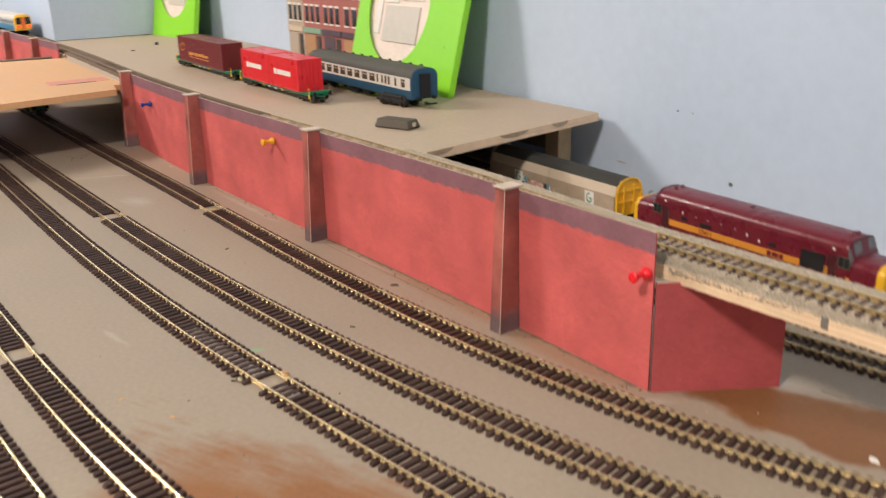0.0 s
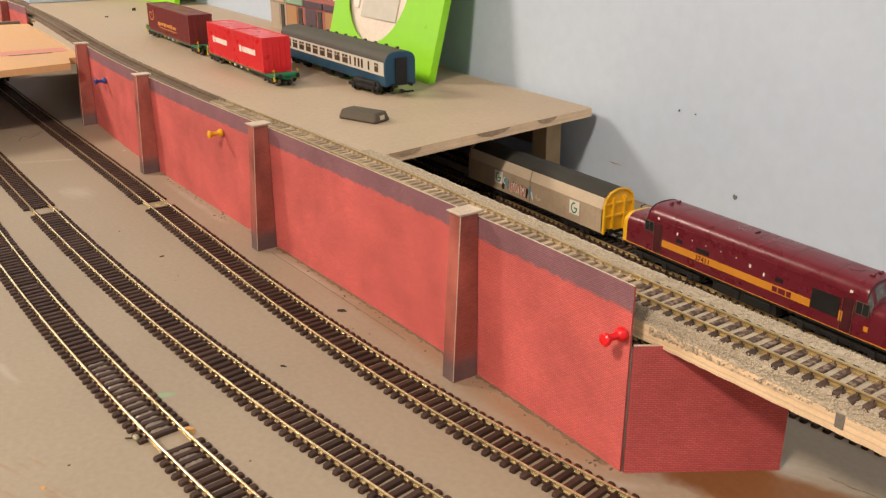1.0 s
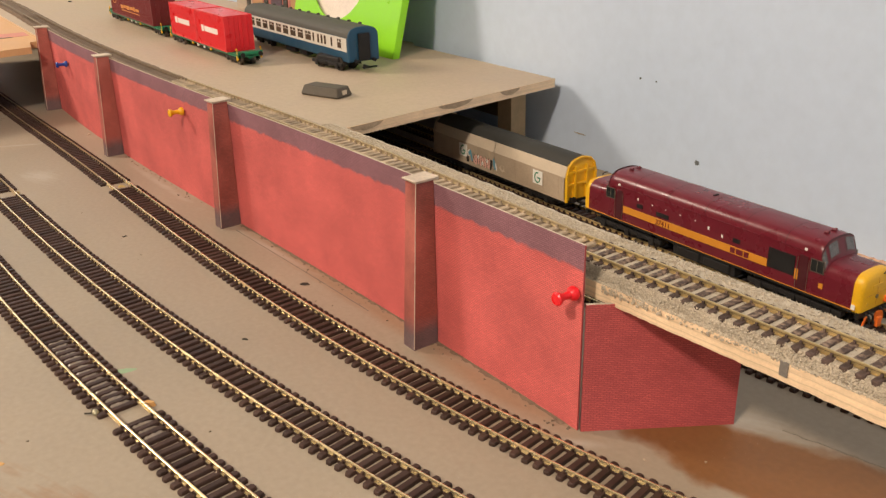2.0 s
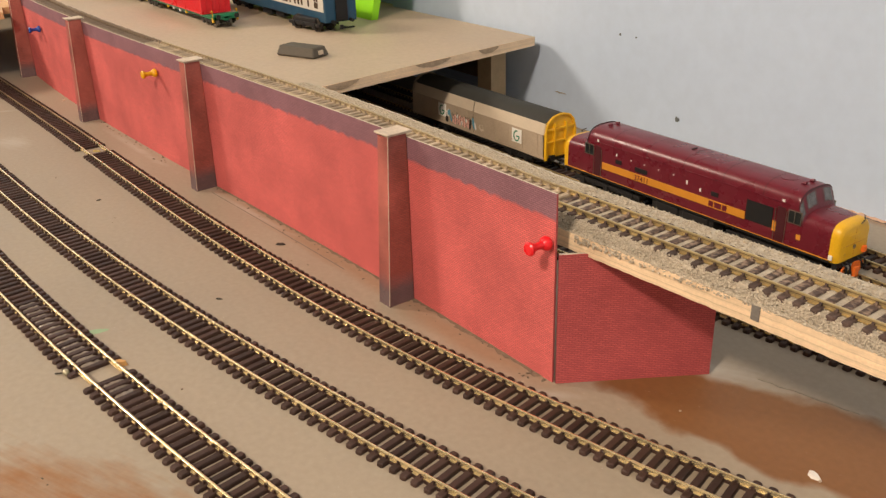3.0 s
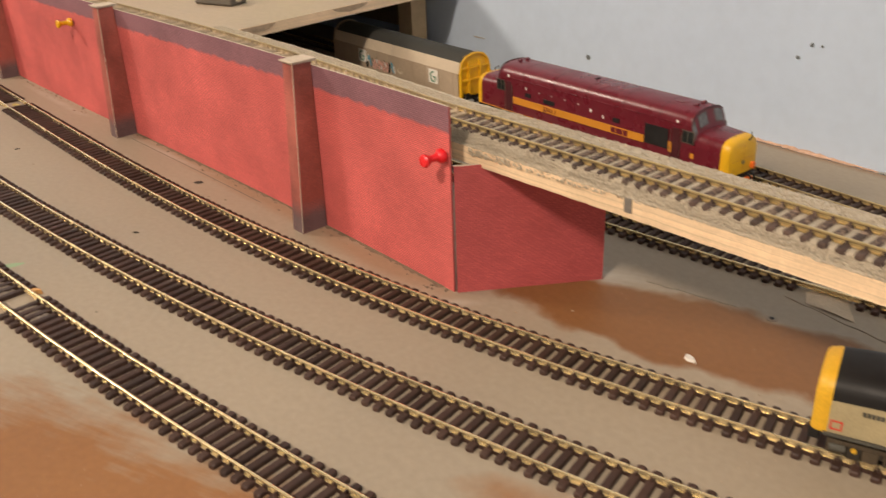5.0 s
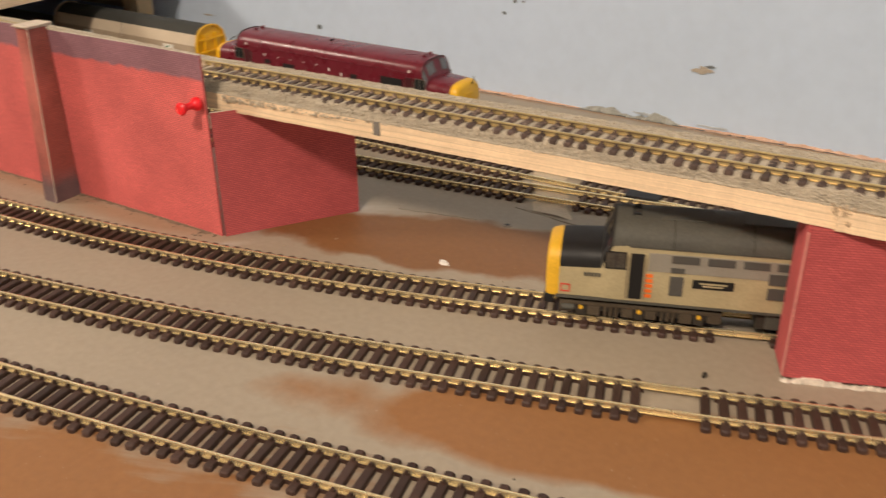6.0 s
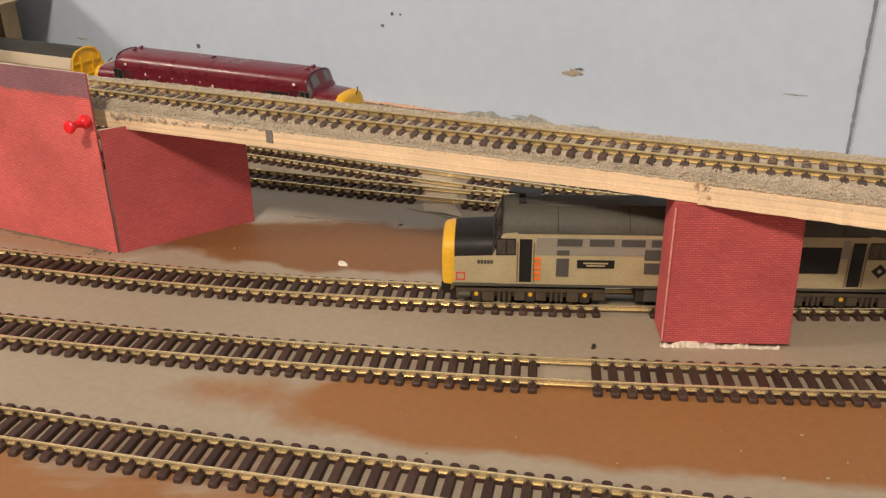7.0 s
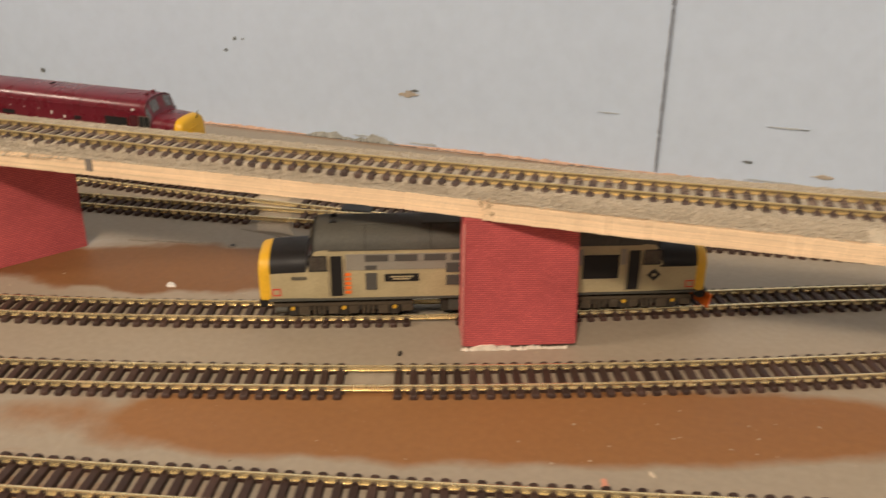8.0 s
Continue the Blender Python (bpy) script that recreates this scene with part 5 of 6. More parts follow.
def hooded_van(m, label):
    """A long goods van with sliding cream walls, a dark arched roof and framed yellow ends."""
    ob = thing("goods_van", m, label, "model wagon")
    L, W = 204.0, 17.2
    prof = [(W, 12), (W, 33), (14.6, 42.5), (10, 47.0), (4, 48.8), (0, 49.2)]
    full = prof + [(-y, z) for y, z in prof[-2::-1]]
    def skin(a, b, x0, x1):
        bm = bmesh.new()
        r0, r1 = [bm.verts.new((x0 * MM, y * MM, z * MM)) for y, z in full[a:b]], [bm.verts.new((x1 * MM, y * MM, z * MM)) for y, z in full[a:b]]
        for i in range(len(r0) - 1):
            bm.faces.new((r0[i], r0[i + 1], r1[i + 1], r1[i]))
        return bm
    n = len(full)
    for x0, x1 in ((1, L / 2 - 0.4), (L / 2 + 0.4, L - 1)):
        for a, b in ((0, 2), (n - 2, n)):
            part("sliding_wall", skin(a, b, x0, x1), CREAM, ob, "dusty cream sliding wall")
        for a, b in ((1, 3), (n - 3, n - 1)):
            part("upper_wall", skin(a, b, x0, x1), PALECREAM, ob, "pale sloping upper wall")
    part("roof", skin(2, n - 2, 0, L), VANROOF, ob, "dark grey arched roof", smooth=True)
    for x, s in ((0, 1), (L, -1)):
        bm = bmesh.new()
        a = [bm.verts.new(((x + s * 0.6) * MM, y * MM, z * MM)) for y, z in full]
        bm.faces.new(a)
        r = bmesh.ops.extrude_face_region(bm, geom=bm.faces[:])
        bmesh.ops.translate(bm, vec=(s * 0.0015, 0, 0), verts=[v for v in r["geom"] if isinstance(v, bmesh.types.BMVert)])
        end = part("end_wall", bm, YELLOW if s < 0 else CREAM, ob, "yellow end wall")
        fr = bmesh.new()
        for y in (-6.5, 6.5):
            box(fr, (x - s * 1.4) * MM, (x + s * 0.8) * MM, (y - 1.1) * MM, (y + 1.1) * MM, 12 * MM, 42 * MM, 0.0003)
        for z in (26, 37):
            box(fr, (x - s * 1.1) * MM, (x + s * 0.8) * MM, -16 * MM, 16 * MM, (z - 1) * MM, (z + 1) * MM, 0.0003)
        for y in (-16.4, 16.4):
            box(fr, (x - s * 1.6) * MM, (x + s * 0.8) * MM, (y - 1) * MM, (y + 1) * MM, 11 * MM, 34 * MM, 0.0003)
        for (y0, z0), (y1, z1) in zip(full[1:-1], full[2:-1]):
            tube(fr, ((x - s * 0.4) * MM, y0 * MM, z0 * MM), ((x - s * 0.4) * MM, y1 * MM, z1 * MM), 0.0011, 6)
        part("end_frame", fr, YELLOW if s < 0 else CREAM, end)
    part("underframe", boxes((2 * MM, (L - 2) * MM, -14.5 * MM, 14.5 * MM, 8 * MM, 12.2 * MM), bevel=0.0005), BLACK, ob)
    for s in (1, -1):
        part("sill", boxes(plate(1, L - 1, 11.6, 13.2, W - 0.2, s, 0.6)), CREAM, ob)
        for x in range(14, int(L), 20):
            if abs(x - L / 2) > 3:
                part("panel_rib", boxes(plate(x, x + 0.5, 13.4, 32.8, W, s, 0.25)), CREAM, ob)
        for x in (160, 45):
            part("sign", boxes(plate(x, x + 13, 18.5, 31.0, W, s, 0.3)), WHITE, ob, "white square sign with a green ring")
            ring = bmesh.new()
            hoop = []
            for i in range(21):
                a = radians(75 + i * 14.5)
                hoop.append([ring.verts.new(((x + 6.5 + r * 0.82 * math.cos(a)) * MM, s * (W + k) * MM, (24.6 + r * math.sin(a)) * MM)) for r, k in ((5.0, 0.2), (5.0, 0.6), (3.8, 0.6), (3.8, 0.2))])
            for p, q in zip(hoop, hoop[1:]):
                for k in range(4):
                    ring.faces.new((p[k], q[k], q[(k + 1) % 4], p[(k + 1) % 4]))
            ring.faces.new(hoop[0])
            ring.faces.new(hoop[-1][::-1])
            box(ring, (x + 6.5) * MM, (x + 10) * MM, s * (W + 0.4) * MM - 0.0002, s * (W + 0.4) * MM + 0.0002, 23.8 * MM, 25 * MM)
            part("ring_mark", ring, LEAFGREEN, ob, "green ring emblem")
        # sprayed graffiti: filled shapes with darker outlines over them
        rnd = random.Random(21)
        for k, (x, z, rx, rz, turn, material) in enumerate(GRAFFITI):
            bm = bmesh.new()
            bm.faces.new([bm.verts.new((rx * math.cos(a) * rnd.uniform(0.7, 1.2) * MM, 0, rz * math.sin(a) * rnd.uniform(0.75, 1.15) * MM)) for a in np.linspace(0, 2 * math.pi, 13)[:-1]])
            bmesh.ops.transform(bm, matrix=pose(x * MM, s * (W + 0.30 + 0.012 * k) * MM, z * MM, 0, turn, 0), verts=bm.verts)
            part("paint_stroke", bm, material, ob, "sprayed graffiti stroke")
        for k in range(9):
            x, z = 69 + k * 3.6, 20.5 + rnd.uniform(-1.5, 1.5)
            pts = [(x + rnd.uniform(-1.6, 1.6), z + dz * rnd.uniform(0.6, 1.1)) for dz in (-5, -2, 0.5, 3, 5.5)]
            bm = tubes(*[((a[0] * MM, s * (W + 0.62) * MM, a[1] * MM), (b[0] * MM, s * (W + 0.62) * MM, b[1] * MM), 0.0002, 6) for a, b in zip(pts, pts[1:])])
            part("paint_outline", bm, DARKGREY, ob, "dark graffiti outline")
    buffers(ob, ((0, -1), (L, 1)))
    for x in (40, L - 40):
        bogie(ob, x, (-11, 11), 6.4, 12.0, BLACK)
    return ob


hooded_van(pose(-0.780, 0.604, RAIL_TOP), "dusty cream goods van with graffiti and yellow end, coupled to locomotive")


COACHGLASS = paint("brown_glazing", (0.085, 0.060, 0.042), 0.15, vary=0.4, big=90)


def coach(m, label):
    """A blue and grey passenger coach with a ribbed grey roof, 266 mm long."""
    ob = thing("passenger_coach", m, label, "model coach")
    L = 266.0
    secs = [(0.8, 17.6, 10, 34, 44.5), (60, 17.8, 10, 34, 45), (130, 17.8, 10, 34, 45), (200, 17.8, 10, 34, 45), (L - 0.8, 17.6, 10, 34, 44.5)]
    n = len(arch(1, 0, 1, 2))
    for a, b in ((0, 4), (n - 4, n)):
        part("body_side", loft(secs, a, b), COACHBLUE, ob, "deep rail blue lower body", smooth=True)
    part("roof", loft(secs, 3, n - 3), ROOFGREY, ob, "dusty grey roof", smooth=True)
    for x in (0.8, L - 0.8):
        sec = (x, 17.6, 10, 34, 44.5)
        s = -1 if x < 9 else 1
        part("coach_end", loft([sec, (x + s * 0.8, 17.0, 10.5, 33.5, 43.8)], cap=True), COACHBLUE, ob, smooth=True)
        part("gangway", boxes(((x + s * 0.8) * MM, (x + s * 3.4) * MM, -6.5 * MM, 6.5 * MM, 11 * MM, 38 * MM), bevel=0.0008), BLACK, ob, "black corridor connector")
    for s in (1, -1):
        part("upper_band", boxes(plate(6, L - 3, 20.0, 33.6, 17.75, s, 0.25)), COACHGREY, ob, "off-white window band")
        near = [(244, 252, "s"), (229.5, 233, "n"), (214.5, 218.5, "n"), (207, 211, "n"), (199, 203, "n"), (188, 191.5, "n")]
        for x, x2, kind in near + [(170.5 - i * 19, 183.5 - i * 19, "w") for i in range(9)]:
            win = part("window", boxes(plate(x, x2, 22.6, 31.6, 17.9, s, 0.3)), COACHGLASS, ob)
            if kind != "n":
                part("window_bar", boxes(plate(x, x2, 28.6, 29.1, 18.1, s, 0.3), plate((x + x2) / 2 - 0.3, (x + x2) / 2 + 0.3, 29.1, 31.6, 18.1, s, 0.3)), COACHGREY, win)
    for i in range(11):
        x = 14 + i * 23.5
        part("roof_vent", boxes(((x - 1.6) * MM, (x + 1.6) * MM, 5 * MM, 8 * MM, 44.2 * MM, 46.4 * MM), bevel=0.0005), ROOFGREY, ob)
    part("underframe", boxes((20 * MM, (L - 20) * MM, -13 * MM, 13 * MM, 7.5 * MM, 10.4 * MM), (105 * MM, 130 * MM, -13 * MM, -5 * MM, 2.5 * MM, 8 * MM), (140 * MM, 160 * MM, -13 * MM, -5 * MM, 3 * MM, 8 * MM), bevel=0.0005), BLACK, ob)
    bogie(ob, 40, (-17, 17), 6.8, 11.0, BLACK)
    slipped = bogie(ob, L - 40, (-17, 17), 6.8, 11.0, BLACK)
    slipped.matrix_basis = pose((L - 36) * MM, -13 * MM, 0, 0, 0, 9) @ pose((40 - L) * MM, 0, 0)
    part("coupling", boxes(((L + 1) * MM, (L + 12) * MM, -1.4 * MM, 1.4 * MM, 5 * MM, 6.2 * MM), ((L + 10) * MM, (L + 12) * MM, -8 * MM, 8 * MM, 5 * MM, 6.4 * MM), ((L + 11) * MM, (L + 13) * MM, -8 * MM, -6 * MM, 5 * MM, 9 * MM)), BLACK, ob)
    for y in (-10, 10):
        part("buffer", tubes(((L * MM, y * MM, 11 * MM), ((L + 5) * MM, y * MM, 11 * MM), 0.0018, 10)), BLACK, ob)
    return ob


coach(pose(-1.181, 0.5705, DECK_Z) @ Matrix.Scale(1.085, 4), "blue and off-white passenger coach with dusty grey roof on deck")


def railcar(m, label):
    """A pale blue and white railcar with a yellow cab front."""
    ob = thing("railcar", m, label, "model railcar")
    L = 260.0
    secs = [(0, 17.2, 12, 34, 44), (130, 17.4, 12, 34, 45), (L - 6, 17.4, 12, 34, 45)]
    n = len(arch(1, 0, 1, 2))
    blue = paint("railcar_blue", (0.05, 0.22, 0.38), 0.4)
    for a, b in ((0, 4), (n - 4, n)):
        part("body_side", loft(secs, a, b), blue, ob, smooth=True)
    part("roof", loft(secs, 3, n - 3), COACHGREY, ob, smooth=True)
    part("cab_front", loft([(L - 6, 17.4, 12, 34, 45), (L - 2, 16.6, 12, 33, 44), (L, 15.4, 13, 31.5, 41)], cap=True), YELLOW, ob, "yellow cab front", smooth=True)
    for y0, y1, material in ((-14, -4.2, GLASS), (4.2, 14, GLASS), (-3.6, 3.6, ORANGE)):
        part("cab_window" if material is GLASS else "cab_door", boxes(((L - 1.2) * MM, (L + 0.4) * MM, y0 * MM, y1 * MM, (25 if material is GLASS else 15) * MM, 39 * MM)), material, ob)
    for y in (-10, 10):
        part("lamp_panel", boxes(((L - 1) * MM, (L + 0.5) * MM, (y - 3) * MM, (y + 3) * MM, 18 * MM, 23 * MM)), glow("lit_tail_lamp", (1.0, 0.05, 0.02), 2), ob)
    for s in (1, -1):
        part("window_band", boxes(plate(4, L - 14, 24, 33, 17.35, s, 0.3)), COACHGREY, ob)
        for i in range(9):
            part("window", boxes(plate(14 + i * 26, 34 + i * 26, 25.5, 32, 17.55, s, 0.3)), GLASS, ob)
    for x in (40, L - 40):
        bogie(ob, x, (-16, 16), 6.0, 11.0, BLACK)
    return ob


railcar(on_line(UPPER, 0, -2.66, 0.30, 0.0855 + 0.00445) @ Matrix.Scale(1.16, 4), "blue and white railcar with yellow front on upper track")
# ---------------------------------------------------------------- things on and about the layout
FELT = paint("painted_kit_card", (0.40, 0.33, 0.26), 0.7)
BRIDGEBOARD = mat("bare_hardboard", (0.62, 0.36, 0.17), 0.6, grain=200, vary=0.08, big=12)
panel("crossing_board", [(-1.343, 0.3255), (-1.343, 0.309), (-1.297, 0.302), (-1.19, -0.29), (-1.90, -0.29), (-1.79, 0.3255)], 0.081, 0.0895, BRIDGEBOARD, "bare orange-brown board laid across the lower tracks", "board", kind="thing")
streak = thing("paint_streak", pose(-1.40, 0.262, 0.0895), "pink paint streak beside a dark crack on the board", "paint streak")
part("streak", boxes((-0.048, -0.008, -0.029, 0.058, 0, 0.0004)), paint("pink_streak", (0.60, 0.24, 0.18), 0.6, vary=0.25), streak)
part("crack", boxes((-0.006, -0.0035, -0.02, 0.036, 0, 0.0007)), DARKWOOD, streak)
# unseen panel, added to block light from the space under the board
panel("tunnel_light_block", [(-1.935, -0.285), (-1.215, -0.285), (-1.215, -0.270), (-1.920, -0.270), (-1.920, 0.330), (-1.935, 0.330)], 0, 0.0805, DARKWOOD, "unseen dark panel added to keep light out of the tunnel", "trestle")
# wall on beyond the board
far_line = np.array([(x, 0.344 + 0.076 * (x + 1.87)) for x in np.linspace(-2.8, -1.91, 12)])
far_wall = thing("far_retaining_wall", pose(0, 0, 0), "far stretch of red brick-paper retaining wall with buttresses", "model wall")
part("wall_face", card_wall(far_line, 0, 0.1065, 0.0022, None), [BRICK, CARD], far_wall)
for x in (-2.06, -2.31):
    buttress(x, far_wall, 0.109, 0.344 + 0.076 * (x + 1.87), 4.3)

# pins that hold the paper
def push_pin(place, turn, material, label):
    ob = thing("push_pin", pose(*place, 0, 0, turn), label, "push pin", "pins in the wall")
    bm = bmesh.new()
    prof = [(0.0, 0.0046), (0.0012, 0.0050), (0.0026, 0.0044), (0.0040, 0.0027), (0.0070, 0.0023), (0.0098, 0.0028), (0.0110, 0.0042), (0.0124, 0.0046), (0.0133, 0.0036)]
    rows = []
    for d, r in prof:
        rows.append([bm.verts.new((0.8 * r * math.cos(a), -0.0015 - d, 0.8 * r * math.sin(a))) for a in np.linspace(0, 2 * math.pi, 19)[:-1]])
    for a, b in zip(rows, rows[1:]):
        for i in range(18):
            bm.faces.new((a[i], a[(i + 1) % 18], b[(i + 1) % 18], b[i]))
    bm.faces.new(rows[0])
    bm.faces.new(rows[-1][::-1])
    part("head", bm, material, ob, smooth=True)
    part("needle", tubes(((0, 0.004, 0), (0, -0.002, 0), 0.0006, 8)), STEEL, ob)
    return ob


PINRED = paint("pin_red", (0.82, 0.012, 0.020), 0.3)
PINYELLOW = paint("pin_yellow", (0.78, 0.40, 0.01), 0.25)
PINBLUE = paint("pin_blue", (0.02, 0.06, 0.30), 0.25)
for x, z, material, label in ((-0.3330, 0.0800, PINRED, "red plastic push pin stuck in the brick wall"), (-0.836, 0.084, PINYELLOW, "yellow plastic push pin stuck in the brick wall"), (-1.224, 0.0750, PINBLUE, "blue plastic push pin stuck in the brick wall")):
    (px, py), turn = wall_at(x)
    push_pin((px, py, z), turn, material, label)

# grey block lying on the deck
bm = boxes((-0.0235, 0.0235, -0.0115, 0.0115, 0, 0.0100), bevel=0.0022)
for v in bm.verts:
    if v.co.z > 0.007:
        v.co.x *= 0.93
        v.co.y *= 0.82
blk = thing("grey_block", pose(-0.8075, 0.4800, DECK_Z, 0, 0, 22), "dark grey moulded block with a pale end on the deck", "block")
part("block", bm, paint("block_grey", (0.085, 0.070, 0.052), 0.7, vary=0.2), blk)
part("end_mark", boxes((0.0225, 0.0236, -0.003, 0.003, 0.003, 0.007)), PALECREAM, blk)

# bright green kit boxes with round windows
LIME = paint("lime_card", (0.27, 0.68, 0.012), 0.35, vary=0.04)
PICTURE = mat("kit_white", (0.80, 0.68, 0.60), 0.6, grain=300, vary=0.15, big=25)


def kit_box(m, w, h, d, cx, cz, r, label):
    ob = thing("kit_box", m, label, "box", "green kit boxes")
    bm = bmesh.new()
    seg = 32
    outer = [(-w / 2, 0), (w / 2, 0), (w / 2, h), (-w / 2, h)]
    ring = [bm.verts.new((cx + r * math.cos(a), 0, cz + r * math.sin(a))) for a in np.linspace(0, 2 * math.pi, seg + 1)[:-1]]
    def edge(a):
        c, s = math.cos(a), math.sin(a)
        t = min([(w / 2 - cx) / c if c > 1e-6 else 9, (-w / 2 - cx) / c if c < -1e-6 else 9, (h - cz) / s if s > 1e-6 else 9, -cz / s if s < -1e-6 else 9])
        return cx + t * c, cz + t * s
    rim = [bm.verts.new((edge(a)[0], 0, edge(a)[1])) for a in np.linspace(0, 2 * math.pi, seg + 1)[:-1]]
    cs = [bm.verts.new((x, 0, z)) for x, z in outer]
    for i in range(seg):
        j = (i + 1) % seg
        bm.faces.new((ring[i], ring[j], rim[j], rim[i]))
        if abs(rim[i].co.x - rim[j].co.x) > 1e-5 and abs(rim[i].co.z - rim[j].co.z) > 1e-5:
            c = min(cs, key=lambda v: (v.co - rim[i].co).length + (v.co - rim[j].co).length)
            bm.faces.new((rim[i], rim[j], c))
    r_ = bmesh.ops.extrude_face_region(bm, geom=bm.faces[:])
    bmesh.ops.translate(bm, vec=(0, 0.0015, 0), verts=[v for v in r_["geom"] if isinstance(v, bmesh.types.BMVert)])
    part("front_panel", bm, LIME, ob, "lime green front with a round window")
    part("sleeve", boxes((-w / 2, -w / 2 + 0.0015, 0.0015, d, 0, h), (w / 2 - 0.0015, w / 2, 0.0015, d, 0, h), (-w / 2 + 0.0015, w / 2 - 0.0015, 0.0015, d, h - 0.0015, h), (-w / 2 + 0.0015, w / 2 - 0.0015, d - 0.0015, d, 0, h)), LIME, ob)
    inner = part("kit_card", boxes((-w / 2 + 0.003, w / 2 - 0.003, 0.006, 0.009, 0.003, h - 0.003)), PICTURE, ob, "pale printed kit sheet behind the window")
    for x0, x1, z0, z1, material in ((-0.80, -0.62, -0.5, 0.3, WHITE), (-0.55, -0.1, 0.05, 0.92, WHITE), (-0.1, 0.75, 0.62, 0.78, WHITE), (0.0, 0.7, 0.1, 0.25, WHITE), (0.08, 0.6, 0.3, 0.6, PALECREAM), (-0.5, 0.65, -0.62, 0.0, COACHGREY)):
        part("kit_part", boxes((cx + x0 * r, cx + x1 * r, 0.004, 0.006, cz + z0 * r, cz + z1 * r)), material, inner)
    return ob


kit_box(pose(-1.071, 0.630, DECK_Z, -14, 0, 0), 0.278, 0.26, 0.009, -0.024, 0.112, 0.082, "lime green kit box with round window leaning against wall")
kit_box(pose(-2.105, 0.632, DECK_Z, -10, 0, 8), 0.215, 0.26, 0.012, 0.0, 0.12, 0.075, "lime green kit box with round window by wall")

# low relief row of shops
shops = thing("shop_facade", pose(-1.355, 0.688, DECK_Z), "low-relief card row of Victorian brick shops", "model building")
STONE = mat("stone_paper", (0.42, 0.34, 0.26), 0.7, vary=0.15)
REDBRICK = mat("red_brick_paper", (0.37, 0.125, 0.105), 0.7, grain=900, vary=0.2)
SHOPGREEN = paint("shop_green", (0.22, 0.36, 0.25), 0.5)
SHOPDARK = paint("shop_dark", (0.08, 0.05, 0.07), 0.5)
SHOPWOOD = paint("shop_wood", (0.40, 0.22, 0.10), 0.6)
for x, w, material, fascia, front in ((-0.20, 0.07, STONE, PALECREAM, FELT), (-0.13, 0.075, REDBRICK, SHOPGREEN, SHOPWOOD), (-0.055, 0.075, REDBRICK, SHOPDARK, SHOPDARK), (0.02, 0.09, REDBRICK, SHOPDARK, SHOPWOOD)):
    front_ob = part("shop_front", boxes((x + 0.001, x + w, 0, 0.024, 0, 0.16 + 0.01 * (w > 0.072))), material, shops)
    part("fascia", boxes((x + 0.003, x + w - 0.002, -0.003, 0.0, 0.046, 0.055)), fascia, front_ob)
    part("shop_window", boxes((x + 0.006, x + w * 0.62, -0.0012, 0.0, 0.008, 0.043)), front, front_ob)
    part("shop_door", boxes((x + w * 0.7, x + w * 0.9, -0.0012, 0.0, 0.0, 0.042)), GLASS, front_ob)
    for r in range(2):
        for k in range(3):
            wx = x + w * (0.14 + 0.29 * k)
            pane = part("window", boxes((wx, wx + w * 0.15, -0.0008, 0.0, 0.066 + r * 0.045, 0.092 + r * 0.045)), GLASS, front_ob)
            part("sill", boxes((wx - 0.001, wx + w * 0.15 + 0.001, -0.002, 0.0, 0.063 + r * 0.045, 0.0655 + r * 0.045)), WHITE, pane)
            part("lintel", boxes((wx - 0.001, wx + w * 0.15 + 0.001, -0.0015, 0.0, 0.0925 + r * 0.045, 0.096 + r * 0.045)), WHITE, pane)
    part("cornice", boxes((x + 0.001, x + w, -0.003, 0.0, 0.152, 0.158)), fascia, front_ob)

# bare strip under the rail joints of the far tracks, and a dark plate between the point rails
strip = bmesh.new()
rnd = random.Random(8)
rows = []
for i in range(13):
    y = 0.508 + 0.066 * i / 12
    x = -0.179 - 0.55 * (y - 0.508)
    rows.append([strip.verts.new((x - 0.013 + rnd.uniform(-0.002, 0.002), y, 0.0003)), strip.verts.new((x, y, 0.0009)), strip.verts.new((x + 0.011 + rnd.uniform(-0.002, 0.002), y, 0.0003))])
for p, q in zip(rows, rows[1:]):
    for k in (0, 1):
        strip.faces.new((p[k], p[k + 1], q[k + 1], q[k]))
tagged(part("joint_strip", strip, paint("bare_filler", (0.52, 0.42, 0.30), 0.7, vary=0.25)), "pale bare filler strip under the rail joints", "filler strip", kind="structure")
point_plate = thing("point_plate", pose(-0.142, 0.5585, 0, 0, 0, 7), "black plastic plate between the point rails", "point plate")
part("plate", boxes((-0.011, 0.011, -0.0055, 0.0055, 0.0002, 0.0048), bevel=0.0005), BLACK, point_plate)

# small electronics box with coloured leads behind the pier
unit = thing("point_motor", pose(0.034, 0.552, 0, 0, 0, 20), "dusty black point motor box with coloured wires on the board", "point motor")
part("case", boxes((-0.045, 0.032, -0.011, 0.011, 0, 0.0105), bevel=0.0008), BLACK, unit)
part("cover", boxes((-0.045, 0.024, -0.0105, 0.0105, 0.0107, 0.0118), bevel=0.0003), paint("dusty_cover", (0.26, 0.23, 0.19), 0.7), unit, "dusty grey cover")
part("foot", boxes((0.008, 0.016, -0.0145, -0.0108, 0, 0.005)), BLACK, unit)
for i, (material, dy, dz) in enumerate(((RED, -0.006, 0.007), (ORANGE, -0.002, 0.004), (TEAL, 0.003, 0.008), (YELLOW, 0.0, 0.002))):
    bm = tubes(((0.031, dy, dz), (0.036 + 0.002 * i, dy - 0.003, dz), 0.0011, 8), ((0.036 + 0.002 * i, dy - 0.003, dz), (0.041 + 0.001 * i, dy - 0.008 + 0.002 * i, 0.0015), 0.0011, 8))
    part("wire", bm, material, unit)

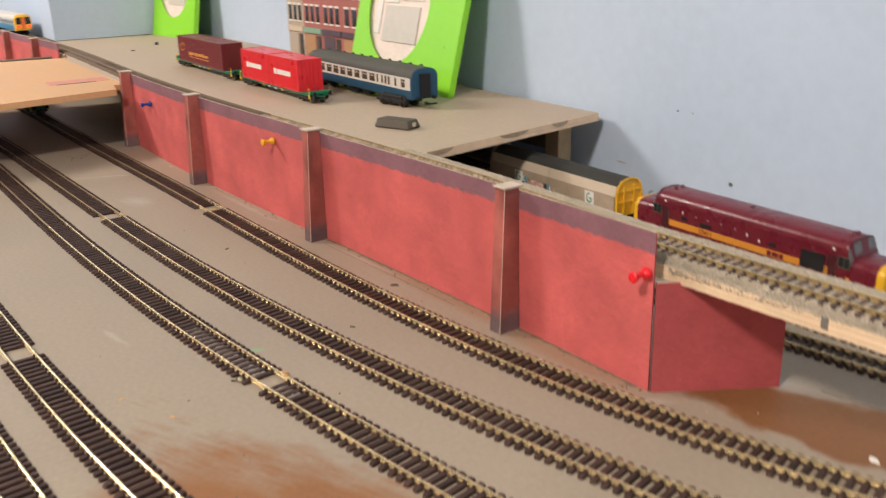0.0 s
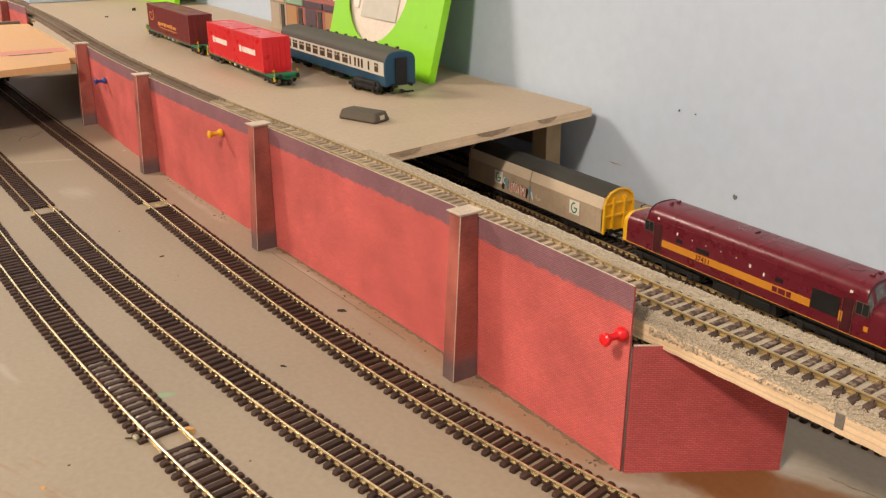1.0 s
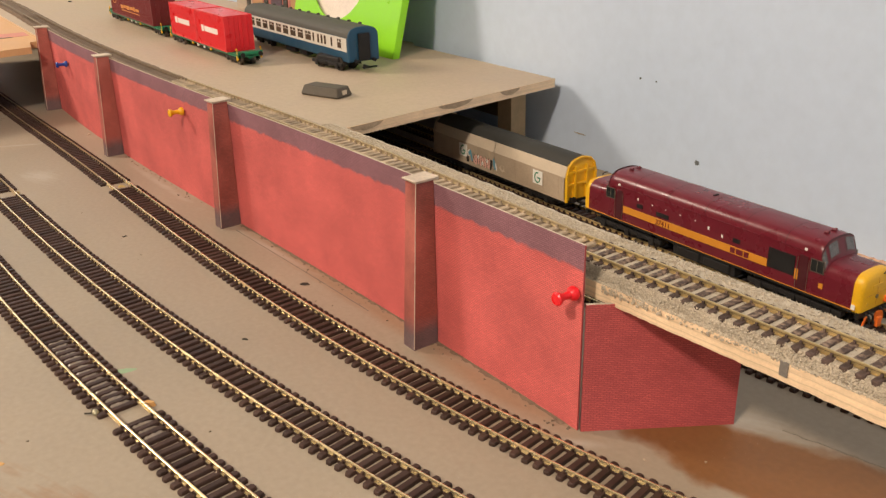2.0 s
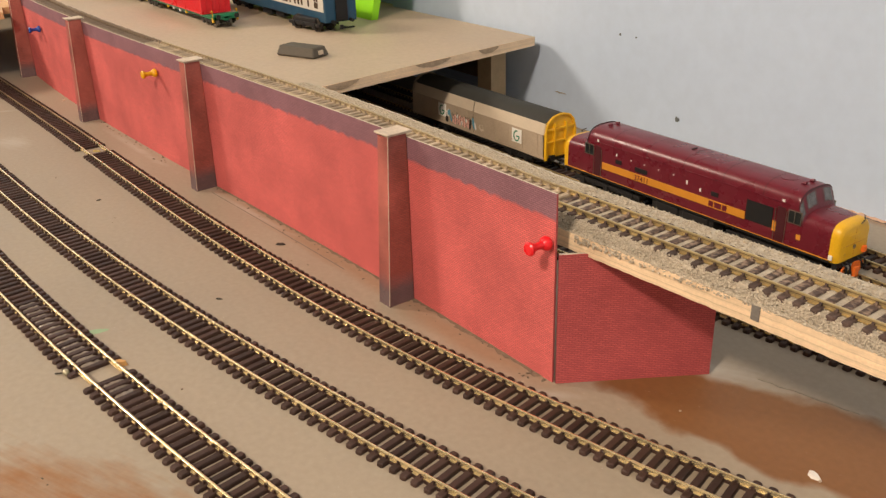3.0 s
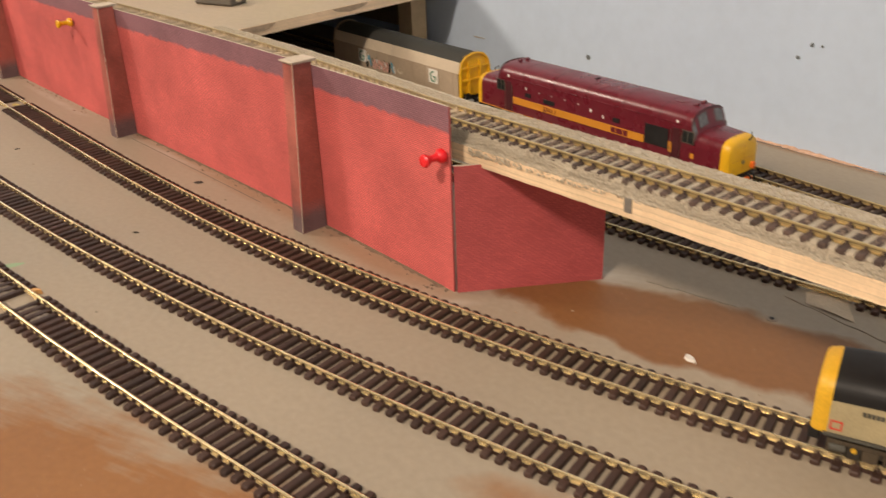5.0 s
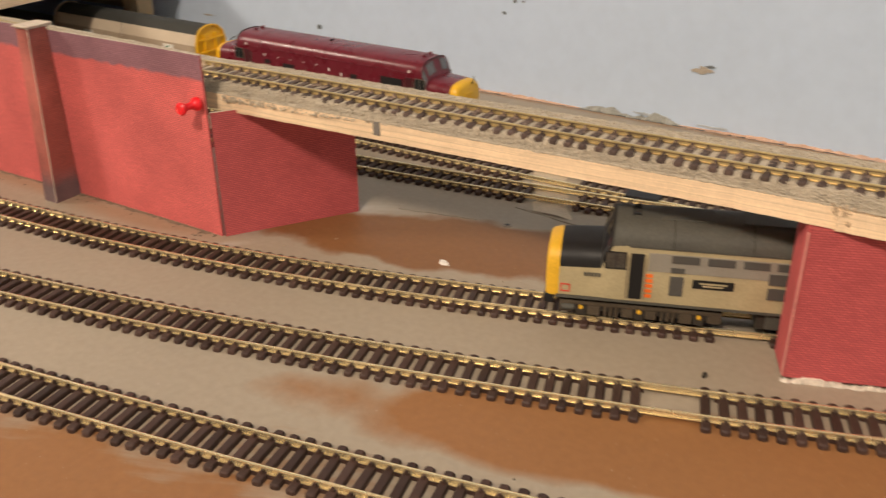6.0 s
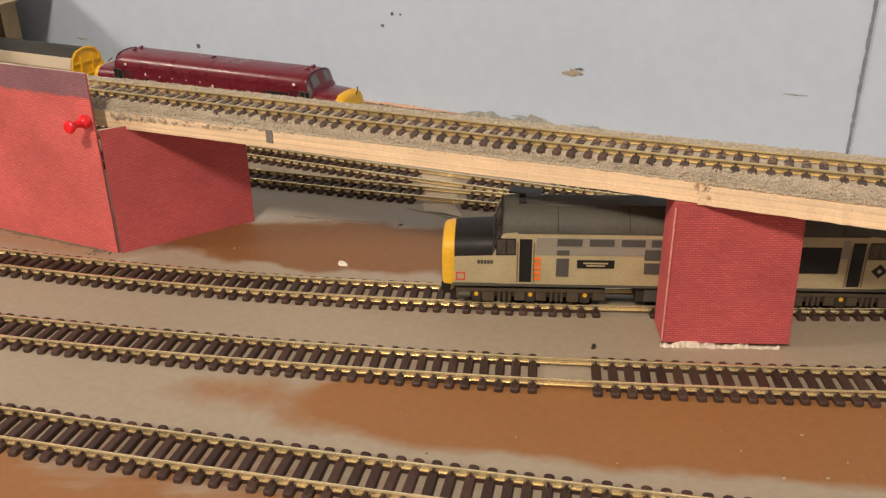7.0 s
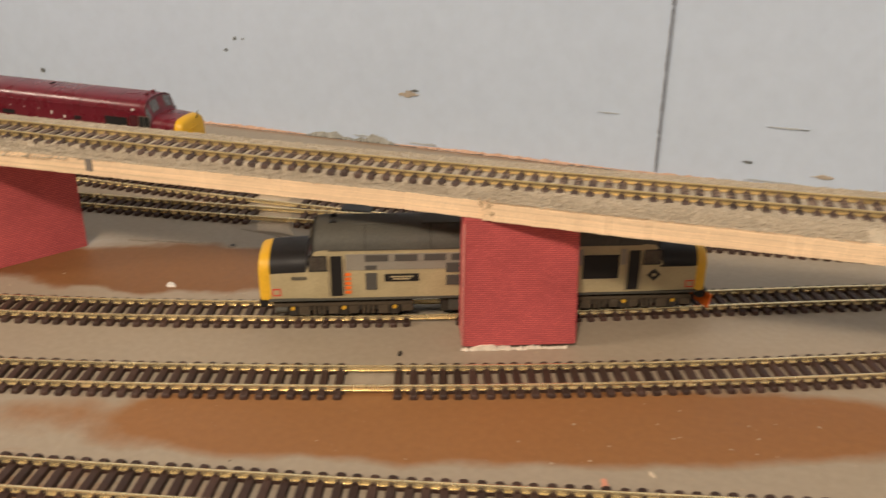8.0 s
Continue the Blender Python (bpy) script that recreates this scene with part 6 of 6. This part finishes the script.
# the numeral painted on the board
tx = bpy.data.curves.new("numeral", "FONT")
tx.body, tx.size, tx.extrude, tx.offset = "5", 0.0235, 0.0001, 0.0003
tx.materials.append(paint("faded_green_ink", (0.055, 0.075, 0.055), 0.7, vary=0.3))
five = tagged(new("painted_numeral", tx), "faded dark green numeral 5 painted on the baseboard", "painted number")
five.matrix_basis = pose(0.0315, 0.5235, 0.0003, 0, 0, 18)

# chips of plaster, screw holes and scraps on the board
def scrap(name, x, y, size, material, label, category, seed, z=0.0, flat=0.25):
    rnd = random.Random(seed)
    bm = bmesh.new()
    n = 9
    turn = rnd.uniform(0, 3)
    pts = [(size * rnd.uniform(0.55, 1.0) * math.cos(a), size * rnd.uniform(0.3, 0.55) * math.sin(a)) for a in np.linspace(0, 2 * math.pi, n + 1)[:-1]]
    lo = [bm.verts.new((px, py, 0)) for px, py in pts]
    hi = [bm.verts.new((px * 0.8, py * 0.8, size * flat * rnd.uniform(0.7, 1.2))) for px, py in pts]
    bm.faces.new(hi)
    bm.faces.new(lo[::-1])
    for i in range(n):
        bm.faces.new((lo[i], lo[(i + 1) % n], hi[(i + 1) % n], hi[i]))
    ob = tagged(part(name, bm, material), label, category)
    ob.matrix_basis = pose(x, y, z, 0, 0, math.degrees(turn))
    return ob


scrap("plaster_chip", -0.2005, 0.4195, 0.0047, WHITE, "white plaster chip lying on the brown patch", "plaster chip", 2).rotation_euler.z = -0.2
scrap("brick_scrap", 0.0705, 0.3255, 0.004, paint("pink_scrap", (0.60, 0.26, 0.17), 0.7), "small pinkish card scrap on the board", "card scrap", 5)
scrap("card_scrap", 0.088, 0.338, 0.0025, PALECREAM, "small pale card scrap on the board", "card scrap", 6)
scrap("grit", -0.588, 0.343, 0.0055, DARKGREY, "dark flake lying on the board beside the track", "grit", 7, flat=0.12)
scrap("grit", -0.532, 0.273, 0.0028, DARKGREY, "small dark speck on the board between tracks", "grit", 8, flat=0.2)
scrap("grit", -0.045, 0.392, 0.0026, DARKGREY, "small dark crumb on the board between tracks", "grit", 9, flat=0.5)
scrap("grit", -0.77, 0.262, 0.003, DARKGREY, "small dark flake on the board between tracks", "grit", 10, flat=0.15)
scrap("grit", -1.858, 0.475, 0.0065, DARKGREY, "dark flake lying on the bare deck", "grit", 21, DECK_Z, 0.25)
scrap("grit", -1.950, 0.550, 0.0085, BLACK, "small black plastic scrap on the deck beside the wagon", "plastic scrap", 22, DECK_Z, 0.6)
scrap("dirt_patch", -2.330, 0.366, 0.150, EARTH, "dark brown dirt spread over the deck beside the track", "dirt patch", 23, DECK_Z, 0.003).rotation_euler.z = 0.12
hole = thing("screw_hole", pose(-0.196, 0.481, 0.0), "countersunk screw in the painted board", "screw")
part("ring", tubes(((0, 0, 0), (0, 0, 0.0004), 0.0028, 20)), paint("plain_filler", (0.30, 0.25, 0.2), 0.8), hole)
part("screw", tubes(((0, 0, 0.0003), (0, 0, 0.0006), 0.0013, 14)), BLACK, hole)
FLUX_ORANGE = paint("orange_flux", (0.55, 0.30, 0.10), 0.6)
scrap("paint_dab", -0.537, 0.197, 0.009, paint("faded_green", (0.26, 0.37, 0.22), 0.7), "faint green dab of paint on the board", "paint dab", 12, flat=0.015)
scrap("paint_dab", -0.489, 0.1975, 0.0052, FLUX_ORANGE, "orange-brown solder flux blob beside the rail joint", "solder blob", 13, flat=0.45)
joint = thing("solder_joint", pose(-0.4965, 0.1700, 0.0), "lumpy grey solder joint with a wire end beside the rail", "solder joint")
bm = bmesh.new()
bmesh.ops.create_icosphere(bm, subdivisions=2, radius=0.0024, matrix=Matrix.Translation((0, 0, 0.0018)) @ Matrix.Diagonal((1.3, 0.8, 0.7, 1)))
part("blob", bm, paint("solder", (0.40, 0.36, 0.24), 0.45, metal=0.6), joint, smooth=True)
part("wire", tubes(((0, 0, 0.0015), (-0.004, -0.005, 0.0008), 0.0005, 6)), DARKGREY, joint)

# crumbs of grit scattered on the board and along the wall's foot
def crumbs(name, count, spread, material, label, seed, big=0.0007):
    rnd = random.Random(seed)
    bm = bmesh.new()
    for i in range(count):
        x, y = spread(rnd)
        s = rnd.uniform(0.0002, big)
        m = pose(x, y, s * 0.3, rnd.uniform(-20, 20), rnd.uniform(-20, 20), rnd.uniform(0, 360))
        vs = [bm.verts.new(m @ Vector((a * s * (1 + rnd.random()), b * s, c * s * 0.6))) for c in (-1, 1) for a, b in ((-1, -1), (1, -0.8), (0.8, 1), (-0.9, 0.7))]
        for f in ((0, 3, 2, 1), (4, 5, 6, 7), (0, 1, 5, 4), (1, 2, 6, 5), (2, 3, 7, 6), (3, 0, 4, 7)):
            bm.faces.new([vs[k] for k in f])
    return tagged(part(name, bm, material), label, "grit", kind="stuff")


def by_wall(rnd):
    x = rnd.uniform(-1.05, -0.33)
    return x, float(wall_at(x)[0][1]) - 0.001 - 0.010 * rnd.random() ** 2


def anywhere(rnd):
    return rnd.uniform(-0.9, 0.35), rnd.uniform(0.05, 0.5)


def on_brown(rnd):
    return rnd.triangular(-0.30, 0.25, 0.1), rnd.triangular(0.28, 0.46, 0.40)


crumbs("dark_grit", 100, by_wall, paint("dirt_crumb", (0.17, 0.13, 0.09), 0.9, vary=0.4), "dark dirt crumbs along the foot of the wall", 51)
crumbs("dark_crumbs", 45, anywhere, paint("brown_crumb", (0.16, 0.12, 0.085), 0.9, vary=0.4), "dark crumbs scattered over the baseboard", 52, 0.0005)
crumbs("plaster_crumbs", 75, on_brown, CREAM, "pale plaster crumbs scattered over the brown patches", 53, 0.0005)

# fine cracks and joints in the baseboard
def board_crack(a, b, width, seed):
    rnd = random.Random(seed)
    n = 14
    bm = bmesh.new()
    rows = []
    for i in range(n + 1):
        u = i / n
        x, y = a[0] + (b[0] - a[0]) * u, a[1] + (b[1] - a[1]) * u + rnd.uniform(-0.0007, 0.0007)
        w = width * (0.35 + 0.65 * rnd.random()) * (0.3 if i in (0, n) else 1)
        rows.append([bm.verts.new((x, y - w, 0.0)), bm.verts.new((x, y, 0.0004)), bm.verts.new((x, y + w, 0.0))])
    for p, q in zip(rows, rows[1:]):
        bm.faces.new((p[0], q[0], q[1], p[1]))
        bm.faces.new((p[1], q[1], q[2], p[2]))
    return tagged(part("board_crack", bm, CRACK), "fine dark ridge along a crack in the baseboard", "board crack", kind="structure")


CRACK = paint("crack_dirt", (0.245, 0.205, 0.155), 0.9, vary=0.3, big=300)
board_crack((-0.265, 0.466), (-0.215, 0.478), 0.0009, 3)
board_crack((-0.205, 0.507), (-0.130, 0.500), 0.0006, 4)

# solder and flux at the rail joints, chips and pencil marks by the far tracks
FLUX = paint("yellow_flux", (0.50, 0.38, 0.13), 0.5, vary=0.3)
for k, (x, y) in enumerate(((-0.957, 0.2855), (-0.960, 0.3060), (-0.955, 0.2085), (-0.948, 0.1890), (-0.912, 0.2985))):
    scrap("solder_blob", x, y, 0.0045, FLUX, "yellowish flux blob at a rail joint", "solder blob", 40 + k, flat=0.35)
for k, (x, y) in enumerate(((-1.165, 0.2985), (-1.140, 0.299), (-1.150, 0.324))):
    scrap("plaster_chip", x, y, 0.0045, PALECREAM, "small pale plaster chip lying on the board", "plaster chip", 60 + k, flat=0.2)
for a, b, k in (((-1.315, 0.222), (-1.29, 0.235), 0), ((-1.295, 0.228), (-1.275, 0.222), 1), ((-1.30, 0.240), (-1.312, 0.256), 2), ((-1.285, 0.236), (-1.30, 0.250), 3)):
    board_crack(a, b, 0.0010, 70 + k)

# dirt gathered along the foot of the wall, and a pencil line beside it
for name, x0, x1, near, far, colour, label in (("foot_dirt", -0.735, -0.335, 0.0, 0.0042, (0.185, 0.135, 0.090), "brown dirt gathered along the foot of the wall"), ("pencil_line", -0.725, -0.52, 0.0105, 0.0112, (0.17, 0.145, 0.12), "faint pencil line beside the foot of the wall")):
    rnd = random.Random(19)
    bm = bmesh.new()
    rows = []
    for x in np.arange(x0, x1, 0.003):
        (wx, wy), _ = wall_at(x)
        rows.append([bm.verts.new((wx, wy - near, 0.0003)), bm.verts.new((wx, wy - near - (far - near) * (rnd.uniform(0.25, 1.0) if near == 0 else 1.0), 0.0003))])
    for p, q in zip(rows, rows[1:]):
        bm.faces.new((p[0], p[1], q[1], q[0]))
    tagged(part(name, bm, mat(name, colour, 0.9, grain=700, vary=0.4, big=150)), label, "dirt" if near == 0 else "pencil line", kind="structure")
for k, (x, y) in enumerate(((-0.478, 0.118), (-0.52, 0.098))):
    scrap("paint_dab", x, y, 0.0030, FLUX_ORANGE, "small orange-brown spot on the board", "paint dab", 90 + k, flat=0.12)

# dark stains on the sawn edge of the deck
rnd = random.Random(77)
for u0, u1 in ((0.03, 0.16), (0.40, 0.56), (0.70, 0.80)):
    bm = bmesh.new()
    a, b = Vector((-0.681, 0.430)), Vector((-0.727, 0.703))
    rows = []
    for i in range(15):
        p = a + (b - a) * (u0 + (u1 - u0) * i / 14)
        top, low = DECK_Z - 0.0004, DECK_Z - 0.0010 - (0.0042 + 0.0008 * rnd.random()) * math.sin(math.pi * i / 14) ** 0.7
        rows.append([bm.verts.new((p.x - 0.001, p.y, low)), bm.verts.new((p.x + 0.0006, p.y, low)), bm.verts.new((p.x + 0.0006, p.y, top)), bm.verts.new((p.x - 0.001, p.y, top))])
    for p, q in zip(rows, rows[1:]):
        for j in range(4):
            bm.faces.new((p[j], q[j], q[(j + 1) % 4], p[(j + 1) % 4]))
    bm.faces.new(rows[0])
    bm.faces.new(rows[-1][::-1])
    part("edge_stain", bm, paint("edge_grime", (0.40, 0.29, 0.19), 0.8, vary=0.4, big=150), deck, "dark stain on the sawn edge")

# black wire clip and marks on the viaduct's edge
def upper_at(x):
    i = int(np.argmin(abs(upper_line[:, 0] - x)))
    p, n = upper_line[i], upper_side[i]
    along = np.array((n[1], -n[0]))
    return p + along * (x - p[0]) / along[0], n


p, nrm = upper_at(-0.2265)
clip = bmesh.new()
q = p - nrm * (ply_front(-0.2265) - 0.0001)
box(clip, -0.0021, 0.0021, -0.0005, 0.0005, PLY_Z0 + 0.0025, PLY_Z1 + 0.0003, 0.0003, pose(q[0], q[1], 0, 0, 0, 1))
part("edge_stain", clip, paint("grey_smear", (0.17, 0.15, 0.13), 0.8, vary=0.3), ramp, "dark grey painted smear on the sawn edge")
bm = bmesh.new()
rnd = random.Random(31)
for i in range(60):
    x = -0.33 + 0.58 * rnd.random()
    p, nrm = upper_at(x)
    q = p - nrm * (ply_front(x) - 0.0008 * rnd.random())
    s = rnd.uniform(0.00015, 0.00045)
    box(bm, -s * 4, s * 4, -s, s, -s * 0.5, s * 0.7, 0, pose(q[0], q[1], PLY_Z1 + rnd.uniform(-0.0005, 0.0003), rnd.uniform(-30, 30), rnd.uniform(-20, 20), rnd.uniform(-40, 40)))
part("splintered_edge", bm, PALECREAM, ramp, "pale ragged splinters along the edge")["kind"] = "stuff"
# rough filler and splinters where the two planks meet
bm = bmesh.new()
for i in range(20):
    x = -0.0082 + rnd.uniform(-0.0042, 0.0042)
    p, nrm = upper_at(x)
    q = p - nrm * (ply_front(x) + rnd.uniform(-0.0002, 0.0007))
    s = rnd.uniform(0.0003, 0.0008)
    box(bm, -s, s, -s * 0.7, s * 0.7, -s * 1.5, s * 1.5, s * 0.2, pose(q[0], q[1], rnd.uniform(PLY_Z0 + 0.001, PLY_Z1 + 0.0012), rnd.uniform(-40, 40), rnd.uniform(-50, 50), rnd.uniform(-60, 60)))
part("joint_filler", bm, paint("rough_filler", (0.50, 0.37, 0.24), 0.9, vary=0.5, big=900), ramp, "rough brown filler in the plank joint")["kind"] = "stuff"
# loose ballast stones along the shoulders
bm = bmesh.new()
cell = [Vector(c) for c in ((-1, -1, -0.6), (1, -0.8, -0.7), (0.9, 1, -0.5), (-0.8, 0.9, -0.7), (-0.7, -0.6, 0.7), (0.6, -0.7, 0.6), (0.8, 0.6, 0.8), (-0.6, 0.7, 0.6))]
for i in range(27000):
    x = -0.80 + 1.12 * rnd.random() ** 0.85 if i < 19000 else rnd.uniform(-0.355, 0.16)
    p, nrm = upper_at(x)
    o = rnd.choice((-1, 1)) * rnd.triangular(0.003, 0.0265, 0.021)
    if i >= 19000:
        o = -rnd.uniform(0.0140, ply_front(x))
    elif o < -0.015:
        o = -min(-o, ply_front(x) - 0.0012 * rnd.random())
    if x < -0.36:
        o = 0.0160 + (0.0135 if x > -0.685 else 0.002) * rnd.random()
    elif o > 0.008:
        o += 0.0045 * rnd.random()
    q = p + nrm * o
    s = rnd.uniform(0.00022, 0.00050)
    m = pose(q[0], q[1], (np.interp(o, (-ply_front(x) + 0.0014, -ply_front(x) + 0.0062, 0.0262, 0.0310), (0.0823, 0.0869, 0.0869, 0.0823)) if x > -0.36 else 0.0856 + float(rise(x)) if o < 0.0265 or x < -0.69 else 0.0829) + s * 0.4, rnd.uniform(0, 360), rnd.uniform(0, 360), rnd.uniform(0, 360))
    vs = [bm.verts.new(m @ (c * s)) for c in cell]
    for f in ((0, 3, 2, 1), (4, 5, 6, 7), (0, 1, 5, 4), (1, 2, 6, 5), (2, 3, 7, 6), (3, 0, 4, 7)):
        bm.faces.new([vs[k] for k in f])
# grit spilling over the board's edge beside the wall's end
for i in range(350):
    u = rnd.random()
    x = -0.329 + 0.12 * u ** 1.3
    p, nrm = upper_at(x)
    drop = rnd.random() ** 1.5 * (0.0045 - 0.03 * (x + 0.329))
    q = p - nrm * (ply_front(x) - 0.0018 + 0.0026 * min(1, drop / 0.002))
    s = rnd.uniform(0.0003, 0.0007)
    m = pose(q[0], q[1], 0.0828 - drop, rnd.uniform(0, 360), rnd.uniform(0, 360), rnd.uniform(0, 360))
    vs = [bm.verts.new(m @ (c * s)) for c in cell]
    for f in ((0, 3, 2, 1), (4, 5, 6, 7), (0, 1, 5, 4), (1, 2, 6, 5), (2, 3, 7, 6), (3, 0, 4, 7)):
        bm.faces.new([vs[k] for k in f])
part("loose_ballast", bm, mat("ballast_stone", (0.46, 0.39, 0.295), 0.9, grain=2500, vary=0.45, big=900), ramp)["kind"] = "stuff"

# marks on the room wall
seam = bmesh.new()
rnd = random.Random(14)
for i in range(160):
    z = 0.002 + i * 0.0035
    w = 0.0009 + 0.0005 * rnd.random()
    box(seam, 0.0465 - w + 0.0003 * rnd.uniform(-1, 1), 0.0465 + w, wall_y(0.044) - 0.0012, wall_y(0.044) + 0.002, z, z + 0.0035)
tagged(part("wall_seam", seam, paint("dark_seam", (0.19, 0.21, 0.25), 0.8, vary=0.5, big=400)), "dark ragged vertical seam line on the wall", "wall seam", kind="structure")


def wall_mark(x, z, w, h, material, label, seed, name="wall_mark"):
    rnd = random.Random(seed)
    bm = bmesh.new()
    n = 22
    pts = [(w * rnd.uniform(0.45, 1) * math.cos(a), h * rnd.uniform(0.3, 1.1) * math.sin(a)) for a in np.linspace(0, 2 * math.pi, n + 1)[:-1]]
    y = wall_y(x)
    lo = [bm.verts.new((x + px, y + 0.001, z + pz)) for px, pz in pts]
    hi = [bm.verts.new((x + px * 0.8, y - 0.0009, z + pz * 0.8)) for px, pz in pts]
    bm.faces.new(hi)
    for i in range(n):
        bm.faces.new((lo[i], lo[(i + 1) % n], hi[(i + 1) % n], hi[i]))
    tagged(part(name, bm, material), label, "wall mark", kind="structure")


FAINT = paint("faint_scuff", (0.39, 0.42, 0.44), 0.8, vary=0.4)
SPECK = paint("grey_speck", (0.13, 0.14, 0.14), 0.8)
CHIPPED = paint("chipped_plaster", (0.40, 0.34, 0.27), 0.9, vary=0.3)
for x, z, w, h, k in ((-0.545, 0.035, 0.0036, 0.0036, SPECK), (-0.327, 0.081, 0.0022, 0.0022, SPECK), (-0.319, 0.081, 0.0014, 0.0012, SPECK), (-0.337, 0.070, 0.0022, 0.0018, SPECK), (-0.164, 0.0455, 0.0125, 0.0035, CHIPPED),
                      (-0.158, 0.049, 0.005, 0.0014, SPECK), (-0.20, 0.0045, 0.022, 0.0016, FAINT), (-0.15, 0.003, 0.018, 0.0014, FAINT), (0.17, 0.012, 0.011, 0.0025, CHIPPED), (0.115, 0.018, 0.006, 0.0016, SPECK),
                      (0.135, 0.004, 0.035, 0.0014, FAINT), (0.14, 0.047, 0.02, 0.0010, FAINT), (0.006, 0.046, 0.014, 0.0007, FAINT), (-0.62, 0.10, 0.0015, 0.0015, SPECK), (-0.60, 0.10, 0.001, 0.001, SPECK), (-0.70, 0.03, 0.012, 0.0012, CHIPPED)):
    wall_mark(x, z, w, h, k, "small dark mark on the painted wall" if k is not CHIPPED else "chipped patch of bare plaster in the paint", int(abs(x) * 1e4))

# ragged torn edge along the foot of the room wall
def torn_foot(x0, x1, high, material, seed, label):
    rnd = random.Random(seed)
    bm = bmesh.new()
    n = max(8, int((x1 - x0) / 0.0035))
    y, rows = wall_y(x0), []
    for i in range(n + 1):
        x = x0 + (x1 - x0) * i / n
        h = high * (0.25 + 0.75 * rnd.random()) * min(1, 3 * i / n, 3 * (n - i) / n) + 0.0004
        out = 0.0012 + 0.003 * rnd.random()
        rows.append([bm.verts.new((x, y - out, 0.0002)), bm.verts.new((x, y - 0.0010, h)), bm.verts.new((x, y + 0.001, h * 0.9))])
    for p, q in zip(rows, rows[1:]):
        for k in (0, 1):
            bm.faces.new((p[k], q[k], q[k + 1], p[k + 1]))
    return tagged(part("torn_edge", bm, material), label, "plaster edge", kind="structure")


GREYTORN = paint("grey_torn_paper", (0.30, 0.30, 0.27), 0.9, vary=0.35, big=300)
PINKTORN = paint("bare_pink_plaster", (0.56, 0.36, 0.26), 0.9, vary=0.3, big=250)
for x0, x1, high, material, seed in ((-0.40, -0.262, 0.0022, PINKTORN, 1), (-0.262, -0.214, 0.0060, GREYTORN, 2), (-0.216, -0.176, 0.0070, GREYTORN, 3), (-0.178, 0.02, 0.0022, PINKTORN, 4), (0.02, 0.14, 0.0020, PINKTORN, 5), (0.140, 0.200, 0.0045, GREYTORN, 6)):
    torn_foot(x0, x1, high, material, seed, "torn grey paper edge at the wall's foot" if material is GREYTORN else "bare pinkish plaster edge at the wall's foot")

# dried glue, shiny between the sleepers beside the joint
GLUE = mat("dried_glue", (0.21, 0.17, 0.135), 0.2, grain=700, vary=0.3, big=200, bump=0.0006, spec=0.8)
glued = next(ob for ob in bpy.data.objects if ob.parent is None and ob.name.startswith("track") and "sleeper gap" in ob["label"])
rnd = random.Random(77)
for g0, g1 in ((-0.60, -0.493), (-0.473, -0.45)):
    line = curve_points(T3, 5, 0.0012, g0, g1)
    t, n = sides(line)
    bm = bmesh.new()
    rows = [[bm.verts.new((*(p + m * o), 0.0002 if k in (0, 6) else 0.0010 + 0.0010 * rnd.random())) for k, o in enumerate(np.linspace(-0.0064, 0.0064, 7))] for p, m in zip(line, n)]
    for a, b in zip(rows, rows[1:]):
        for k in range(6):
            bm.faces.new((a[k], a[k + 1], b[k + 1], b[k]))
    part("dried_glue", bm, GLUE, glued, "shiny dried glue between the sleepers", smooth=True)
lay_sleepers()
